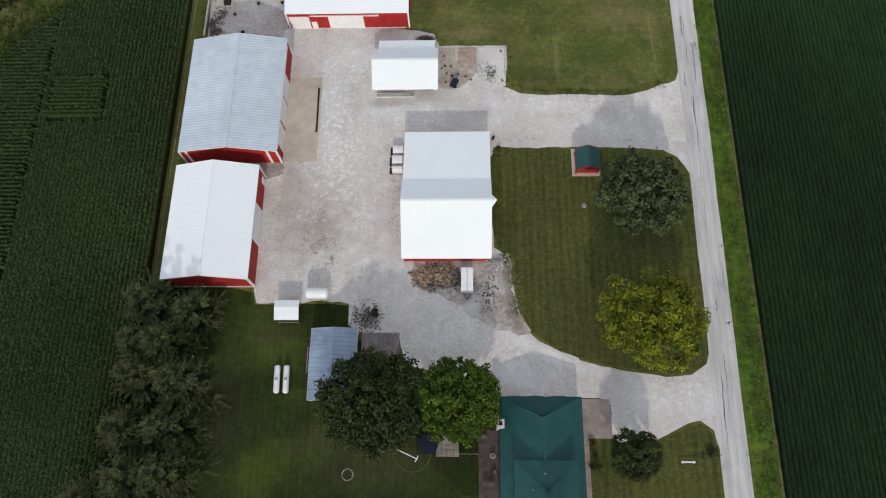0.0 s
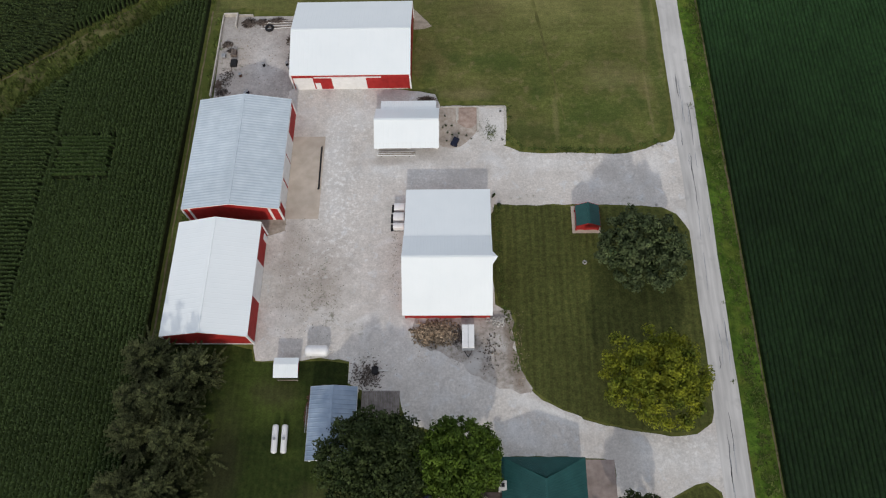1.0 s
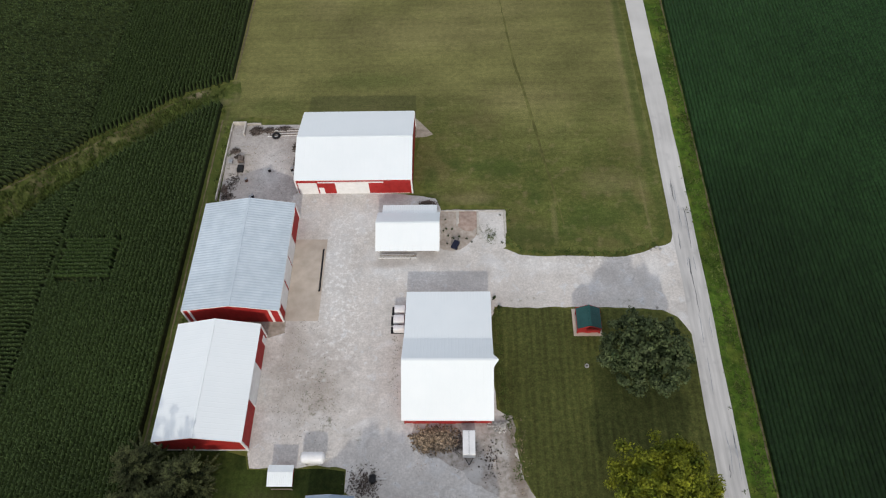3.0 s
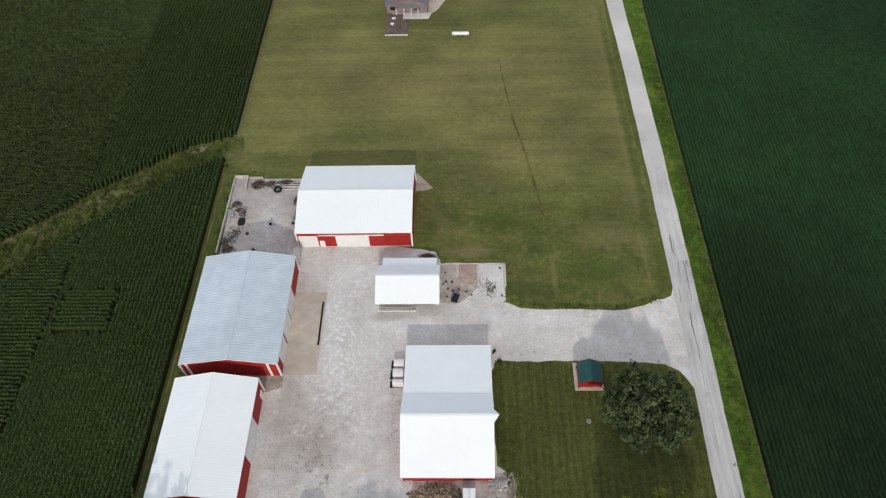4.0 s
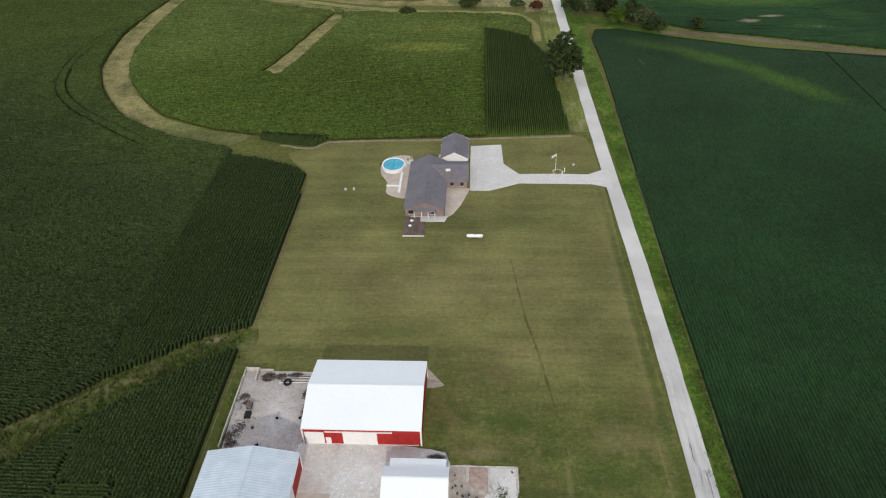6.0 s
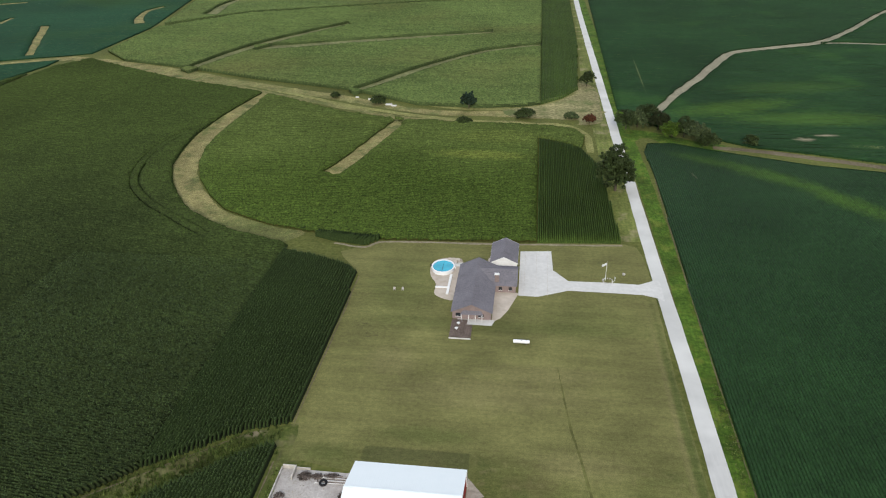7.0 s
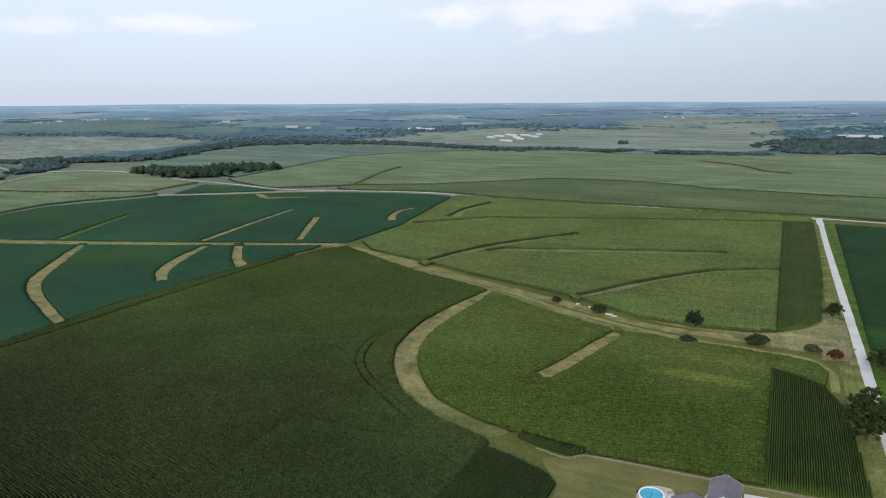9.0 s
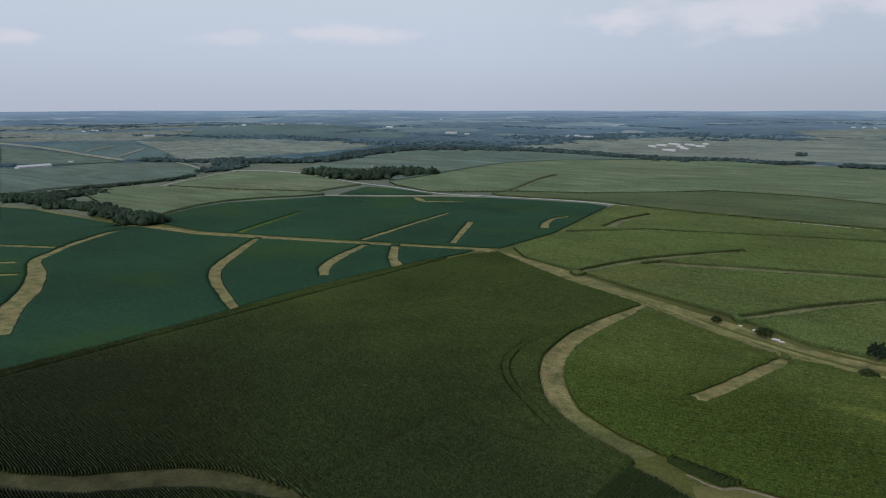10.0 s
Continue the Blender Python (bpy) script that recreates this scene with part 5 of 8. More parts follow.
for line, wide in (([(-164.7, 411.5), (-134.7, 397.3), (-106.8, 382.2), (-80.7, 372.0), (-60.0, 364.8), (-34.9, 359.6), (-14.3, 356.6), (-0.1, 354.1), (15.0, 354.6), (22.9, 348.1), (26.9, 337.0), (27.5, 316.2)], [2, 3, 3.5, 4, 4, 4, 4, 4, 5, 5, 4, 3]), ([(-130.6, 426.2), (-104.1, 412.1), (-75.1, 393.1), (-50.2, 382.5), (-28.0, 379.8), (-7.0, 385.4), (10.9, 396.7), (23.3, 414.7)], [2, 3, 3.5, 3.5, 3.5, 4, 4, 3])):
    tagged(mesh_ob("mown_edge", strip_prism(ribbon(line, wide, 4, 0.4), -0.05, 0.082), M["mown_edge"]), "mown yellow-green grass along the waterway", "grass", kind="structure")
# beyond the crossroad
field("corn_field", [[(-540, 800), (-414, 829), (-289, 812), (-164, 815), (36, 815), (130, 799), (300, 778), (700, 752), (720, 930), (145, 962), (44, 962), (-21, 973), (-91, 987), (-107, 1009), (-207, 1074), (-267, 1075), (-334, 1062), (-366, 1008), (-452, 892), (-549, 838), (-560, 813)]], 6, 4.5, 9.0, 2.3, 1.9, M["corn_near_road"], "olive corn along the crossroad", wave=(25.0, 120.0), seed=18, rough=0.03)
f1 = strip([(-553, 852), (-577, 929), (-606, 1028), (-617, 1097)], [8, 9, 10, 6], 22, material="terrace", label="pale grassed terrace in the corn")
f2 = strip([(-147, 1433), (-72, 1379), (-32, 1311), (13, 1283)], [5, 6, 6, 4], 23, material="terrace", label="pale grassed terrace in the corn")
field("corn_field", [[(-756, 826), (-643, 775), (-556, 848), (-457, 903), (-370, 1020), (-338, 1075), (-270, 1088), (-209, 1087), (-108, 1021), (-92, 999), (-21, 985), (45, 974), (147, 974), (722, 942), (900, 1200), (800, 1500), (237, 1662), (66, 1667), (-100, 1644), (-175, 1584), (-339, 1567), (-461, 1603), (-582, 1590), (-786, 1434), (-845, 1289), (-828, 1121), (-818, 986), (-800, 860)], f1, f2], 10, 5.5, 12.0, 2.3, 1.9, M["corn_rise"], "pale olive corn over a broad rise", wave=(40.0, 160.0), seed=19, rough=0.03)
field("corn_field", [[(-1069, 892), (-1117, 978), (-1206, 1199), (-1217, 1332), (-1182, 1424), (-1010, 1539), (-790, 1582), (-586, 1602), (-790, 1440), (-854, 1303), (-835, 1131), (-825, 994), (-807, 868), (-954, 1026), (-1024, 955)]], 14, 7, 16, 2.3, 1.9, M["corn_haze"], "grey-green corn in the dip before the creek", wave=(25.0, 120.0), seed=20, rough=0.03)
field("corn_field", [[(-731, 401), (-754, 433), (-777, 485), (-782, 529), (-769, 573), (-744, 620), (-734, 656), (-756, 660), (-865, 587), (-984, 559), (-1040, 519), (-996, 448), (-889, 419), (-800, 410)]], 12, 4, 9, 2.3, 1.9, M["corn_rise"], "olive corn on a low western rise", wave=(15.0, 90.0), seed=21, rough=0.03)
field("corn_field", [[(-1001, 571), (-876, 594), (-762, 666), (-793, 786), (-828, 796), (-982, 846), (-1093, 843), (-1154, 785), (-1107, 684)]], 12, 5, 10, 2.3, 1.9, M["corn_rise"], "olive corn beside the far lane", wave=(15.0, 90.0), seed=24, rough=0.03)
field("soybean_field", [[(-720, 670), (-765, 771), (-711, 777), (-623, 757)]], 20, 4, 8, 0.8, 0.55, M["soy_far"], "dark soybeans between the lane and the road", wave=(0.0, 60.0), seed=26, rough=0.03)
field("corn_field", [[(-1068, 367), (-1527, 530), (-1508, 627), (-1515, 735), (-1405, 856), (-1250, 801), (-1181, 736), (-1127, 642), (-1111, 545), (-1099, 438)]], 16, 8, 18, 2.3, 1.9, M["corn_haze"], "dull grey-green field west of the hedge", wave=(25.0, 120.0), seed=27, rough=0.03)
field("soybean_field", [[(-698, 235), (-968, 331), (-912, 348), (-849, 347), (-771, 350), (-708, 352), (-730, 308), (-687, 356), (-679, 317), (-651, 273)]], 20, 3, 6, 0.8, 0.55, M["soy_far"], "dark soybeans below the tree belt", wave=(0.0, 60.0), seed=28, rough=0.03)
field("corn_field", [[(-1615, 562), (-1956, 686), (-1830, 733), (-1512, 771), (-1554, 647)]], 20, 12, 24, 2.3, 1.9, M["corn_haze"], "grey-green field by the long barn", wave=(25.0, 120.0), seed=29, rough=0.03)
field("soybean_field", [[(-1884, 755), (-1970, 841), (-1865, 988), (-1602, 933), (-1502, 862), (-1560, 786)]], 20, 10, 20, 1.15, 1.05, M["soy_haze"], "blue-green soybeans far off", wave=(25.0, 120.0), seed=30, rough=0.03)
field("far_field", [[(-1896, 1005), (-1787, 1222), (-1546, 1357), (-1387, 1494), (-1341, 1333), (-1359, 1192), (-1397, 1063), (-1315, 896), (-1345, 839), (-1642, 941)]], 4, 9, 24, 1.15, 1.05, M["field_haze"], "pale striped field beyond the creek", wave=(25.0, 120.0), seed=32, rough=0.03)
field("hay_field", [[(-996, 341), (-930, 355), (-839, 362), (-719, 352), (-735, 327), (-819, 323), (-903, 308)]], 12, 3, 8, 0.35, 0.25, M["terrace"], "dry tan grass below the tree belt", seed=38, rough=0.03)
field("far_field", [[(-2017, 708), (-2335, 824), (-2168, 1010), (-2100, 1331), (-1991, 1221), (-1906, 1011), (-2006, 842)]], 6, 10, 26, 1.15, 1.05, M["field_haze"], "pale tan field far to the west", wave=(25.0, 120.0), seed=33, rough=0.03)
field("far_field", [[(-2382, 841), (-2502, 884), (-2348, 1077), (-2256, 1548), (-2150, 1363), (-2227, 1038)]], 6, 10, 26, 1.15, 1.05, M["field_haze"], "pale far field", wave=(25.0, 120.0), seed=34, rough=0.03)
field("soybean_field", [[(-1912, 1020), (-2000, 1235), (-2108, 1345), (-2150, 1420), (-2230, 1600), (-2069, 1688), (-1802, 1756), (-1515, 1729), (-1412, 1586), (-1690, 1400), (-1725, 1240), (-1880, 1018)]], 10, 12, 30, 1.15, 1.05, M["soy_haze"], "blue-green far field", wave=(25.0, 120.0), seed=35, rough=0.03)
field("far_field", [[(-1073, 1579), (-960, 1881), (-847, 1982), (-721, 2096), (-466, 2122), (-420, 2230), (-521, 2357), (-339, 2530), (-195, 2635), (-41, 2632), (-10, 2102), (8, 1764), (-101, 1680), (-189, 1690), (-352, 1674), (-482, 1674), (-596, 1627), (-835, 1672)]], 5, 9, 24, 1.15, 1.05, M["field_haze"], "pale striped fields round the white sheds", wave=(25.0, 120.0), seed=36, rough=0.03)
tagged(mesh_ob("far_lane", strip_prism(ribbon([(-726, 649), (-662, 700), (-602, 749), (-555, 777)], [5, 6, 6, 5], 8, 0.3), -0.05, 1.0), M["lane"]), "pale farm lane along the soybeans", "lane", kind="structure")
tagged(mesh_ob("far_lane", strip_prism(ribbon([(-2017, 708), (-1873, 751), (-1696, 772), (-1543, 788)], 9, 12, 0.3), -0.05, 2.6), M["lane"]), "pale grassed lane between far fields", "lane", kind="structure")
tagged(mesh_ob("far_lane", strip_prism(ribbon([(-1610, 809), (-1711, 928)], 7, 12, 0.3), -0.05, 2.6), M["lane"]), "pale grassed lane between far fields", "lane", kind="structure")
tagged(mesh_ob("far_lane", strip_prism(ribbon([(-1752, 805), (-1808, 904)], 6, 12, 0.3), -0.05, 2.6), M["lane"]), "pale grassed lane between far fields", "lane", kind="structure")
tagged(mesh_ob("far_lane", strip_prism(ribbon([(-1407, 837), (-1342, 824), (-1248, 791)], 6, 12, 0.3), -0.05, 2.6), M["lane"]), "pale grassed lane between far fields", "lane", kind="structure")
tagged(mesh_ob("far_lane", strip_prism(ribbon([(-984, 559), (-1067, 648), (-1131, 745), (-1150, 808)], 8, 12, 0.3), -0.05, 2.6), M["lane"]), "pale grassed lane between far fields", "lane", kind="structure")

# ---- buildings ----
def slope(a, b, c, d, rib=0.45, rise=0.035, thick=0.08, wide=0.12):
    """A ribbed metal roof slope: a to b along the eave, d to c along the ridge; ribs run from eave to ridge."""
    a, b, c, d = (Vector(p) for p in (a, b, c, d))
    up = (b - a).cross(d - a).normalized()
    if up.z < 0:
        up = -up
    n = max(2, int((b - a).length / rib))
    bm = bmesh.new()
    low, high = [], []
    w = wide / n
    for i in range(n + 1):
        for off, h in ((-w, 0), (0, rise), (w, 0)):
            t = min(max(i / n + off, 0), 1)
            low.append(bm.verts.new(a.lerp(b, t) + up * h))
            high.append(bm.verts.new(d.lerp(c, t) + up * h))
    for i in range(len(low) - 1):
        bm.faces.new((low[i], low[i + 1], high[i + 1], high[i]))
    under = [bm.verts.new(p - up * thick) for p in (a, b, c, d)]
    bm.faces.new(under[::-1])
    top = [bm.verts.new(p) for p in (a, b, c, d)]
    for i in range(4):
        j = (i + 1) % 4
        bm.faces.new((under[i], under[j], top[j], top[i]))
    bmesh.ops.recalc_face_normals(bm, faces=bm.faces)
    return bm


def plane_wall(points, t=0.2):
    """A wall of any outline (a list of 3D points in one plane) with thickness t inwards of its normal."""
    p = [Vector(q) for q in points]
    n = (p[1] - p[0]).cross(p[2] - p[1]).normalized()
    bm = bmesh.new()
    f = [bm.verts.new(q) for q in p]
    g = [bm.verts.new(q - n * t) for q in p]
    bm.faces.new(f)
    bm.faces.new(g[::-1])
    for i in range(len(p)):
        j = (i + 1) % len(p)
        bm.faces.new((f[i], g[i], g[j], f[j]))
    bmesh.ops.recalc_face_normals(bm, faces=bm.faces)
    return bm


def beam(a, b, w=0.22, h=0.22):
    """A squared bar from a to b, for trim and rails."""
    a, b = Vector(a), Vector(b)
    d = (b - a)
    m = Matrix.Translation(a) @ d.to_track_quat("X", "Z").to_matrix().to_4x4()
    bm = boxed(0, d.length, -w / 2, w / 2, -h / 2, h / 2)
    bmesh.ops.transform(bm, matrix=m, verts=bm.verts)
    return bm


def gable_building(name, x0, x1, y0, y1, eave, ridge, along, roof_mat, wall_mat, label, category="barn", over=0.14, rib=0.9, ridge_at=None, trim="white", roof_label="", rise=0.014, wide=0.12):
    """A building with a gable roof, its ridge along X or Y; its parts are in its own space, the origin at its south-west corner."""
    b = thing(name, (x0, y0, 0), label, category)
    w, d = x1 - x0, y1 - y0
    W, T = M[wall_mat], M[trim]
    if along == "X":
        r = (ridge_at - y0) if ridge_at is not None else d / 2
        part("wall", boxed(0, w, 0, 0.2, 0, eave), W, b)
        part("wall", boxed(0, w, d - 0.2, d, 0, eave), W, b)
        for x, t in ((0, -0.2), (w, 0.2)):
            part("wall", plane_wall([(x, 0.2, 0), (x, d - 0.2, 0), (x, d - 0.2, eave), (x, r, ridge - 0.12), (x, 0.2, eave)], t), W, b)
        s1, s2 = (ridge - eave) / r, (ridge - eave) / (d - r)
        part("roof", slope((-over, -over, eave - over * s1), (w + over, -over, eave - over * s1), (w + over, r, ridge), (-over, r, ridge), rib, rise, 0.08, wide), M[roof_mat], b, roof_label)
        part("roof", slope((w + over, d + over, eave - over * s2), (-over, d + over, eave - over * s2), (-over, r, ridge), (w + over, r, ridge), rib, rise, 0.08, wide), M[roof_mat], b, roof_label)
        part("ridge_cap", beam((-over, r, ridge + 0.03), (w + over, r, ridge + 0.03), 0.4, 0.07), M[roof_mat], b)
        for x in (-over, w + over):
            part("rake_trim", beam((x, -over, eave - over * s1 - 0.08), (x, r, ridge - 0.08), 0.06, 0.24), T, b)
            part("rake_trim", beam((x, d + over, eave - over * s2 - 0.08), (x, r, ridge - 0.08), 0.06, 0.24), T, b)
        for y, e in ((-over, eave - over * s1), (d + over, eave - over * s2)):
            part("fascia", beam((-over, y, e - 0.1), (w + over, y, e - 0.1), 0.05, 0.2), T, b)
    else:
        r = (ridge_at - x0) if ridge_at is not None else w / 2
        part("wall", boxed(0, 0.2, 0, d, 0, eave), W, b)
        part("wall", boxed(w - 0.2, w, 0, d, 0, eave), W, b)
        for y, t in ((0, 0.2), (d, -0.2)):
            part("wall", plane_wall([(0.2, y, 0), (w - 0.2, y, 0), (w - 0.2, y, eave), (r, y, ridge - 0.12), (0.2, y, eave)], t), W, b)
        s1, s2 = (ridge - eave) / r, (ridge - eave) / (w - r)
        part("roof", slope((-over, d + over, eave - over * s1), (-over, -over, eave - over * s1), (r, -over, ridge), (r, d + over, ridge), rib, rise, 0.08, wide), M[roof_mat], b, roof_label)
        part("roof", slope((w + over, -over, eave - over * s2), (w + over, d + over, eave - over * s2), (r, d + over, ridge), (r, -over, ridge), rib, rise, 0.08, wide), M[roof_mat], b, roof_label)
        part("ridge_cap", beam((r, -over, ridge + 0.03), (r, d + over, ridge + 0.03), 0.4, 0.07), M[roof_mat], b)
        for y in (-over, d + over):
            part("rake_trim", beam((-over, y, eave - over * s1 - 0.08), (r, y, ridge - 0.08), 0.06, 0.24), T, b)
            part("rake_trim", beam((w + over, y, eave - over * s2 - 0.08), (r, y, ridge - 0.08), 0.06, 0.24), T, b)
        for x, e in ((-over, eave - over * s1), (w + over, eave - over * s2)):
            part("fascia", beam((x, -over, e - 0.1), (x, d + over, e - 0.1), 0.05, 0.2), T, b)
    for x in (0, w):
        for y in (0, d):
            part("corner_trim", boxed(x - 0.16, x + 0.16, y - 0.16, y + 0.16, 0, eave - 0.25), T, b)
    return b


def slab_door(b, side, at, u0, u1, z0, z1, mat, name="sliding_door", proud=0.09, label=""):
    """A door or panel on a wall: side S or N at y, E or W at x."""
    if side == "S":
        bm = boxed(u0, u1, at - proud, at + 0.02, z0, z1, 0.015)
    elif side == "E":
        bm = boxed(at - 0.02, at + proud, u0, u1, z0, z1, 0.015)
    elif side == "W":
        bm = boxed(at - proud, at + 0.02, u0, u1, z0, z1, 0.015)
    else:
        bm = boxed(u0, u1, at - 0.02, at + proud, z0, z1, 0.015)
    return part(name, bm, M[mat], b, label)


# north barn
nb = gable_building("machine_barn", -35.6, -11.1, 90.4, 109.4, 4.95, 7.5, "X", "roof_white", "red", "large red and white metal barn with a white roof", ridge_at=99.9)
slab_door(nb, "S", 0, 0.35, 4.4, 0.1, 3.75, "white", label="white sliding barn door")
slab_door(nb, "S", 0, 8.3, 15.4, 0.1, 3.75, "white", label="wide white sliding barn door")
slab_door(nb, "S", 0, 4.7, 5.8, 0.05, 2.1, "white", "door", label="white walk-in door")
slab_door(nb, "S", 0, 4.7, 18.6, 3.85, 4.08, "white", "door_rail", 0.2, "white door track")
part("trim", boxed(0.2, 23.9, -0.07, 0.0, 0.0, 0.1), M["white"], nb)
# steel-roofed machine shed
ms = gable_building("machine_shed", -53.0, -34.8, 59.8, 84.2, 4.95, 6.9, "Y", "roof_steel", "red", "long red machine shed with a ribbed galvanised roof", ridge_at=-43.6, rib=0.58, rise=0.06, wide=0.42)
for u0, u1 in ((12.6, 17.4), (7.2, 12.2), (2.0, 6.6)):
    slab_door(ms, "E", 18.2, u0, u1, 0.1, 4.3, "white", label="white sliding door")
slab_door(ms, "E", 18.2, 0.6, 23.0, 4.36, 4.6, "white", "door_rail", 0.2)
for u in (1.2, 16.4):
    slab_door(ms, "S", 0, u - 0.25, u + 0.25, 0.0, 4.8, "white", "trim", 0.06)
# white-roofed shed
ws = gable_building("storage_shed", -52.8, -37.7, 35.1, 56.7, 5.05, 7.3, "Y", "roof_white", "red", "red storage shed with a plain white metal roof", ridge_at=-45.4)
slab_door(ws, "E", 15.1, 7.6, 14.6, 0.1, 4.4, "white", label="wide white sliding door")
slab_door(ws, "E", 15.1, 19.6, 20.9, 0.1, 2.2, "white", "door", label="white walk-in door")
part("foundation", boxed(-0.1, 15.2, -0.12, 0.0, 0, 0.35), M["concrete"], ws)
# open-fronted shed
os_ = gable_building("lumber_shed", -17.4, -5.5, 75.6, 82.9, 3.0, 4.9, "X", "roof_white", "white", "small white shed with lumber under its eave", ridge_at=79.3, over=0.45)
part("eave_roof", slope((-0.45, -1.35, 2.25), (12.35, -1.35, 2.25), (12.35, -0.4, 2.78), (-0.45, -0.4, 2.78), 0.9), M["roof_white"], os_)
part("lean_to_roof", slope((11.7, 9.9, 2.35), (0.5, 9.9, 2.35), (0.5, 7.2, 3.0), (11.7, 7.2, 3.0)), M["roof_white"], os_, "white lean-to roof")
for x in (0.5, 4.2, 8.0, 11.4):
    part("post", boxed(x - 0.08, x + 0.08, 9.5, 9.66, 0, 2.36), M["wood"], os_)
# dark panels on the closed wall stand for the shade of open bays
slab_door(os_, "S", 0, 0.5, 5.8, 0.05, 2.9, "dark_wood", "opening", 0.03)
slab_door(os_, "S", 0, 6.6, 11.4, 0.05, 2.9, "dark_wood", "opening", 0.03)
# the old barn in the middle of the yard
ob_ = thing("old_barn", (-10.8, 39.6, 0), "red barn with a white metal roof and a long lean-to", "barn")
bw, be, br, bk, bn = 15.3, 2.8, 7.9, 8.9, 24.4
part("wall", boxed(0, bw, 0.3, 0.5, 0, be - 0.1), M["red"], ob_)
part("wall", boxed(0, bw, bn - 0.2, bn, 0, 3.1), M["red"], ob_)
for x, t in ((0, -0.2), (bw, 0.2)):
    part("wall", plane_wall([(x, 0.2, 0), (x, bn - 0.2, 0), (x, bn - 0.2, 3.1), (x, 14.2, 5.12), (x, bk, br - 0.15), (x, 0.2, be - 0.1)], t), M["red"], ob_)
part("roof", slope((-0.35, -0.1, be - 0.12), (bw + 0.35, -0.1, be - 0.12), (bw + 0.35, bk, br), (-0.35, bk, br), 0.6, 0.012), M["roof_white"], ob_)
part("roof", slope((bw + 0.35, 14.2, 5.3), (-0.35, 14.2, 5.3), (-0.35, bk, br), (bw + 0.35, bk, br), 0.6, 0.012), M["roof_white"], ob_)
part("lean_to_roof", slope((bw + 0.3, bn + 0.4, 3.3), (-0.3, bn + 0.4, 3.3), (-0.3, 14.1, 5.36), (bw + 0.3, 14.1, 5.36), 0.6, 0.012), M["roof_white"], ob_, "flatter white lean-to roof")
hood = bmesh.new()
hv = [hood.verts.new(p) for p in ((bw + 0.3, bk - 1.3, br - 0.55), (bw + 1.25, bk, br + 0.02), (bw + 0.3, bk + 1.3, br - 0.62), (bw + 0.3, bk, br + 0.03), (bw + 0.3, bk, br - 0.5))]
for f in ((0, 1, 3), (1, 2, 3), (0, 4, 1), (1, 4, 2)):
    hood.faces.new([hv[i] for i in f])
part("hay_hood", hood, M["roof_white"], ob_, "pointed hay hood at the gable peak")
part("ridge_cap", beam((-0.35, bk, br + 0.03), (bw + 0.35, bk, br + 0.03), 0.4, 0.06), M["roof_white"], ob_)
part("fascia", beam((-0.35, -0.1, be - 0.22), (bw + 0.35, -0.1, be - 0.22), 0.05, 0.18), M["white"], ob_)
part("fascia", beam((-0.3, bn + 0.4, 3.05), (bw + 0.3, bn + 0.4, 3.05), 0.05, 0.18), M["white"], ob_)
for u0, u1 in ((1.5, 4.5), (6.0, 9.0)):
    slab_door(ob_, "S", 0.3, u0, u1, 0.05, 2.4, "red", "barn_door")
# blue-roofed shed
bs = gable_building("garden_shed", -26.0, -18.6, 15.0, 26.6, 2.5, 3.5, "Y", "roof_blue", "white", "low shed with a blue-grey ribbed roof", "shed", 0.3, 0.75, ridge_at=-22.4, rise=0.07, wide=0.2)
slab_door(bs, "W", 0, 2, 4.4, 0.05, 2.1, "grey_metal", "door")


def hip_roof(x0, x1, y0, y1, z, top, run=None):
    """The four slopes of a hip roof with its ridge along the longer side."""
    w, d = x1 - x0, y1 - y0
    run = run or min(w, d) / 2
    if d >= w:
        r0, r1 = (x0 + w / 2, y0 + run, top), (x0 + w / 2, y1 - run, top)
        return [((x0, y1, z), (x0, y0, z), r0, r1), ((x1, y0, z), (x1, y1, z), r1, r0), ((x0, y0, z), (x1, y0, z), r0, r0), ((x1, y1, z), (x0, y1, z), r1, r1)]
    r0, r1 = (x0 + run, y0 + d / 2, top), (x1 - run, y0 + d / 2, top)
    return [((x0, y0, z), (x1, y0, z), r1, r0), ((x1, y1, z), (x0, y1, z), r0, r1), ((x0, y1, z), (x0, y0, z), r0, r0), ((x1, y0, z), (x1, y1, z), r1, r1)]


# green-roofed house
gh = thing("farmhouse", (5.7, -8.0, 0), "farmhouse with a dark green metal hip roof", "house")
for xs in ((0.5, 13.0, 0.5, 0.7), (0.5, 13.0, 22.7, 22.9), (0.5, 0.7, 0.7, 22.7), (12.8, 13.0, 0.7, 22.7)):
    part("wall", boxed(*xs, 0, 3.0), M["white"], gh)
for q in hip_roof(0, 13.5, 0, 23.4, 3.0, 6.0, 3.6):
    part("roof", slope(*q, 0.5), M["roof_green"], gh)
for q in hip_roof(2.0, 11.9, 2.0, 13.2, 6.08, 7.2, 4.6):
    part("upper_roof", slope(*q, 0.5), M["roof_green"], gh)
for xs in ((2.4, 11.5, 2.4, 2.6), (2.4, 11.5, 12.6, 12.8), (2.4, 2.6, 2.6, 12.6), (11.3, 11.5, 2.6, 12.6)):
    part("upper_wall", boxed(*xs, 3.2, 6.1), M["white"], gh)
part("ridge_cap", beam((6.75, 13.3, 6.05), (6.75, 19.8, 6.05), 0.35, 0.07), M["roof_green"], gh)
for x in (0.15, 13.35):
    part("gutter", beam((x, 0, 2.9), (x, 23.4, 2.9), 0.14, 0.12), M["roof_green"], gh)
ch = part("chimney", boxed(-0.45, 0.55, 18.2, 19.4, 0, 5.4, 0.03), M["stone"], gh, "pale stone chimney")
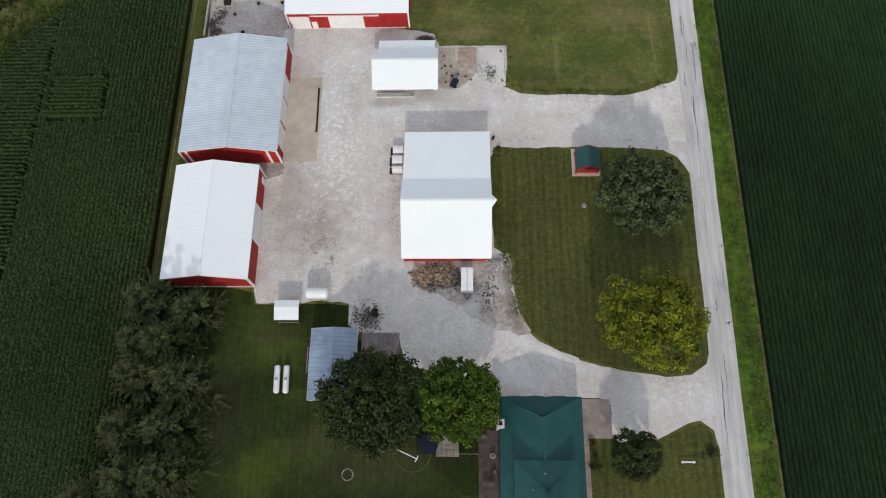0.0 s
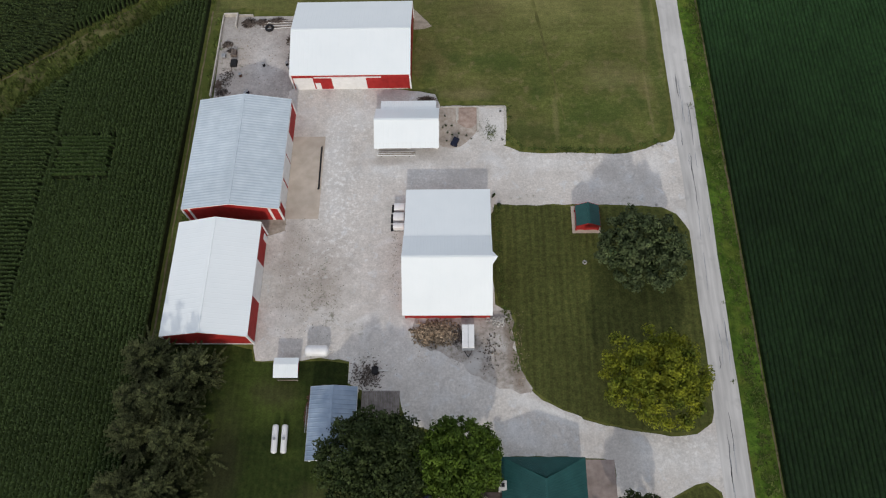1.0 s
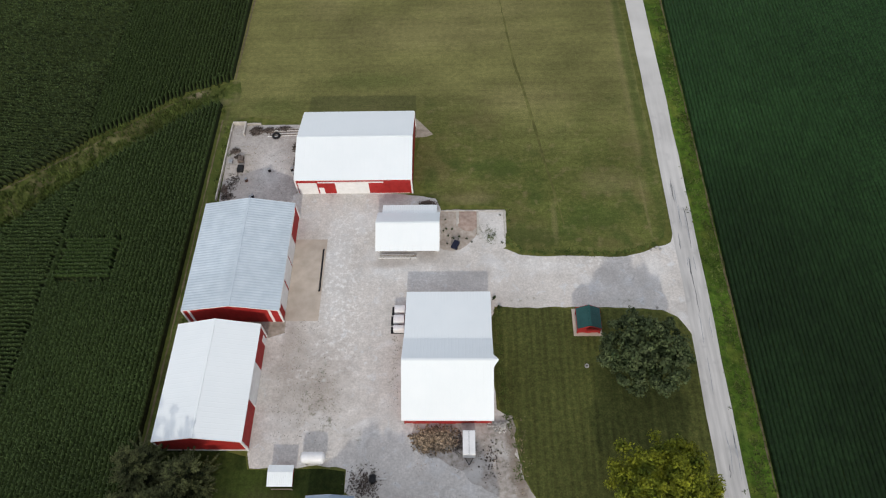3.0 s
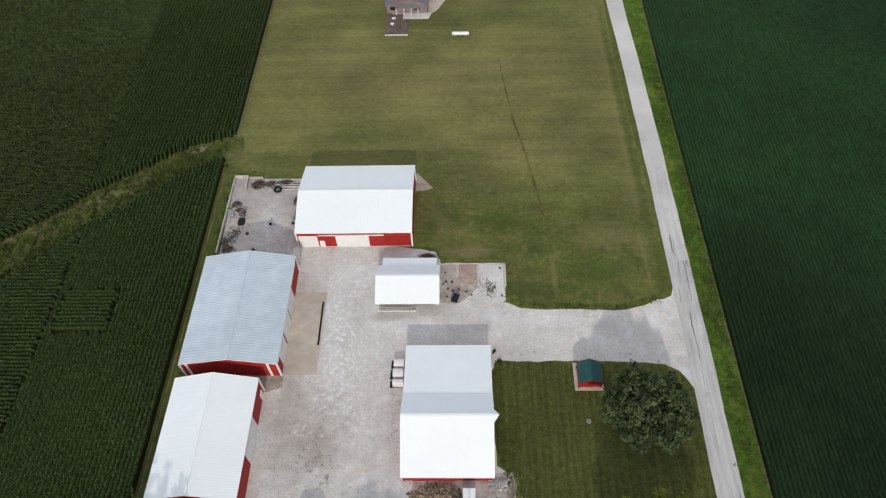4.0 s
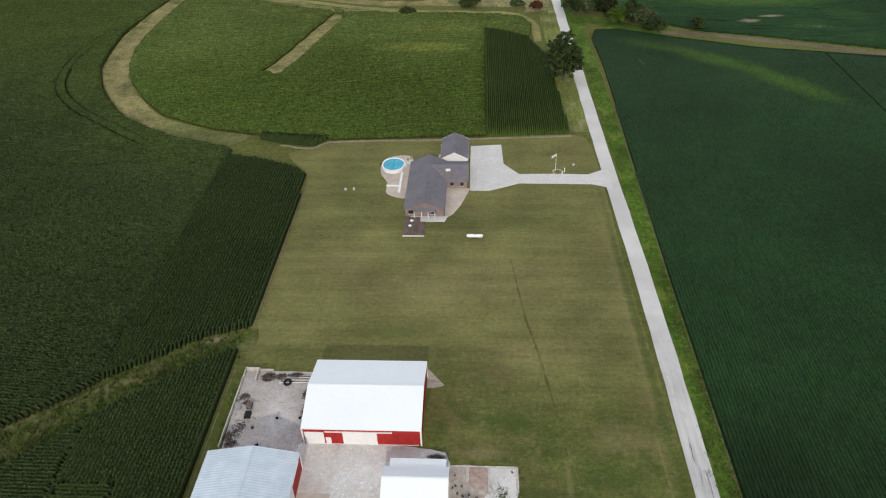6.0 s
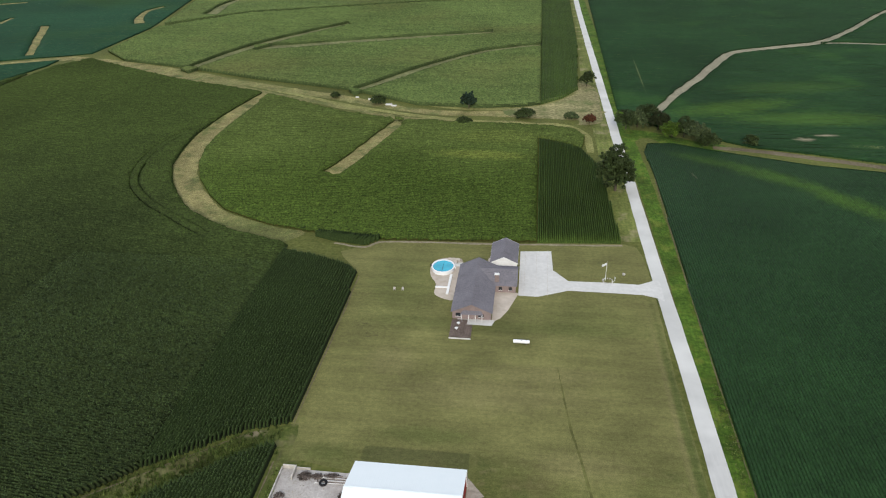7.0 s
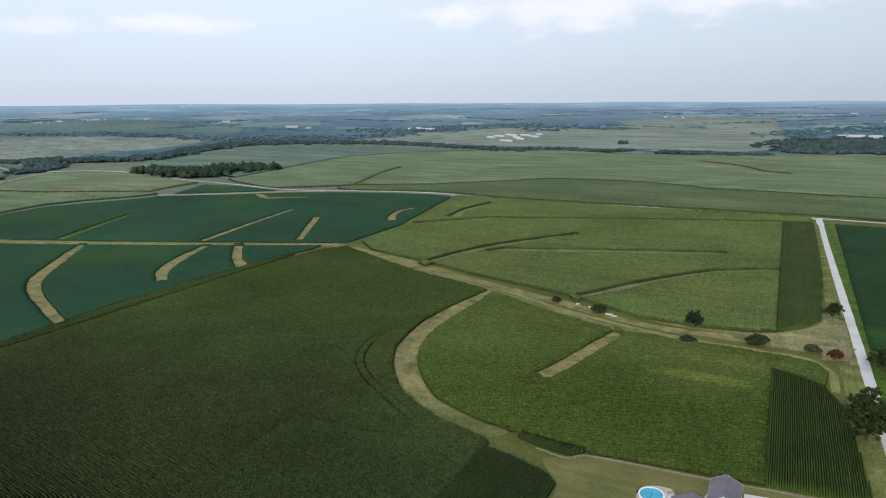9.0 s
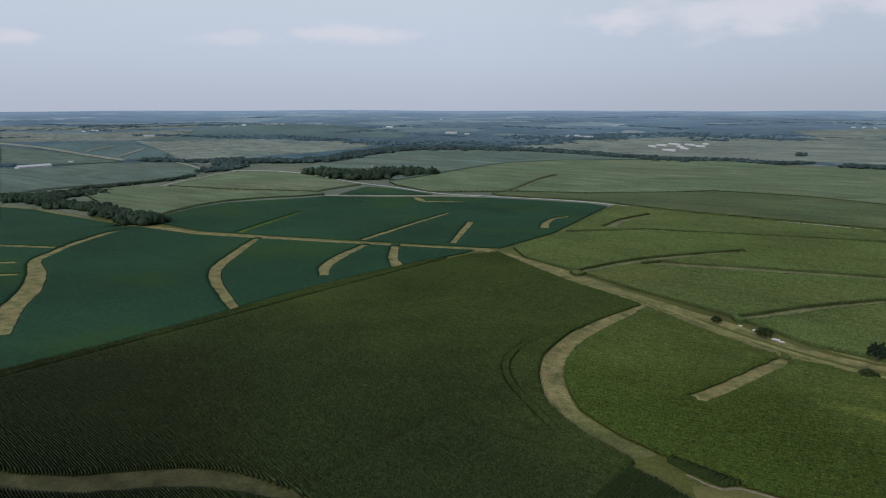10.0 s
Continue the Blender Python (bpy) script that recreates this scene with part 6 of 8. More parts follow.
part("chimney_cap", boxed(-0.55, 0.65, 18.1, 19.5, 5.4, 5.55), M["concrete"], ch)
part("flue", boxed(-0.2, 0.3, 18.5, 19.1, 5.55, 5.8), M["black"], ch)
for x, y in ((4.7, 8.8), (6.6, 11.2)):
    part("vent_pipe", tubed((x, y, 6.2), (x, y, 7.9), 0.1), M["grey_metal"], gh)
for y in (16.5, 20.0):
    part("window", boxed(12.98, 13.06, y, y + 1.3, 1.0, 2.3), M["glass_dark"], gh)

# red hut with green roof
hut = gable_building("play_hut", 21.0, 25.0, 57.3, 61.2, 2.2, 3.3, "Y", "roof_green", "red", "small red hut with a dark green metal roof", "hut", 0.25, 0.4, trim="red")
slab_door(hut, "S", 0, 1.4, 2.4, 0.1, 1.9, "red", "door")
tagged(mesh_ob("sand_base", boxed(20.3, 25.6, 56.6, 62.3, -0.05, 0.07), M["tan_concrete"]), "sandy base under the red hut", "pad", kind="structure")

# brick house to the north
bh = thing("brick_house", (-22.0, 173.4, 0), "single-storey brick house with a grey shingle roof", "house")
for xs in ((0.4, 12.0, 0.4, 0.7), (0.4, 0.7, 0.7, 27.0), (11.7, 12.0, 0.7, 16.4), (12.0, 18.8, 16.4, 16.7), (18.5, 18.8, 16.7, 28.2), (0.7, 18.5, 27.9, 28.2)):
    part("wall", boxed(*xs, 0, 2.8), M["brick"], bh)
part("gable_wall", plane_wall([(0.4, 0.4, 2.8), (12.0, 0.4, 2.8), (6.2, 0.4, 5.2)], 0.2), M["brick"], bh)
part("roof", slope((-0.1, 28.6, 2.7), (-0.1, -0.1, 2.7), (6.2, -0.1, 5.6), (6.2, 28.6, 5.6), 40, 0.0), M["shingle"], bh)
part("roof", slope((12.5, -0.1, 2.7), (12.5, 28.6, 2.7), (6.2, 28.6, 5.6), (6.2, -0.1, 5.6), 40, 0.0), M["shingle"], bh)
part("roof", slope((10.0, 15.9, 2.72), (19.3, 15.9, 2.72), (19.3, 22.3, 5.3), (6.8, 22.3, 5.3), 40, 0.0), M["shingle"], bh)
part("roof", slope((19.3, 28.7, 2.72), (10.0, 28.7, 2.72), (6.8, 22.3, 5.3), (19.3, 22.3, 5.3), 40, 0.0), M["shingle"], bh)
part("gable_wall", plane_wall([(18.8, 16.4, 2.7), (18.8, 28.2, 2.7), (18.8, 22.3, 5.1)], 0.2), M["brick"], bh)
part("porch_roof", slope((2.8, -0.9, 2.5), (9.8, -0.9, 2.5), (9.0, 0.5, 3.2), (3.6, 0.5, 3.2), 40, 0.0), M["shingle"], bh)
for x in (3.2, 5.4, 7.4, 9.4):
    part("porch_post", boxed(x - 0.09, x + 0.09, -0.8, -0.62, 0, 2.5), M["white"], bh)
for x, z in ((1.4, 1.0), (8.2, 0.9)):
    w_ = part("window", boxed(x, x + 1.6, 0.34, 0.42, z, z + 1.2), M["glass_dark"], bh)
    part("window_frame", boxed(x - 0.08, x + 1.68, 0.33, 0.41, z - 0.1, z), M["white"], w_)
for x in (13.4, 16.6):
    w_ = part("window", boxed(x, x + 1.1, 16.34, 16.42, 0.9, 2.1), M["glass_dark"], bh)
    part("window_frame", boxed(x - 0.08, x + 1.18, 16.33, 16.41, 0.8, 0.9), M["white"], w_)
ch = part("chimney", boxed(12.1, 13.4, 17.2, 18.2, 0, 5.9, 0.04), M["brick"], bh, "brick chimney with a pale cap")
part("chimney_cap", boxed(12.0, 13.5, 17.1, 18.3, 5.9, 6.1), M["white"], ch)
gr = gable_building("garage", -12.0, -3.4, 204.4, 217.6, 2.8, 4.9, "Y", "shingle", "white", "white garage with a grey shingle roof", "garage", 0.4, 40)
slab_door(gr, "E", 8.6, 1.2, 5.8, 0.05, 2.2, "white", "garage_door")
slab_door(gr, "E", 8.6, 7.2, 11.8, 0.05, 2.2, "white", "garage_door")
tagged(mesh_ob("house_patio", prism([(-9.8, 172.6), (-7.2, 175.2), (-5.0, 180), (-2.2, 189.6), (-3.2, 190), (-9.8, 190)], -0.05, 0.07), M["tan_concrete"]), "tan patio in the crook of the house", "patio", kind="structure")
tagged(mesh_ob("porch_slab", prism([(-20, 171.0), (-9.6, 171.0), (-8.8, 173.8), (-20, 173.8)], -0.05, 0.14), M["concrete"]), "concrete front porch", "porch", kind="structure")
tagged(mesh_ob("pool_patio", prism(rounded([(-32.4, 203), (-31.6, 198), (-29.2, 193), (-28.6, 186.4), (-22.2, 184.2), (-22.2, 209.5), (-27, 210.6), (-31.5, 208)], 1.5), -0.05, 0.07), M["tan_concrete"]), "tan concrete patio round the pool", "patio", kind="structure")
deck = thing("deck", (-21.6, 163.6, 0), "brown timber deck before the brick house", "deck")
for i in range(26):
    part("board", boxed(0.02 + i * 0.245, 0.25 + i * 0.245, 0, 9.4 - (2.4 if i > 18 else 0), 0.3, 0.34), M["dark_wood"], deck)
for x, y in ((0.2, 0.2), (6.1, 0.2), (0.2, 9.0), (4.4, 9.0), (3.1, 0.2), (6.1, 6.6)):
    part("post", boxed(x - 0.08, x + 0.08, y - 0.08, y + 0.08, 0, 0.3), M["dark_wood"], deck)
part("edge_board", boxed(0, 6.4, -0.08, 0, 0.0, 0.42), M["concrete"], deck)

# ---- trees ----
def leaves(rng, centres, radii, count, size, lift=0.35):
    """Many small leaf blades round clump centres: verts and quads."""
    c = np.repeat(centres, count, 0)
    r = np.repeat(radii, count)[:, None]
    d = rng.normal(size=c.shape)
    d /= np.linalg.norm(d, axis=1, keepdims=True)
    p = c + d * r * rng.uniform(0.35, 1.0, (len(c), 1)) * np.array([1, 1, 0.75])
    nrm = d * 0.7 + rng.normal(size=c.shape) * 0.5 + np.array([0, 0, lift])
    nrm /= np.linalg.norm(nrm, axis=1, keepdims=True)
    t = np.cross(nrm, rng.normal(size=c.shape))
    t /= np.linalg.norm(t, axis=1, keepdims=True)
    b = np.cross(nrm, t)
    s = size * rng.uniform(0.6, 1.3, (len(c), 1))
    v = np.stack([p + t * s, p + b * s * 0.55, p - t * s, p - b * s * 0.55], 1).reshape(-1, 3)
    return v, np.arange(len(v)).reshape(-1, 4)


def broadleaf(name, place, height, radius, leaf, label, seed, clumps=170, per=60, size=0.33, base=0.22, lobes=6, squash=1.0):
    """A tapered trunk with limbs, and a crown of many leaves in uneven lobes."""
    rng = np.random.default_rng(seed)
    t = thing(name, place, label, "tree")
    bm = bmesh.new()
    r0 = max(0.14, height * 0.028)
    tube(bm, (0, 0, -0.1), (0.1, 0.05, height * 0.35), r0, r0 * 0.75, 9)
    tube(bm, (0.1, 0.05, height * 0.35), (0, 0, height * 0.78), r0 * 0.75, r0 * 0.15, 8)
    part("trunk", bm, M["bark"], t)
    mid = height * (base + 1) / 2
    half = height * (1 - base) / 2
    lobe = []
    for k in range(lobes):
        a = 2 * math.pi * (k + rng.uniform(-0.25, 0.25)) / lobes
        lobe.append((math.cos(a) * radius * 0.48, math.sin(a) * radius * 0.48, mid + half * rng.uniform(-0.25, 0.2), radius * rng.uniform(0.46, 0.60)))
    lobe.append((0, 0, mid + half * 0.42, radius * 0.55))
    lb = bmesh.new()
    for x, y, z, _ in lobe[:-1]:
        tube(lb, (0, 0, height * rng.uniform(0.22, 0.4)), (x * 1.1, y * 1.1, z + 0.2), r0 * 0.4, r0 * 0.08, 6)
    part("limbs", lb, M["bark"], t)
    cs, rs = [], []
    for i in range(clumps):
        x, y, z, r = lobe[i % len(lobe)]
        d = rng.normal(size=3)
        d[2] = abs(d[2]) * 1.1 - 0.35
        d /= np.linalg.norm(d)
        k = r * rng.uniform(0.72, 1.12)
        cs.append((x + d[0] * k, y + d[1] * k * squash, z + d[2] * k * half / radius * 1.15))
        rs.append(radius * rng.uniform(0.10, 0.19))
    v, f = leaves(rng, np.array(cs), np.array(rs), per, size)
    crown = arrays("crown", v, f, M[leaf], t)
    return t


def spruce(place, height, radius, label, seed):
    """A conifer: tiers of long separate boughs, each a flat spray of side twigs with a lighter tip."""
    rng = np.random.default_rng(seed)
    t = thing("spruce_tree", place, label, "tree", "spruce windbreak")
    part("trunk", tubed((0, 0, -0.1), (0, 0, height * 0.97), height * 0.02, 0.02, 8), M["bark"], t)
    P, T, B, tips = [], [], [], []
    z, up = 0.9, np.array([0, 0, 1.0])
    while z < height - 0.3:
        L = radius * 1.2 * (1 - z / height) ** 0.75 + 0.35
        turn = rng.uniform(0, 2 * math.pi)
        arms = 6 if L > 2.0 else 5
        for k in range(arms):
            a = turn + 2 * math.pi * (k + rng.uniform(-0.35, 0.35)) / arms
            d = np.array([math.cos(a), math.sin(a), 0])
            ll, droop = L * rng.uniform(0.55, 1.25), rng.uniform(0.22, 0.42)
            forks = [(0.0, d, ll)]
            for sg in (-1, 1):
                e = d * math.cos(0.55) + sg * np.array([-d[1], d[0], 0]) * math.sin(0.55)
                forks.append((0.45 * ll, e, ll * rng.uniform(0.35, 0.5)))
            for start, e, reach in forks:
                side = np.array([-e[1], e[0], 0])
                n = max(3, int(reach / 0.2))
                for q in range(n):
                    s = (q + 0.5) / n
                    r = start + reach * s
                    w = r / ll
                    p = d * start + e * reach * s + up * (z - droop * ll * w + 0.30 * ll * w * w)
                    ln = (0.26 + 0.42 * (1 - s) * min(1.0, ll / 3.0)) * rng.uniform(0.7, 1.25)
                    for sg in (-1, 1, 0):
                        tw = e * (0.75 if sg else 1.0) + side * sg * 0.8 + up * (0.12 + rng.normal() * 0.16)
                        tw /= np.linalg.norm(tw)
                        P.append(p + tw * ln * 0.5)
                        T.append(tw * ln)
                        tips.append(w > 0.5)
                        c = np.cross(tw, up + rng.normal(size=3) * 0.4)
                        B.append(c / np.linalg.norm(c) * (0.06 + 0.09 * ln))
        z += rng.uniform(0.8, 1.25)
    P, T, B = np.array(P), np.array(T), np.array(B)
    v = np.stack([P + T * 0.6, P + B, P - T * 0.6, P - B], 1).reshape(-1, 3)
    crown = arrays("crown", v, np.arange(len(v)).reshape(-1, 4), M["needles"], t)
    crown.data.materials.append(M["needle_tips"])
    crown.data.polygons.foreach_set("material_index", np.array(tips, dtype=np.int32))
    return t


broadleaf("maple_tree", (31.2, 50.2, 0), 11.0, 7.6, "leaf_maple", "broad dark green maple on the east lawn", 11, 260, 75, 0.30)
broadleaf("yellow_tree", (31.0, 27.7, 0), 12.0, 8.1, "leaf_yellow", "large yellow-green tree by the road", 12, 300, 120, 0.24, squash=1.0)
broadleaf("shade_tree", (-14.6, 13.6, 0), 11.5, 8.2, "leaf_dark", "big dark green shade tree behind the shed", 13, 420, 65, 0.28, lobes=8)
broadleaf("linden_tree", (-1.2, 14.4, 0), 11.0, 6.6, "leaf_green", "dense bright green tree beside the farmhouse", 14, 420, 70, 0.26, lobes=8)
broadleaf("small_tree", (27.0, 6.2, 0), 7.0, 4.0, "leaf_dark", "small dark round tree on the front lawn", 15, 260, 70, 0.2)
for i, (x, y, h, r) in enumerate(((-53.8, 30.6, 13.0, 5.6), (-45.8, 28.6, 12.5, 5.4), (-54.0, 23.4, 13.5, 4.8), (-53.0, 17.8, 15, 5.2), (-46.6, 17.0, 14.5, 5.4), (-49.4, 23.2, 15.5, 5.0),
                                  (-54.2, 9.4, 14, 5.0), (-47.8, 10.0, 13, 5.0), (-52.2, 2.0, 15, 5.4), (-47.0, 2.8, 13.5, 5.0), (-58.6, -1.6, 14, 5.2), (-52.4, -6, 15, 5.2))):
    spruce((x, y, 0), h, r, "grey-green spruce in the windbreak", 40 + i)
broadleaf("roadside_tree", (35.0, 273.0, 0), 20.5, 7.2, "leaf_dark", "dark tree standing beside the country road", 16, 520, 60, 0.36, base=-0.2, lobes=8)
broadleaf("lone_tree", (-35.9, 380.0, 0), 10.0, 4.6, "woods", "lone dark tree on the waterway", 17, 130, 50, 0.42, base=0.02)
for i, (x, y, h, r, lf) in enumerate(((47, 351, 7.5, 4.6, "leaf_dark"), (53, 354, 7, 4.2, "leaf_maple"), (58, 359, 8.5, 4.4, "leaf_dark"), (63, 351, 7, 4.2, "needles"), (68, 340, 6, 4.4, "leaf_green"), (74, 341, 7.5, 4.8, "leaf_dark"), (79, 336, 7, 4.8, "leaf_maple"), (83, 329, 5, 4.2, "leaf_dark"),
                                      (31.5, 429, 7, 3.6, "leaf_dark"), (29.2, 358, 4, 2.6, "leaf_red"),
                                      (-4.5, 367, 3.5, 4.2, "leaf_dark"), (-36, 353.5, 3, 3.0, "leaf_dark"), (-88.5, 385, 4, 3.4, "leaf_dark"), (-117, 396, 3, 2.2, "leaf_dark"), (103, 331, 4, 2.6, "leaf_dark"), (20, 366, 2.5, 2.8, "leaf_maple"))):
    broadleaf("hedgerow_tree", (x, y, 0), h * 1.3, r * 1.3, lf, "reddish shrub in the ditch" if lf == "leaf_red" else "scrubby green tree along the field edge", 60 + i, 170, 60, 0.30, base=0.03, squash=1.15)


def wood(name, spots, material, label, seed, low=(5, 8), wide=(4, 8), detail=2):
    """A far wood: many small uneven crowns standing close together, one mesh."""
    rng = np.random.default_rng(seed)
    spots = np.array(spots, float)
    lumps = 5 if detail > 1 else 2
    spots = np.repeat(spots, lumps, 0) + rng.normal(0, 0.42 * wide[1], (len(spots) * lumps, 2))
    n, detail = len(spots), 1
    ico = bmesh.new()
    bmesh.ops.create_icosphere(ico, subdivisions=1 if wide[1] > 9 else 2, radius=1.0)
    bv = np.array([v.co[:] for v in ico.verts])
    bf = np.array([[v.index for v in f.verts] for f in ico.faces])
    ico.free()
    r = rng.uniform(wide[0], wide[1], (n, 1, 1)) * 0.80
    h = rng.uniform(low[0] * 0.7, low[1], (n, 1, 1))
    v = bv[None] * (1 + rng.normal(0, 0.17, (n, len(bv), 1)))
    v = v * np.concatenate([r, r * rng.uniform(0.8, 1.2, (n, 1, 1)), h * 0.56], 2)
    v[:, :, 0] += spots[:, None, 0]
    v[:, :, 1] += spots[:, None, 1]
    v[:, :, 2] += land(spots[:, 0], spots[:, 1])[:, None] + h[:, 0] * 0.62
    f = bf[None] + (np.arange(n) * len(bv))[:, None, None]
    ob = arrays(name, v.reshape(-1, 3), f.reshape(-1, 3), M[material], smooth=True)
    return tagged(ob, label, "wood", kind="stuff")


def along(points, count, spread, seed):
    rng = np.random.default_rng(seed)
    p = np.array(points, float)
    d = np.r_[0, np.cumsum(np.hypot(*np.diff(p, axis=0).T))]
    t = rng.uniform(0, d[-1], count)
    return np.c_[np.interp(t, d, p[:, 0]), np.interp(t, d, p[:, 1])] + rng.normal(0, spread, (count, 2))


wood("tree_belt", along([(-1021, 360), (-975, 383), (-902, 377), (-858, 391), (-764, 381), (-711, 372)], 230, 7, 1), "woods", "dark belt of trees between fields", 1, (4, 7.5), (2.5, 5), 2)
wood("tree_belt", along([(-727, 374), (-695, 378)], 60, 9, 41), "woods", "tall round trees at the end of the belt", 41, (6, 10), (3, 5.5), 2)
wood("hedge", along([(-1086, 373), (-1038, 398), (-1068, 481), (-1068, 524), (-1115, 635), (-1172, 730)], 90, 4, 2), "woods", "scrubby dark hedge along a field", 2, (2, 4), (3, 6), 2)
wood("hedge", along([(-1027, 394), (-999, 434), (-1007, 477)], 60, 14, 42), "woods", "loose scrub beside the hedge", 42, (2, 4), (3, 6), 2)
wood("farm_grove", along([(-996, 872), (-945, 881), (-880, 874), (-885, 937), (-895, 978), (-837, 1009)], 260, 15, 3), "woods", "dark grove of trees round a far farm", 3, (5, 11.5), (4, 8), 2)
wood("creek_wood", along([(-1221, 773), (-1194, 813), (-1263, 877), (-1362, 928), (-1416, 863), (-1462, 836), (-1521, 827)], 200, 12, 4), "creek_woods_haze", "dark winding wood along a far creek", 4, (4, 6.5), (4, 8), 2)
wood("creek_wood", along([(-1369, 940), (-1311, 951), (-1282, 991), (-1205, 1023), (-1238, 1155), (-1255, 1267), (-1248, 1366), (-1197, 1442), (-1087, 1521), (-1017, 1549)], 620, 15, 43), "creek_woods_haze", "dark winding wood along a far creek", 43, (4.5, 7.5), (5, 9), 2)
wood("creek_wood", along([(-1017, 1549), (-953, 1585), (-802, 1605), (-689, 1585), (-630, 1576), (-578, 1578), (-514, 1614)], 330, 13, 44), "creek_woods_haze", "dark winding wood along a far creek", 44, (4, 7), (4, 8), 2)
wood("creek_wood", along([(-482, 1632), (-414, 1603), (-364, 1606)], 70, 9, 5), "creek_woods_haze", "broken dark treeline beyond the corn", 5, (3, 6), (4, 8), 2)
wood("creek_wood", along([(-357, 1622), (-330, 1649)], 30, 8, 45), "creek_woods_haze", "broken dark treeline beyond the corn", 45, (3, 5), (4, 8), 2)
wood("creek_wood", along([(-246, 1620), (-180, 1625), (-128, 1626), (-87, 1624), (-31, 1625)], 130, 10, 46), "creek_woods_haze", "broken dark treeline beyond the corn", 46, (3, 6), (4, 8), 2)
wood("far_wood", along([(17, 1723), (90, 1736), (178, 1749), (248, 1757)], 420, 22, 6), "creek_woods_haze", "dark distant wood", 6, (4, 7), (5, 9), 2)
wood("far_wood", along([(23, 1831), (133, 1913), (266, 1896)], 420, 50, 47), "creek_woods_haze", "dark distant wood", 47, (3, 5), (5, 9), 2)
wood("field_tree", along([(-373, 1790), (-367, 1791)], 5, 5, 48), "creek_woods_haze", "lone round tree in the pale field", 48, (5, 8), (6, 9), 2)
wood("far_wood", along([(-1825, 1249), (-1702, 1361), (-1470, 1417), (-1328, 1453)], 260, 22, 60), "far_woods_haze", "blue-green woods and hedges in the distance", 60, (2.2, 4.0), (5, 10), 1)
wood("far_wood", along([(-1345, 1472), (-1233, 1587), (-1052, 1688), (-988, 1798)], 260, 22, 61), "far_woods_haze", "blue-green woods and hedges in the distance", 61, (2.2, 4.0), (5, 10), 1)
wood("far_wood", along([(-1188, 1809), (-1027, 1868), (-894, 1970)], 220, 24, 62), "far_woods_haze", "blue-green woods and hedges in the distance", 62, (2.2, 4.0), (5, 10), 1)
wood("far_wood", along([(-984, 2003), (-807, 2097), (-578, 2154), (-448, 2173)], 260, 24, 63), "far_woods_haze", "blue-green woods and hedges in the distance", 63, (2.2, 4.0), (5, 10), 1)
wood("far_wood", along([(-696, 2024), (-628, 2059)], 40, 14, 64), "far_woods_haze", "blue-green woods and hedges in the distance", 64, (2.2, 4.0), (5, 10), 1)
wood("far_wood", along([(-2029, 1095), (-1948, 1194), (-1803, 1293), (-1690, 1394)], 110, 18, 65), "far_woods_haze", "blue-green woods and hedges in the distance", 65, (2.2, 4.0), (5, 10), 1)
wood("far_wood", along([(-2250, 1031), (-2207, 1099)], 16, 12, 66), "far_woods_haze", "blue-green woods and hedges in the distance", 66, (2.2, 4.0), (5, 10), 1)
wood("far_wood", along([(-4, 2032), (122, 2211), (304, 2204)], 260, 40, 67), "far_woods_haze", "blue-green woods and hedges in the distance", 67, (2.2, 4.0), (5, 10), 1)
wood("far_wood", along([(-1595, 554), (-1605, 590)], 26, 12, 68), "far_woods_haze", "blue-green woods and hedges in the distance", 68, (2.2, 4.0), (5, 10), 1)


def tufts(name, points, count, spread, seed, label, mat="weed_tuft", tall=(0.35, 0.9)):
    """Loose weeds along a line: many single blades in small clumps."""
    rng = np.random.default_rng(seed)
    at = np.repeat(along(points, count, spread, seed), 7, 0) + rng.normal(0, 0.22, (count * 7, 2))
    n = len(at)
    a, h, lean, w = rng.uniform(0, 2 * math.pi, n), rng.uniform(*tall, n), rng.uniform(0.1, 0.6, n), rng.uniform(0.06, 0.14, n)
    foot = np.c_[at, np.zeros(n)]
    out = np.c_[np.cos(a) * lean, np.sin(a) * lean, h]
    side = np.c_[-np.sin(a) * w, np.cos(a) * w, np.zeros(n)]
    v = np.stack([foot - side, foot + side, foot + out + side * 0.3, foot + out - side * 0.3], 1).reshape(-1, 3)
    return tagged(arrays(name, v, np.arange(len(v)).reshape(-1, 4), M[mat]), label, "weeds", kind="stuff")


tufts("waterway_weeds", [(-58, 115.5), (-65, 114), (-72, 108), (-84, 97), (-97, 83.5), (-121, 67.5), (-160, 48)], 1500, 1.3, 51, "tall green weeds along the corn edge")
tufts("waterway_weeds", [(-60, 120), (-78, 108), (-95, 92), (-125, 72), (-165, 52)], 1500, 2.6, 52, "patchy olive weeds in the waterway")
tufts("margin_weeds", [(-54.4, 36), (-54.2, 60), (-54.0, 85), (-54.4, 110)], 140, 0.5, 53, "weeds between the corn and the sheds", tall=(0.2, 0.5))
tufts("margin_weeds", [(49.2, -20), (49.4, 60), (50.0, 110), (50.2, 150)], 900, 1.1, 54, "low weeds along the soybean edge", tall=(0.12, 0.35))
tufts("margin_weeds", [(9.0, 30), (8.8, 36), (7.2, 41.6), (6.2, 52), (6.2, 62)], 90, 0.3, 55, "ragged grass at the lawn edge", tall=(0.06, 0.2))
tufts("margin_weeds", [(8.9, 85), (8.8, 78), (12, 75.4), (22, 75.0), (32, 75.0), (38.5, 77)], 120, 0.25, 56, "ragged grass at the lawn edge", tall=(0.05, 0.18))

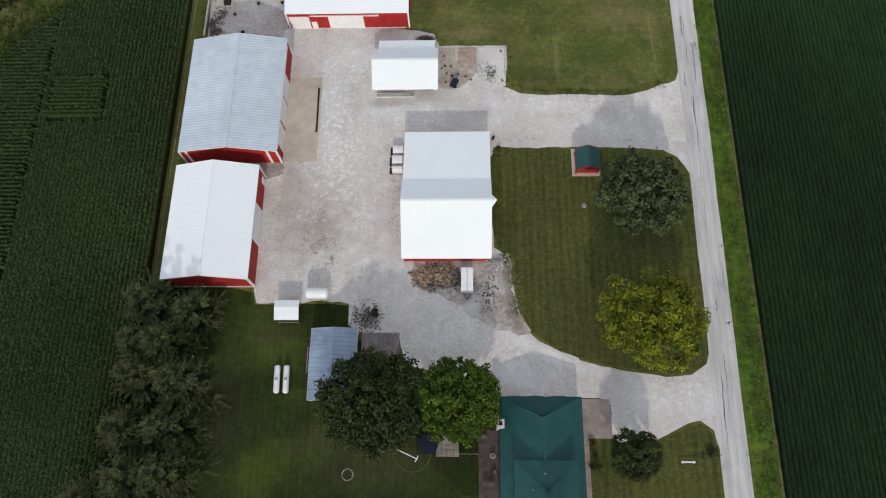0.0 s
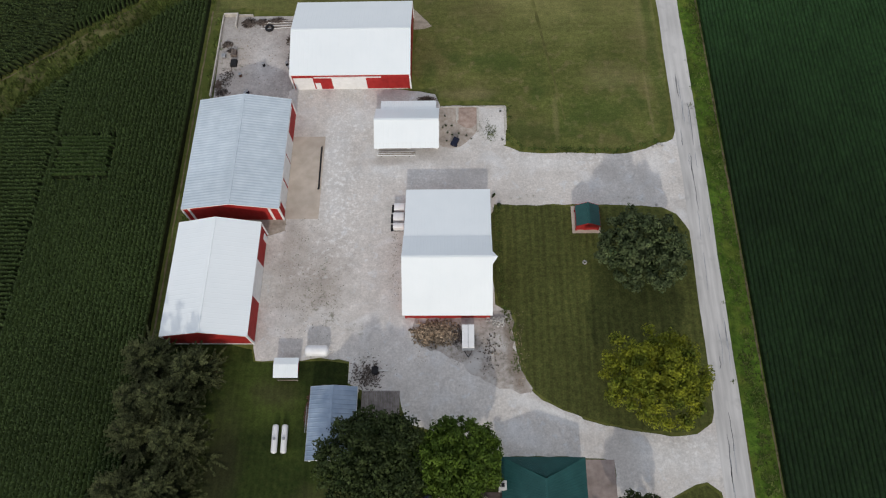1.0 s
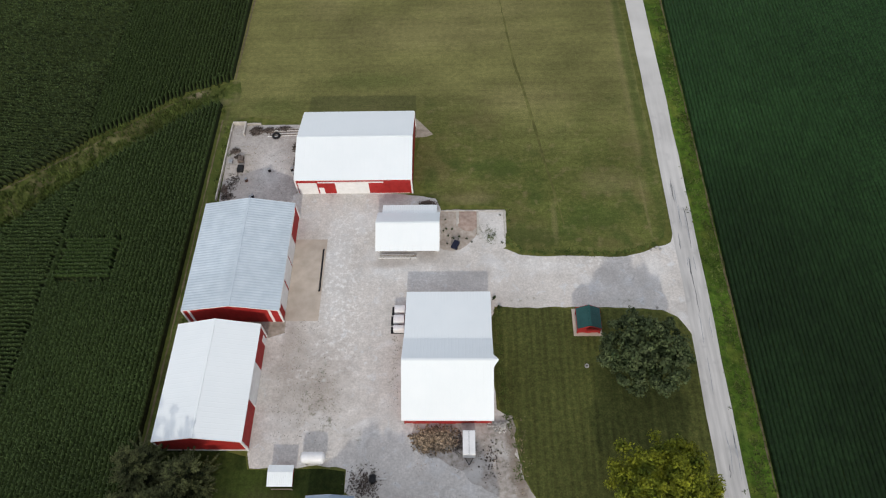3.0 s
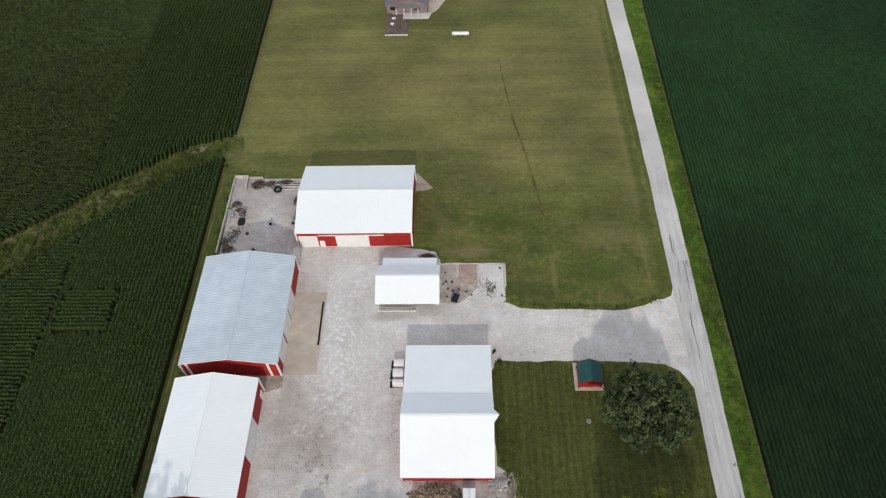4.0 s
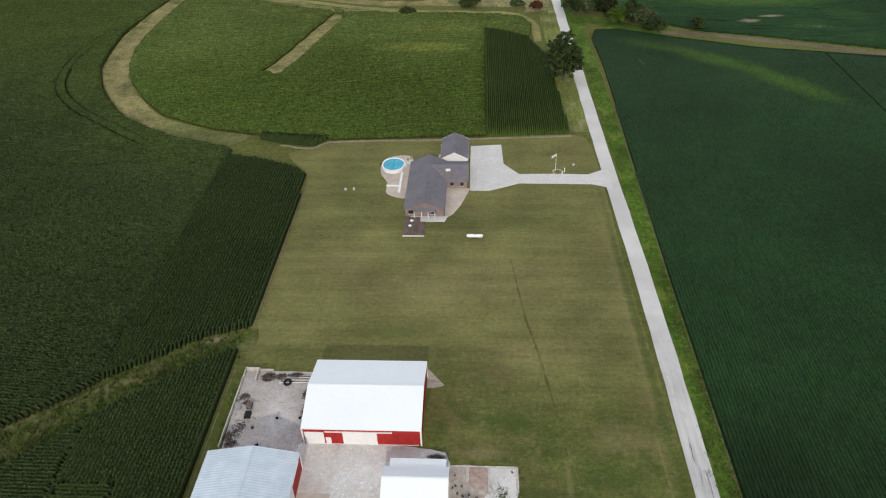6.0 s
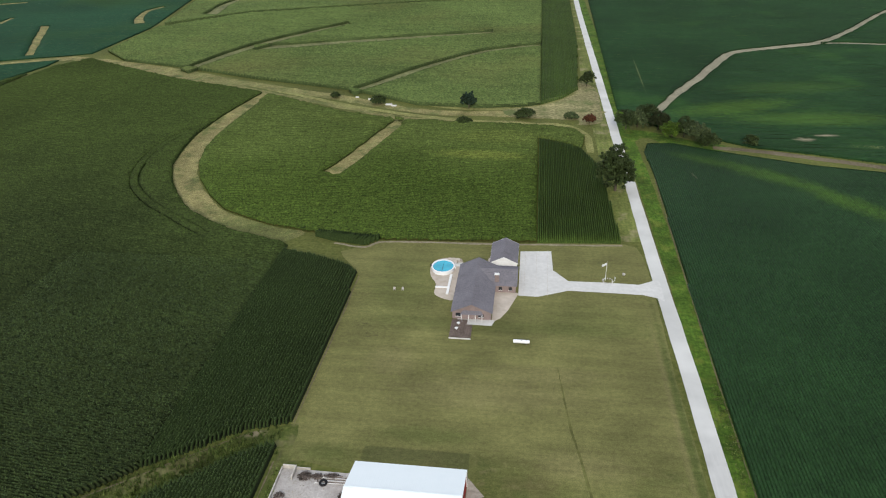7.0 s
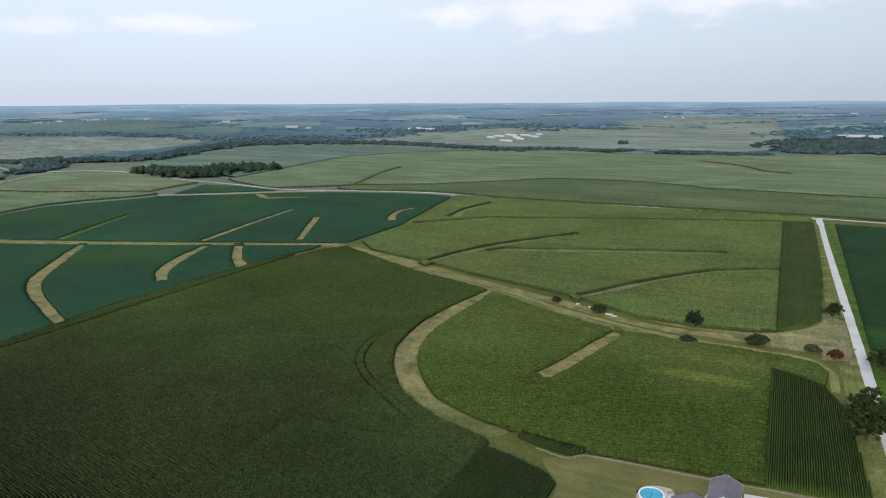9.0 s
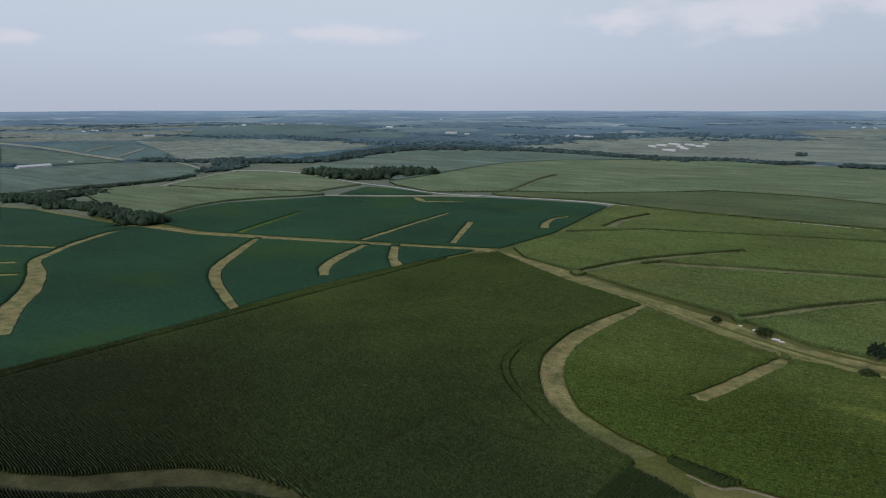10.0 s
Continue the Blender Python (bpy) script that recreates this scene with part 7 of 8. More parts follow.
# ---- loose things in the yard ----
def ring(name, place, label, category, radius, width, height, mat, pieces=0):
    """A ring of stones, or a plain hoop, on the ground."""
    t = thing(name, place, label, category)
    if pieces:
        rng = random.Random(len(label))
        for i in range(pieces):
            a = 2 * math.pi * i / pieces
            s = width * rng.uniform(0.8, 1.15) / 2
            bm = boxed(-s, s, -s, s, -0.03, height * rng.uniform(0.8, 1.1), s * 0.35)
            bmesh.ops.transform(bm, matrix=pose(radius * math.cos(a), radius * math.sin(a), 0, 0, 0, math.degrees(a)), verts=bm.verts)
            part("stone", bm, M[mat], t)
    else:
        bm = bmesh.new()
        n = 28
        rows = [[bm.verts.new((r * math.cos(2 * math.pi * i / n), r * math.sin(2 * math.pi * i / n), z)) for i in range(n)] for r, z in ((radius + width / 2, 0), (radius + width / 2, height), (radius - width / 2, height), (radius - width / 2, 0))]
        for a, b in zip(rows, rows[1:]):
            for i in range(n):
                bm.faces.new((a[i], a[(i + 1) % n], b[(i + 1) % n], b[i]))
        part("hoop", bm, M[mat], t)
    return t


def heap(name, place, size, count, piece, mat, label, seed, category="pile"):
    """A loose heap of many small pieces, thick in the middle."""
    rng = np.random.default_rng(seed)
    bm = bmesh.new()
    for i in range(count):
        x, y = rng.normal(0, 0.36, 2)
        if math.hypot(x, y) > 1:
            continue
        h = size[2] * max(0.0, 1 - math.hypot(x, y)) * rng.uniform(0.2, 1.0)
        l, w = piece[0] * rng.uniform(0.6, 1.3) / 2, piece[1] * rng.uniform(0.6, 1.3) / 2
        v0 = len(bm.verts)
        box(bm, -l, l, -w, w, -w, w)
        bm.verts.ensure_lookup_table()
        m = pose(x * size[0], y * size[1], h + w, rng.uniform(-25, 25), rng.uniform(-25, 25), rng.uniform(0, 180))
        bmesh.ops.transform(bm, matrix=m, verts=bm.verts[v0:])
    ob = mesh_ob(name, bm, M[mat])
    ob.matrix_basis = pose(*place)
    return tagged(ob, label, category, kind="stuff")


def lp_tank(place, length, radius, turn, label, group=""):
    t = thing("propane_tank", place, label, "tank", group, turn)
    part("shell", capsule(length, radius, "X", 18, radius + 0.3), M["white_tank"], t)
    for x in (-length * 0.3, length * 0.3):
        part("leg", boxed(x - 0.1, x + 0.1, -radius * 0.7, radius * 0.7, 0, 0.42), M["grey_metal"], t)
    part("valve_dome", tubed((0, 0, 2 * radius + 0.26), (0, 0, 2 * radius + 0.5), 0.26, 0.22, 12), M["grey_metal"], t, "grey valve dome")
    return t


first = lp_tank((-32.0, 18.4, 0), 4.8, 0.52, 91.5, "long white propane tank on the back lawn", "pair of propane tanks")
copy_thing(first, pose(-30.4, 18.4, 0, 0, 0, 91.5))
lp_tank((-0.6, 163.0, 0), 4.8, 0.52, -1.0, "white propane tank on the lawn of the brick house")

ft = thing("fuel_tank", (-26.0, 33.4, 0), "large white tank on a low cradle at the yard edge", "tank")
part("shell", capsule(4.3, 1.0, "X", 20, 1.45), M["white_tank"], ft)
for x in (-1.3, 1.3):
    part("cradle", boxed(x - 0.15, x + 0.15, -0.8, 0.8, 0, 0.75), M["grey_metal"], ft)
part("hatch", tubed((0.2, 0, 2.4), (0.2, 0, 2.6), 0.25, sides=12), M["white_tank"], ft)
part("outlet_pipe", tubed((2.1, 0, 1.0), (2.5, 0, 0.9), 0.07), M["grey_metal"], ft)

cr = thing("feed_crib", (-33.0, 28.7, 0), "small white metal-roofed crib with red trim", "shed")
for x, y in ((0.2, 0.2), (3.8, 0.2), (0.2, 2.9), (3.8, 2.9)):
    part("post", boxed(x - 0.09, x + 0.09, y - 0.09, y + 0.09, 0, 1.9), M["dark_wood"], cr)
for xs in ((0.2, 3.8, 0.15, 0.25), (0.2, 3.8, 2.85, 2.95), (0.15, 0.25, 0.25, 2.85), (3.75, 3.85, 0.25, 2.85)):
    part("wall", boxed(*xs, 0.5, 1.85), M["red"], cr)
part("roof", slope((-0.15, -0.2, 1.85), (4.15, -0.2, 1.85), (4.15, 2.0, 2.5), (-0.15, 2.0, 2.5), 0.3), M["roof_white"], cr)
part("roof", slope((4.15, 3.3, 2.1), (-0.15, 3.3, 2.1), (-0.15, 2.0, 2.5), (4.15, 2.0, 2.5), 0.3), M["roof_white"], cr)
part("rail", beam((0.3, -0.3, 0.6), (3.9, -0.3, 0.6), 0.12, 0.12), M["wood"], cr)
for x in (0.4, 3.8):
    part("rail_post", boxed(x - 0.06, x + 0.06, -0.36, -0.24, 0, 0.66), M["wood"], cr)

tl = thing("cargo_trailer", (0.5, 35.8, 0), "white enclosed cargo trailer parked by the barn", "trailer")
part("body", boxed(-1.08, 1.08, -2.1, 2.1, 0.55, 2.45, 0.08), M["white_tank"], tl)
part("roof_rail", boxed(-0.04, 0.04, -2.1, 2.1, 2.45, 2.49), M["grey_metal"], tl)
part("door_trim", boxed(-1.0, 1.0, 2.1, 2.14, 0.65, 2.35), M["grey_metal"], tl)
for y in (-0.45, 0.45):
    for x in (-1.12, 1.12):
        w_ = part("wheel", tubed((x - 0.1, y, 0.34), (x + 0.1, y, 0.34), 0.34, sides=16), M["black"], tl)
        part("rim", tubed((x - 0.11, y, 0.34), (x + 0.11, y, 0.34), 0.17, sides=10), M["grey_metal"], w_)
for x in (-0.7, 0.7):
    part("tongue", beam((x, -2.1, 0.55), (0, -3.3, 0.5), 0.1, 0.12), M["black"], tl)
part("jack", tubed((0, -3.0, 0.0), (0, -3.0, 0.9), 0.05), M["grey_metal"], tl)

hutch_spots = ((-12.5, 61.95, 1.5), (-12.6, 59.85, 1.65), (-12.55, 57.9, 1.15))
for i, (x, y, d) in enumerate(hutch_spots):
    h = thing("calf_hutch", (x, y, 0), "white moulded calf hutch beside the old barn", "hutch", "calf hutches")
    n, half = 9, d / 2
    bm = bmesh.new()
    rows = []
    for u in (-1.0, 1.0):
        row = [bm.verts.new((u, -half, 0)), bm.verts.new((u, -half, 1.1))]
        row += [bm.verts.new((u, -half * math.cos(a), 1.1 + 0.28 * math.sin(a))) for a in np.linspace(0.35, math.pi - 0.35, n)]
        row += [bm.verts.new((u, half, 1.1)), bm.verts.new((u, half, 0))]
        rows.append(row)
    for k in range(len(rows[0]) - 1):
        bm.faces.new((rows[0][k], rows[1][k], rows[1][k + 1], rows[0][k + 1]))
    bm.faces.new(rows[0][::-1])
    bm.faces.new(rows[1])
    bmesh.ops.recalc_face_normals(bm, faces=bm.faces)
    part("shell", bm, M["white_tank"], h)
    # black panel draws the dark inside of the hutch entrance
    part("opening", boxed(-1.03, -0.98, -half * 0.5, half * 0.5, 0.05, 0.95), M["black"], h)
    # added black sheet that draws the dark gaps between the hutches
    part("base_mat", boxed(-1.55, 1.02, -half - 0.14, half + 0.14, 0, 0.07), M["black"], h, "added dark sheet for the gaps round the hutch")

heap("firewood_pile", (-5.4, 37.0, 0), (5.0, 2.9, 0.9), 1100, (0.5, 0.17), "firewood", "heap of split tan firewood and scrap by the barn", 3)
heap("stone_rubble", (5.6, 39.3, 0), (2.4, 1.3, 0.35), 130, (0.28, 0.22), "stone", "pale rubble stones at the barn corner", 4)
heap("brush_pile", (-7.8, 87.3, 0), (2.2, 0.9, 1.0), 260, (0.9, 0.05), "dark_wood", "tangle of dark brush behind the shed", 5)
heap("scrap_heap", (-47.6, 108.4, 0), (1.7, 1.5, 0.8), 220, (0.8, 0.10), "dark_scrap", "rusty scrap heap on the storage pad", 6)
heap("scrap_heap", (-44.6, 108.6, 0), (1.6, 1.0, 0.6), 120, (0.7, 0.12), "dark_scrap", "rusty scrap heap on the storage pad", 7)
heap("scrap_heap", (-51.6, 102.4, 0), (1.2, 1.0, 0.6), 100, (0.7, 0.12), "dark_scrap", "rusty scrap by the pad wall", 8)
heap("scrap_heap", (-52.0, 91.6, 0), (1.0, 1.6, 0.6), 100, (0.7, 0.10), "dark_wood", "dark brush at the pad edge", 9)
heap("scrap_heap", (-37.2, 99.2, 0), (0.7, 2.2, 0.6), 110, (0.6, 0.12), "dark_scrap", "rusty scrap along the barn wall", 10)
heap("weeds", (-17.2, 29.3, 0), (4.0, 3.6, 0.25), 420, (0.3, 0.10), "dark_scrap", "dark weeds and litter round a parked cart", 11, "weeds")
heap("weeds", (-27.0, 23.0, 0), (0.7, 3.0, 0.7), 160, (0.5, 0.12), "rust", "old iron along the shed wall", 12, "junk")

heap("scrap_heap", (-50.5, 100.6, 0), (0.9, 0.8, 0.6), 90, (0.7, 0.12), "dark_scrap", "dark scrap metal on the storage pad", 21)
heap("scrap_heap", (-41.5, 108.9, 0), (2.6, 0.8, 0.4), 120, (1.1, 0.10), "dark_scrap", "long rusty offcuts at the pad edge", 22)
heap("scrap_heap", (-50.6, 93.5, 0), (2.2, 4.5, 0.12), 120, (0.35, 0.10), "dark_scrap", "scattered litter along the pad wall", 23)
heap("scrap_heap", (-38.0, 103.4, 0), (0.6, 1.6, 0.6), 80, (0.6, 0.12), "dark_scrap", "dark scrap beside the barn", 24)
heap("scrap_heap", (-51.0, 89.8, 0), (1.8, 1.2, 0.35), 90, (0.6, 0.10), "dark_scrap", "dark scrap behind the machine shed", 25)
heap("weeds", (5.2, 79.2, 0.04), (1.8, 2.6, 0.1), 150, (0.22, 0.05), "weed_tuft", "thin weeds growing in the gravel", 28, "weeds")
heap("gravel_litter", (4.2, 33.4, 0), (2.2, 5.0, 0.12), 70, (0.22, 0.16), "dark_scrap", "dark clods and litter along the lawn edge", 26, "litter")
heap("brush_pile", (-1.2, 36.6, 0), (1.8, 2.4, 0.4), 160, (0.6, 0.08), "dark_scrap", "dark weathered brush beside the trailer", 27)
for i, (x, y, w, d, h, m, lab) in enumerate(((-49.7, 99.8, 1.2, 1.5, 0.9, "dark_scrap", "dark steel bin"), (-49.4, 97.2, 1.3, 1.7, 0.8, "black", "dark reddish crate"), (-51.9, 99.2, 0.9, 0.9, 0.7, "grey_metal", "grey steel drum rack"))):
    t = thing("crate", (x, y, 0), lab + " on the storage pad", "crate")
    part("body", boxed(-w / 2, w / 2, -d / 2, d / 2, 0.05, h, 0.04), M[m], t)
    for u in (-w / 2 + 0.1, w / 2 - 0.1):
        part("skid", boxed(u - 0.06, u + 0.06, -d / 2, d / 2, 0, 0.06), M["dark_wood"], t)
for i, (x, y, m) in enumerate(((-42.9, 96.7, "black"), (-37.3, 95.7, "grey_metal"), (-37.9, 96.8, "black"), (-45.9, 89.2, "black"), (-45.5, 89.6, "navy"), (-47.6, 94.0, "rust"))):
    t = thing("barrel", (x, y, 0), "dark barrel standing on the gravel", "barrel")
    part("drum", tubed((0, 0, 0), (0, 0, 0.88), 0.3, sides=14), M[m], t)
    part("rim", tubed((0, 0, 0.86), (0, 0, 0.92), 0.31, sides=14), M["grey_metal"], t)
tyre = thing("tractor_tyre", (-42.8, 106.8, 0), "big black tractor tyre lying on the pad", "tyre")
bm = bmesh.new()
rows = [[bm.verts.new(((0.72 + 0.28 * math.cos(b)) * math.cos(a), (0.72 + 0.28 * math.cos(b)) * math.sin(a), 0.26 + 0.26 * math.sin(b))) for b in np.linspace(0, 2 * math.pi, 9)[:-1]] for a in np.linspace(0, 2 * math.pi, 25)[:-1]]
for i in range(24):
    for j in range(8):
        bm.faces.new((rows[i][j], rows[(i + 1) % 24][j], rows[(i + 1) % 24][(j + 1) % 8], rows[i][(j + 1) % 8]))
part("rubber", bm, M["black"], tyre)
pipes = thing("pipe_stack", (-40.4, 107.6, 0), "long pale and rusty pipes lying along the pad edge", "pipes")
for i in range(9):
    part("pipe", tubed((-4.4 + 0.5 * (i % 4), -0.9 + 0.30 * i, 0.13), (4.2 - 0.3 * (i % 3), -0.5 + 0.22 * i, 0.13), 0.12 if i % 3 else 0.08), M[("white", "dark_scrap", "weathered")[i % 3]], pipes)

wl_ = thing("pad_wall", (-53.3, 88.6, 0), "low weathered concrete wall along the storage pad", "wall")
for i in range(9):
    part("block", boxed(-0.14, 0.14, i * 2.42, i * 2.42 + 2.38, 0, 0.75, 0.03), M["weathered"], wl_)
bunk = thing("bunker", (-53.2, 107.0, 0), "pale concrete bunker at the corner of the pad", "bunker")
part("wall", boxed(0, 2.9, 3.3, 3.55, 0, 1.1, 0.03), M["weathered"], bunk)
part("wall", boxed(2.9, 3.2, 0, 3.55, 0, 1.1, 0.03), M["weathered"], bunk)
part("wall", boxed(3.2, 6.4, 3.3, 3.55, 0, 0.6, 0.03), M["weathered"], bunk)

pp = thing("pipe", (-28.7, 71.2, 0), "long black pipe lying on the yard", "pipe")
part("barrel", tubed((0.06, -4.8, 0.17), (-0.06, 4.8, 0.17), 0.17, sides=12), M["black"], pp)
for y in (-4.82, 4.78):
    part("flange", tubed((0, y, 0.2), (0, y + 0.05, 0.2), 0.2, sides=12), M["black"], pp)

lum = thing("lumber_stack", (-17.4, 74.3, 0), "pale boards stacked under the shed eave", "lumber")
for i in range(5):
    part("board", boxed(0.2 * (i % 2), 7.6 - 0.4 * (i % 3), -0.55 + 0.2 * i, -0.37 + 0.2 * i, 0.22, 0.36 + 0.04 * (i % 2)), M["wood"] if i % 2 else M["white"], lum)
for x in (0.8, 3.6, 6.4):
    part("bearer", boxed(x - 0.1, x + 0.1, -0.6, 0.5, 0, 0.22), M["dark_wood"], lum)

# garden plot
for x0, x1, y0, y1 in ((-4.9, 8.4, 85.35, 85.65), (-1.75, -1.45, 81.5, 85.3), (2.55, 2.9, 79.4, 85.3), (8.1, 8.4, 79.0, 85.3)):
    t = thing("garden_border", (x0, y0, 0), "pale timber border of the garden plot", "border", "garden borders")
    part("timber", boxed(0, x1 - x0, 0, y1 - y0, 0, 0.22, 0.02), M["weathered"], t)
wg = thing("yard_cart", (-1.9, 76.7, 0), "dark navy yard cart on the gravel", "cart", turn=-25)
part("tub", boxed(-0.6, 0.6, -0.95, 0.95, 0.35, 0.95, 0.08), M["navy"], wg)
for x in (-0.62, 0.62):
    part("wheel", tubed((x - 0.06, -0.5, 0.25), (x + 0.06, -0.5, 0.25), 0.25, sides=14), M["black"], wg)
part("handle", beam((0, 0.95, 0.5), (0, 1.6, 0.75), 0.06, 0.06), M["black"], wg)
part("stand", boxed(-0.4, 0.4, 0.7, 0.78, 0, 0.36), M["black"], wg)
rng = random.Random(8)
shrub = bmesh.new()
for i, (x, y) in enumerate(((-4.4, 80.4), (-3.8, 80.9), (-3.4, 79.2), (-4.0, 83.2), (-2.6, 80.8), (-2.4, 78.6), (-3.6, 77.2), (-1.2, 79.0), (0.4, 78.4), (1.4, 77.6), (7.4, 84.2), (7.6, 77.4))):
    v, f = leaves(np.random.default_rng(i + 300), np.array([(0, 0, 0.25)]), np.array([0.20 + 0.12 * (i % 3) / 2]), 34, 0.11)
    p = thing("garden_plant", (x, y, 0.04), "small dark garden plant", "plant", "garden plants")
    arrays("foliage", v, f, M["leaf_dark"], p)
    part("stem", tubed((0, 0, -0.02), (0, 0, 0.3), 0.02, sides=5), M["bark"], p)
shrub.free()

cart = thing("utility_cart", (-15.1, 30.2, 0), "small dark utility cart with a pale drawbar", "cart", turn=0)
part("bed", boxed(-1.2, -0.1, -0.6, 0.6, 0.4, 0.75, 0.03), M["black"], cart)
part("drawbar", beam((-0.1, 0, 0.45), (1.7, 0, 0.4), 0.25, 0.1), M["concrete"], cart)
for y in (-0.66, 0.66):
    part("wheel", tubed((-0.6, y - 0.08, 0.3), (-0.6, y + 0.08, 0.3), 0.3, sides=14), M["black"], cart)
part("prop", boxed(1.5, 1.6, -0.05, 0.05, 0, 0.36), M["grey_metal"], cart)
wp = thing("wood_platform", (-17.9, 22.2, 0), "low grey-brown timber platform beside the blue-roofed shed", "platform")
for i in range(22):
    part("plank", boxed(0.02 + i * 0.3, 0.29 + i * 0.3, 0, 4.5, 0.08, 0.12), M["grey_plank"], wp)
for y in (0.4, 2.2, 4.0):
    part("bearer", boxed(0.0, 6.6, y - 0.06, y + 0.06, 0.0, 0.08), M["dark_wood"], wp)
lad = thing("ladder", (-26.7, 19.4, 0), "grey ladder leaning along the shed wall", "ladder")
for x in (-0.35, 0.0):
    part("rail", beam((x, 0, 0.9), (x, 4.6, 0.9), 0.06, 0.08), M["grey_metal"], lad)
for i in range(12):
    part("rung", beam((-0.35, 0.3 + i * 0.36, 0.9), (0, 0.3 + i * 0.36, 0.9), 0.04, 0.04), M["grey_metal"], lad)
for y in (0.3, 4.3):
    part("bracket", boxed(-0.38, 0.6, y - 0.05, y + 0.05, 0.0, 0.86), M["dark_wood"], lad)

# back lawn and house surroundings
ring("fire_ring", (-19.2, 3.0, 0), "pale stone fire ring on the back lawn", "fire ring", 0.9, 0.2, 0.2, "spit", 18)
ring("fire_ring", (22.1, 50.6, 0), "small stone ring on the east lawn", "fire ring", 0.3, 0.2, 0.3, "stone", 8)
ring("flower_bed", (-8.6, 6.6, 0), "faint round bed edging in the grass", "bed edging", 3.1, 0.12, 0.06, "rough_grass")
cp = thing("clothes_pole", (-11.0, 6.9, 0), "white clothes-line pole on the back lawn", "pole", turn=-23.5)
part("beam", boxed(0, 3.7, -0.07, 0.07, 1.9, 2.04), M["white"], cp)
part("crossbar", boxed(3.45, 3.6, -0.55, 0.55, 1.95, 2.09), M["white"], cp)
for x in (0.2, 3.5):
    part("post", boxed(x - 0.06, x + 0.06, -0.06, 0.06, 0, 1.9), M["white"], cp)
tp = thing("trampoline", (-6.0, 7.9, 0), "dark blue round trampoline beside the deck", "trampoline")
part("mat", tubed((0, 0, 0.72), (0, 0, 0.76), 1.65, sides=28), M["navy"], tp)
for i in range(6):
    a = i * math.pi / 3
    part("leg", tubed((1.55 * math.cos(a), 1.55 * math.sin(a), 0), (1.55 * math.cos(a), 1.55 * math.sin(a), 0.72), 0.05, sides=6), M["grey_metal"], tp)
dk = thing("back_deck", (-4.7, 5.9, 0), "weathered pale wooden deck with a rail", "deck")
for i in range(17):
    part("board", boxed(0.02 + i * 0.22, 0.225 + i * 0.22, 0, 3.6, 0.5, 0.54), M["wood"], dk)
for x, y in ((0.15, 0.15), (3.6, 0.15), (0.15, 3.4), (3.6, 3.4)):
    part("post", boxed(x - 0.07, x + 0.07, y - 0.07, y + 0.07, 0, 1.4), M["wood"], dk)
for z in (1.0, 1.38):
    part("rail", boxed(0.1, 3.65, 0.1, 0.2, z, z + 0.08), M["wood"], dk)
    part("rail", boxed(3.55, 3.65, 0.2, 3.4, z, z + 0.08), M["wood"], dk)
fw = thing("garden_fence", (-0.9, 6.3, 0), "low weathered fence between deck and patio", "fence")
for x in (0.1, 1.6, 3.1):
    part("post", boxed(x - 0.05, x + 0.05, -0.05, 0.05, 0, 0.9), M["wood"], fw)
for z in (0.35, 0.75):
    part("rail", boxed(0.05, 3.15, 0.05, 0.1, z, z + 0.1), M["wood"], fw)
tagged(mesh_ob("back_patio", boxed(2.3, 5.9, -8.0, 10.2, -0.05, 0.07), M["dark_paving"]), "brown paved patio behind the house", "patio", kind="structure")
for x, y, r, m in ((4.6, 6.1, 0.42, "white"), (3.2, 9.2, 0.3, "stone"), (4.9, 3.6, 0.35, "black")):
    t = thing("planter", (x, y, 0.07), "round planter on the back patio", "planter")
    part("pot", tubed((0, 0, 0), (0, 0, 0.5), r * 0.8, r, 16), M[m], t)
    part("soil", tubed((0, 0, 0.5), (0, 0, 0.53), r * 0.85, sides=16), M["bare_soil"], t)
bt = thing("patio_bench", (3.0, 1.4, 0.07), "dark bench on the back patio", "bench")
part("seat", boxed(0, 1.7, 0, 0.5, 0.42, 0.5), M["dark_wood"], bt)
part("backrest", boxed(0, 1.7, 0.5, 0.56, 0.5, 0.95), M["dark_wood"], bt)
for x in (0.1, 1.5):
    part("leg", boxed(x, x + 0.1, 0.05, 0.5, 0, 0.42), M["dark_wood"], bt)
for x, y, r, s in ((40.2, 7.0, 1.15, 1), (21.2, 8.3, 0.6, 2), (21.2, 4.4, 0.7, 3), (21.3, 6.2, 0.5, 4), (6.6, 62.6, 0.4, 5), (5.6, 64.6, 0.35, 6)):
    t = thing("shrub", (x, y, 0), "low dark green shrub", "shrub")
    cs = np.random.default_rng(s).normal(0, r * 0.45, (14, 3))
    cs[:, 2] = np.abs(cs[:, 2]) * 0.7 + 0.2
    v, f = leaves(np.random.default_rng(s + 90), cs, np.full(14, r * 0.4), 36, 0.12)
    arrays("foliage", v, f, M["leaf_red"] if s == 2 else M["leaf_dark"], t)
    part("stem", tubed((0, 0, -0.02), (0, 0, 0.4), 0.05, sides=6), M["bark"], t)
sw = thing("garden_bench", (35.2, 5.35, 0), "thin white bar seat on two posts", "bench")
part("bar", boxed(0, 2.2, -0.12, 0.12, 0.45, 0.52), M["white"], sw)
for x in (0.15, 2.05):
    part("post", boxed(x - 0.08, x + 0.08, -0.2, 0.2, 0, 0.45), M["white"], sw)
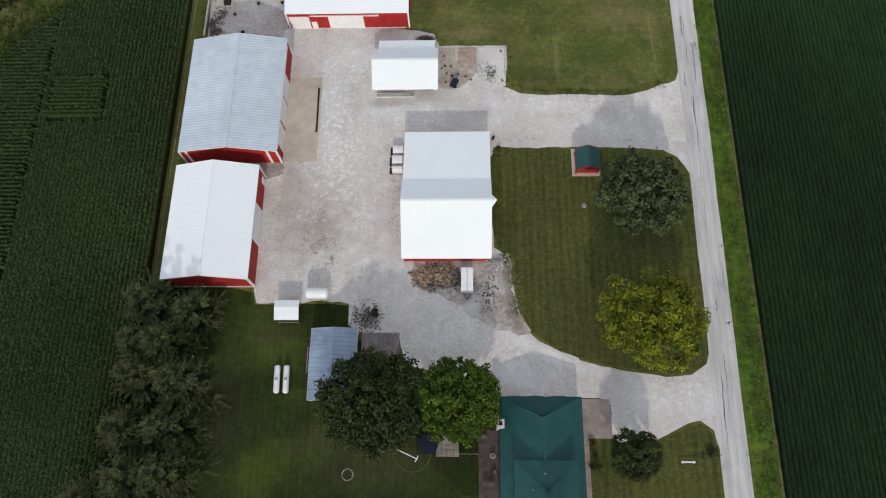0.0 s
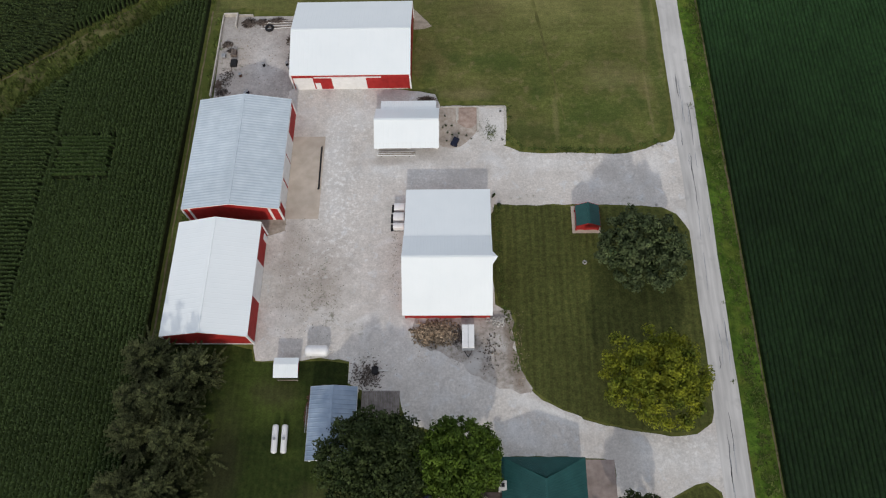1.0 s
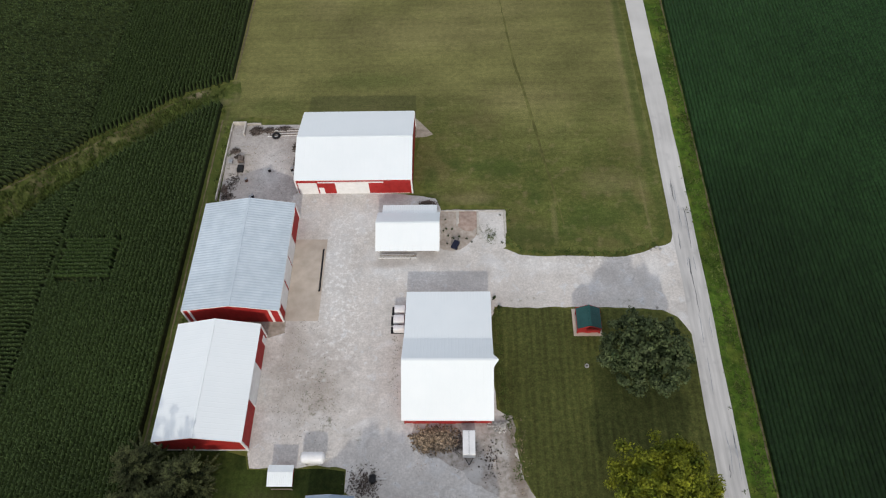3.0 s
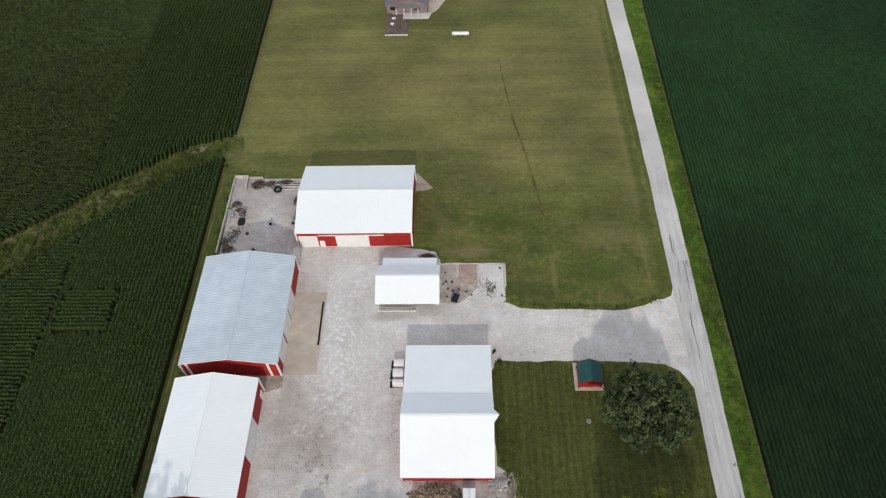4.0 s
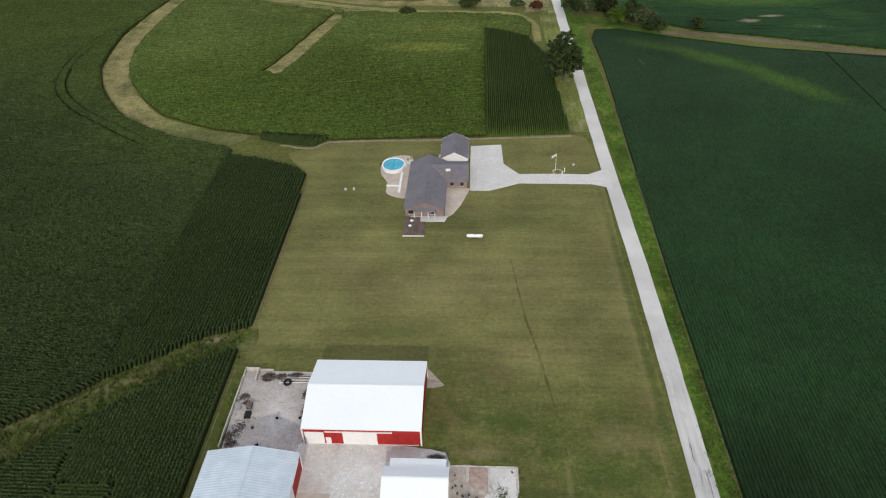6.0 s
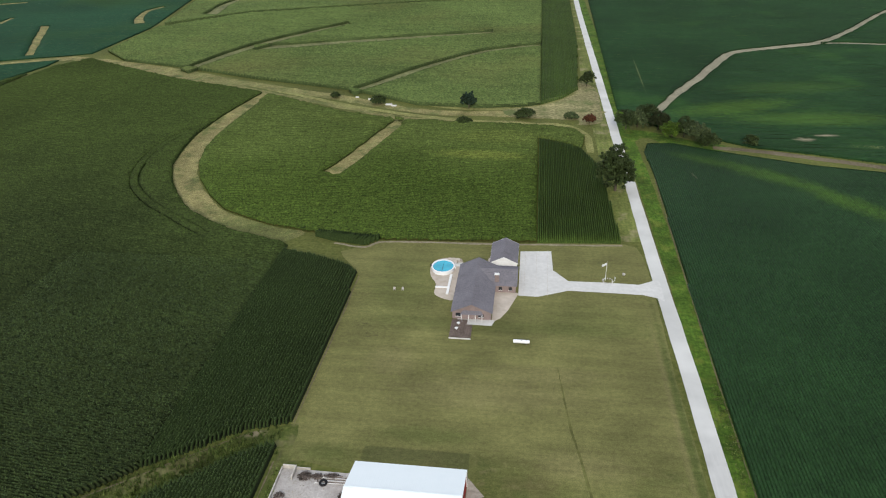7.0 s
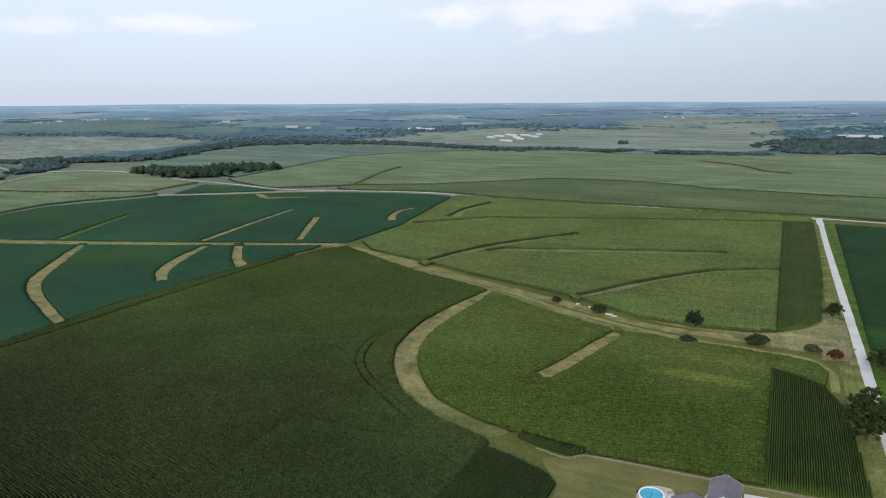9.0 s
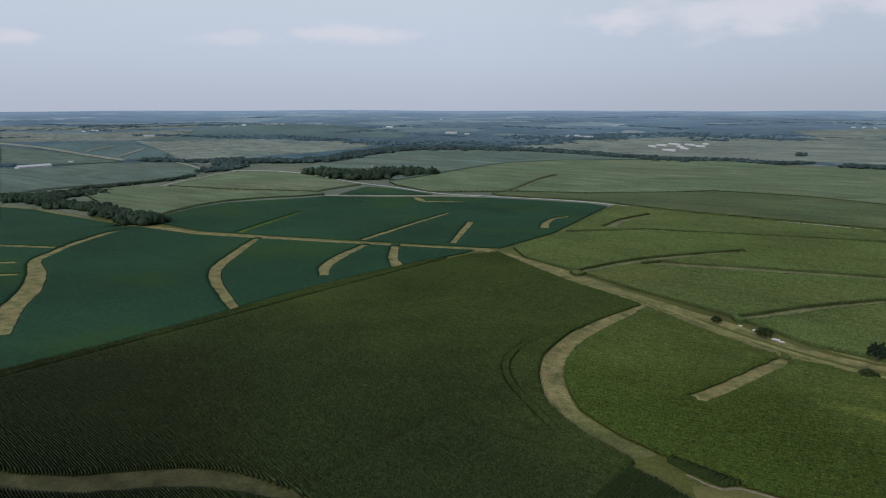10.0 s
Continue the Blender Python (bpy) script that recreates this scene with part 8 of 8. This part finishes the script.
for x, y, s in ((38.6, 75.9, 0.45), (39.3, 75.6, 0.28), (37.4, 75.5, 0.25), (36.6, 62.5, 0.3)):
    t = thing("boulder", (x, y, 0), "pale boulder at the driveway mouth", "boulder")
    bm = bmesh.new()
    bmesh.ops.create_icosphere(bm, subdivisions=2, radius=s)
    for v in bm.verts:
        v.co *= rng.uniform(0.85, 1.12)
        v.co.z = v.co.z * 0.7 + s * 0.5
    part("stone", bm, M["stone"], t)

# brick house garden
pool = thing("swimming_pool", (-28.0, 202.6, 0.07), "round above-ground pool with clear blue water", "pool")
bm = bmesh.new()
n = 36
rows = [[bm.verts.new((r * math.cos(2 * math.pi * i / n), r * math.sin(2 * math.pi * i / n) * 1.12, z)) for i in range(n)] for r, z in ((3.75, 0), (3.75, 1.25), (3.95, 1.27), (3.95, 1.33), (3.5, 1.33), (3.5, 0.9))]
for a, b in zip(rows, rows[1:]):
    for i in range(n):
        bm.faces.new((a[i], a[(i + 1) % n], b[(i + 1) % n], b[i]))
part("wall", bm, M["white_tank"], pool)
bm = bmesh.new()
bm.faces.new([bm.verts.new((3.55 * math.cos(2 * math.pi * i / n), 3.55 * 1.12 * math.sin(2 * math.pi * i / n), 1.12)) for i in range(n)])
part("water", bm, M["water"], pool)
part("floor_seam", boxed(-0.05, 0.05, -3.2, 3.2, 1.124, 1.13), M["navy"], pool)
lad = part("ladder", boxed(3.6, 4.3, -0.35, 0.35, 0.9, 1.0), M["white"], pool)
for y in (-0.32, 0.32):
    part("ladder_rail", tubed((4.2, y, 0), (3.7, y, 2.0), 0.04, sides=6), M["white"], lad)
part("filter", boxed(-4.6, -4.1, 1.2, 1.9, 0, 0.8, 0.05), M["black"], pool)
for xs in ((-25.2, -24.4, 186.8, 199.0), (-29.2, -25.2, 190.6, 191.2)):
    t = thing("pool_deck_rail", (xs[0], xs[2], 0.07), "white low rail round the pool terrace", "rail", "pool rails")
    part("panel", boxed(0, xs[1] - xs[0], 0, xs[3] - xs[2], 0, 0.35, 0.02), M["white"], t)
tagged(mesh_ob("pool_path", prism([(-24.6, 205), (-17, 204.6), (-16.5, 206.2), (-20, 207.6), (-24.6, 207.4)], -0.05, 0.085), M["concrete"]), "white concrete path behind the house", "path", kind="structure")
tagged(mesh_ob("garage_path", prism([(-16.5, 205.2), (-12.3, 206.5), (-12.2, 212), (-13.2, 211.5), (-13.6, 208)], -0.05, 0.075), M["tan_concrete"]), "tan path beside the garage", "path", kind="structure")
for x, y in ((-23.6, 206.8), (-22.6, 208.2)):
    t = thing("pool_chair", (x, y, 0.09), "pale chair by the pool", "chair")
    part("seat", boxed(-0.3, 0.3, -0.3, 0.3, 0.4, 0.46), M["wood"], t)
    part("backrest", boxed(-0.3, 0.3, 0.26, 0.32, 0.46, 1.0), M["wood"], t)
    for u in (-0.26, 0.22):
        part("leg", boxed(u, u + 0.05, -0.28, 0.3, 0, 0.4), M["wood"], t)
for x, y in ((-19.4, 170.2), (-19.7, 167.6)):
    t = thing("deck_table", (x, y, 0.34), "small white round table on the deck", "table")
    part("top", tubed((0, 0, 0.68), (0, 0, 0.72), 0.55, sides=18), M["white"], t)
    part("pedestal", tubed((0, 0, 0), (0, 0, 0.68), 0.06, sides=8), M["white"], t)
for x, y in ((-42.1, 188.1), (-39.4, 188.3)):
    t = thing("lawn_chair", (x, y, 0), "small weathered pale chair on the lawn", "chair")
    part("seat", boxed(-0.35, 0.35, -0.35, 0.35, 0.38, 0.44), M["weathered"], t)
    part("backrest", boxed(-0.35, 0.35, 0.3, 0.36, 0.44, 0.95), M["weathered"], t)
    for u in (-0.32, 0.26):
        part("leg", boxed(u, u + 0.06, -0.33, 0.35, 0, 0.38), M["weathered"], t)
fl = thing("flagpole", (25.6, 200.2, 0), "white flagpole with a limp white flag", "flagpole")
part("pole", tubed((0, 0, 0), (0, 0, 7.0), 0.07, 0.04, 8), M["white"], fl)
bm = bmesh.new()
fv = [[bm.verts.new((-0.05 - 0.24 * i, 0.12 * math.sin(i * 1.3), 6.7 - 0.13 * i - (0.9 * j))) for j in range(2)] for i in range(7)]
for i in range(6):
    bm.faces.new((fv[i][0], fv[i + 1][0], fv[i + 1][1], fv[i][1]))
bmesh.ops.solidify(bm, geom=bm.faces, thickness=0.03)
part("flag", bm, M["white"], fl)
ring("stone_ring", (26.4, 199.8, 0), "pale stones round the flagpole", "stones", 1.6, 0.5, 0.3, "stone", 12)
mb = thing("yard_post", (28.6, 200.0, 0), "pale post beside the drive", "post")
part("post", boxed(-0.07, 0.07, -0.07, 0.07, 0, 1.4), M["white"], mb)
part("box", boxed(-0.14, 0.14, -0.28, 0.28, 1.15, 1.45, 0.03), M["white"], mb)
gs = thing("garden_statue", (31.9, 204.2, 0), "pale stone garden ornament on the lawn", "ornament")
part("block", boxed(-0.45, 0.45, -0.35, 0.35, 0, 0.7, 0.12), M["stone"], gs)
for i, (x, y, s) in enumerate(((-95, 394, 1.6), (-90.5, 390.5, 1.2), (-82.4, 384.4, 1.9), (-79, 382.2, 1.4), (-104, 397.5, 1.0))):
    t = thing("culvert_block", (x, y, 0), "broken white concrete block in the ditch", "block")
    part("slab", boxed(-s, s, -s * 0.45, s * 0.45, 0.0, 0.7, 0.1), M["concrete"], t)

# tar seams and cracks of the road
rng = random.Random(21)
for i in range(26):
    y = rng.uniform(2, 92)
    x = rng.choice((43.1, 44.4, 45.6, 44.0)) + rng.uniform(-0.25, 0.25)
    l = rng.uniform(2, 11)
    pts = [(x + 0.03 * k + rng.uniform(-0.14, 0.14), y + l * k / 5) for k in range(6)]
    tagged(mesh_ob("tar_seam", strip_prism(ribbon(pts, [0.04, 0.16, 0.1, 0.18, 0.04], 0.7, 0.02, seed=i), 0.03, 0.049), M["tar"] if i % 3 == 0 else M["grey_metal"]), "dark sealed crack in the road", "crack", kind="structure")

# weeds and litter over the gravel
def litter(name, spots, size, mat, label, seed, per=5):
    rng = np.random.default_rng(seed)
    c = np.array(spots, float)
    c = np.c_[c, np.full(len(c), 0.05)]
    v, f = leaves(rng, c, rng.uniform(0.5, 1.3, len(c)) * size, per, size * 0.35, 1.2)
    v[:, 2] = np.clip(v[:, 2], 0.025, 0.3)
    ob = arrays(name, v, f, M[mat])
    return tagged(ob, label, name, kind="stuff")


g = np.random.default_rng(5)
litter("weeds", np.r_[np.c_[g.normal(-31, 2.6, 180), g.uniform(36, 60, 180)], np.c_[g.normal(-27.2, 2.4, 190), g.normal(45.5, 4, 190)], np.c_[g.uniform(-2, 9, 90), g.normal(33.5, 2.6, 90)], np.c_[g.normal(-13, 0.5, 70), g.uniform(42, 60, 70)],
       np.c_[g.normal(-17, 2.0, 60), g.normal(30.5, 2.0, 60)], np.c_[g.uniform(-52, -38, 60), g.uniform(89, 109, 60)], np.c_[g.normal(4.4, 1.0, 110), g.normal(80.2, 1.5, 110)]], 0.15, "leaf_dark", "sparse dark weeds in the gravel", 3, 5)
litter("litter", np.r_[np.c_[g.uniform(-9, 9.5, 160), g.normal(34.6, 2.0, 160)], np.c_[g.normal(9.4, 0.7, 90), g.uniform(27, 41, 90)], np.c_[g.uniform(-51, -38, 120), g.uniform(90, 109, 120)]], 0.22, "firewood", "wood chips and stones strewn over the gravel", 4, 4)

# timbers round the garden beds
for x0, x1, y0, y1 in ((-4.9, 8.5, 85.42, 85.62), (8.38, 8.6, 79.8, 85.36), (-1.45, -1.2, 82.2, 85.36), (2.5, 2.75, 80.6, 85.36)):
    timber = thing("garden_timber", ((x0 + x1) / 2, (y0 + y1) / 2, 0.04), "weathered tan timber edging a garden bed", "timber", "timbers round the garden")
    part("beam", boxed((x0 - x1) / 2, (x1 - x0) / 2, (y0 - y1) / 2, (y1 - y0) / 2, 0, 0.16, 0.02), M["weathered"], timber)

# ---- the distance ----
def far_house(place, w, d, h, turn, mats=("far_white", "far_white"), label="small white far-off farm building", name="far_barn"):
    x, y = place
    r = math.hypot(x, y)
    k = 1.0 if r < 1500 else r / (1500 + 24000 * ((r - 1500) / 3200) ** 2.2 + r - 1500)
    w, d, h = w * k, d * k, h * k
    t = thing(name, (x, y, float(land(x, y)) - 0.5), label, "barn", "", turn)
    part("wall", boxed(-w / 2, w / 2, -d / 2, d / 2, 0, h), M[mats[0]], t)
    r = h + d * 0.22
    part("roof", slope((-w / 2 - 0.4, -d / 2 - 0.4, h - 0.1), (w / 2 + 0.4, -d / 2 - 0.4, h - 0.1), (w / 2 + 0.4, 0, r), (-w / 2 - 0.4, 0, r), 3.0), M[mats[1]], t)
    part("roof", slope((w / 2 + 0.4, d / 2 + 0.4, h - 0.1), (-w / 2 - 0.4, d / 2 + 0.4, h - 0.1), (-w / 2 - 0.4, 0, r), (w / 2 + 0.4, 0, r), 3.0), M[mats[1]], t)
    return t


far_house((-1528, 592), 68, 14, 5, 97, label="long white livestock barn far off in the fields")
far_house((-1576, 687), 9, 6, 4, 40)
for i, (x, y, w) in enumerate(((-742, 1833, 40), (-730, 1868, 50), (-713, 1905, 44), (-675, 1858, 36), (-670, 1915, 50), (-634, 1892, 40), (-638, 1946, 30), (-673, 1774, 56), (-653, 1828, 34), (-698, 1900, 30))):
    far_house((x, y), w * 0.8, 10, 4.5, -22 + 5 * (i % 3), label="white shed of a far farm complex", name="complex_shed")
for i, (x, y) in enumerate(((-2221, 1017), (-2220, 1049), (-1986, 1097), (-2106, 1444), (-2106, 1478), (-2103, 1515), (-2093, 1600), (-2071, 1620), (-2048, 1641), (-2052, 1722), (-1691, 1822), (-1395, 1790), (-1332, 1790), (-1042, 1912), (-1018, 1928), (-988, 1929), (-383, 2545), (-355, 2562), (-326, 2557), (-2518, 1810), (-1867, 2325), (-1780, 2708), (-995, 2942), (-1951, 1729), (-1910, 1732))):
    far_house((x, y), 24 + 10 * (i % 4), 10, 6 + i % 3, 15 + 31 * (i % 5))
for i, (x, y) in enumerate(((126, 2025), (154, 2029), (195, 2023), (204, 2859), (266, 2448))):
    far_house((x, y), 40 + 12 * (i % 2), 10, 7, 25, label="pale far-off farm building at the wood's edge")
for x, y, h in ((-949, 877, 9), (-932, 933, 11), (-940, 963, 12)):
    t = thing("grain_bin", (x, y, 0), "pale grain bin among the grove", "silo")
    part("cylinder", tubed((0, 0, 0), (0, 0, h), 2.2, sides=18), M["grey_metal"], t)
    part("roof", tubed((0, 0, h), (0, 0, h + 1.2), 2.3, 0.3, 18), M["grey_metal"], t)

g = np.random.default_rng(77)


def scatter(count, r0, r1, a0, a1, seed):
    """Clusters of far trees between two distances and two bearings (degrees west of north)."""
    rng = np.random.default_rng(seed)
    out = []
    while len(out) < count:
        r, a = rng.uniform(r0, r1), radians(rng.uniform(a0, a1))
        n, length, turn = rng.integers(20, 90), rng.uniform(120, 520), rng.normal(0, 0.35)
        cx, cy = -r * math.sin(a), r * math.cos(a)
        tx, ty = math.cos(turn - 0.0 + a), math.sin(turn + a)
        u = rng.uniform(-0.5, 0.5, n) * length
        out.extend(np.c_[cx + tx * u + rng.normal(0, 14, n), cy + ty * u + rng.normal(0, 14, n)])
    return np.array(out)[:count]


wood("far_wood", scatter(1500, 2150, 2800, -20, 82, 5), "far_woods_haze", "blue-green woods and hedges in the distance", 21, (1.0, 2.0), (7, 14), 1)
wood("far_wood", scatter(1200, 2650, 3300, -20, 82, 6), "far_woods_haze", "hazy blue woods towards the horizon", 22, (0.6, 1.1), (8, 16), 1)
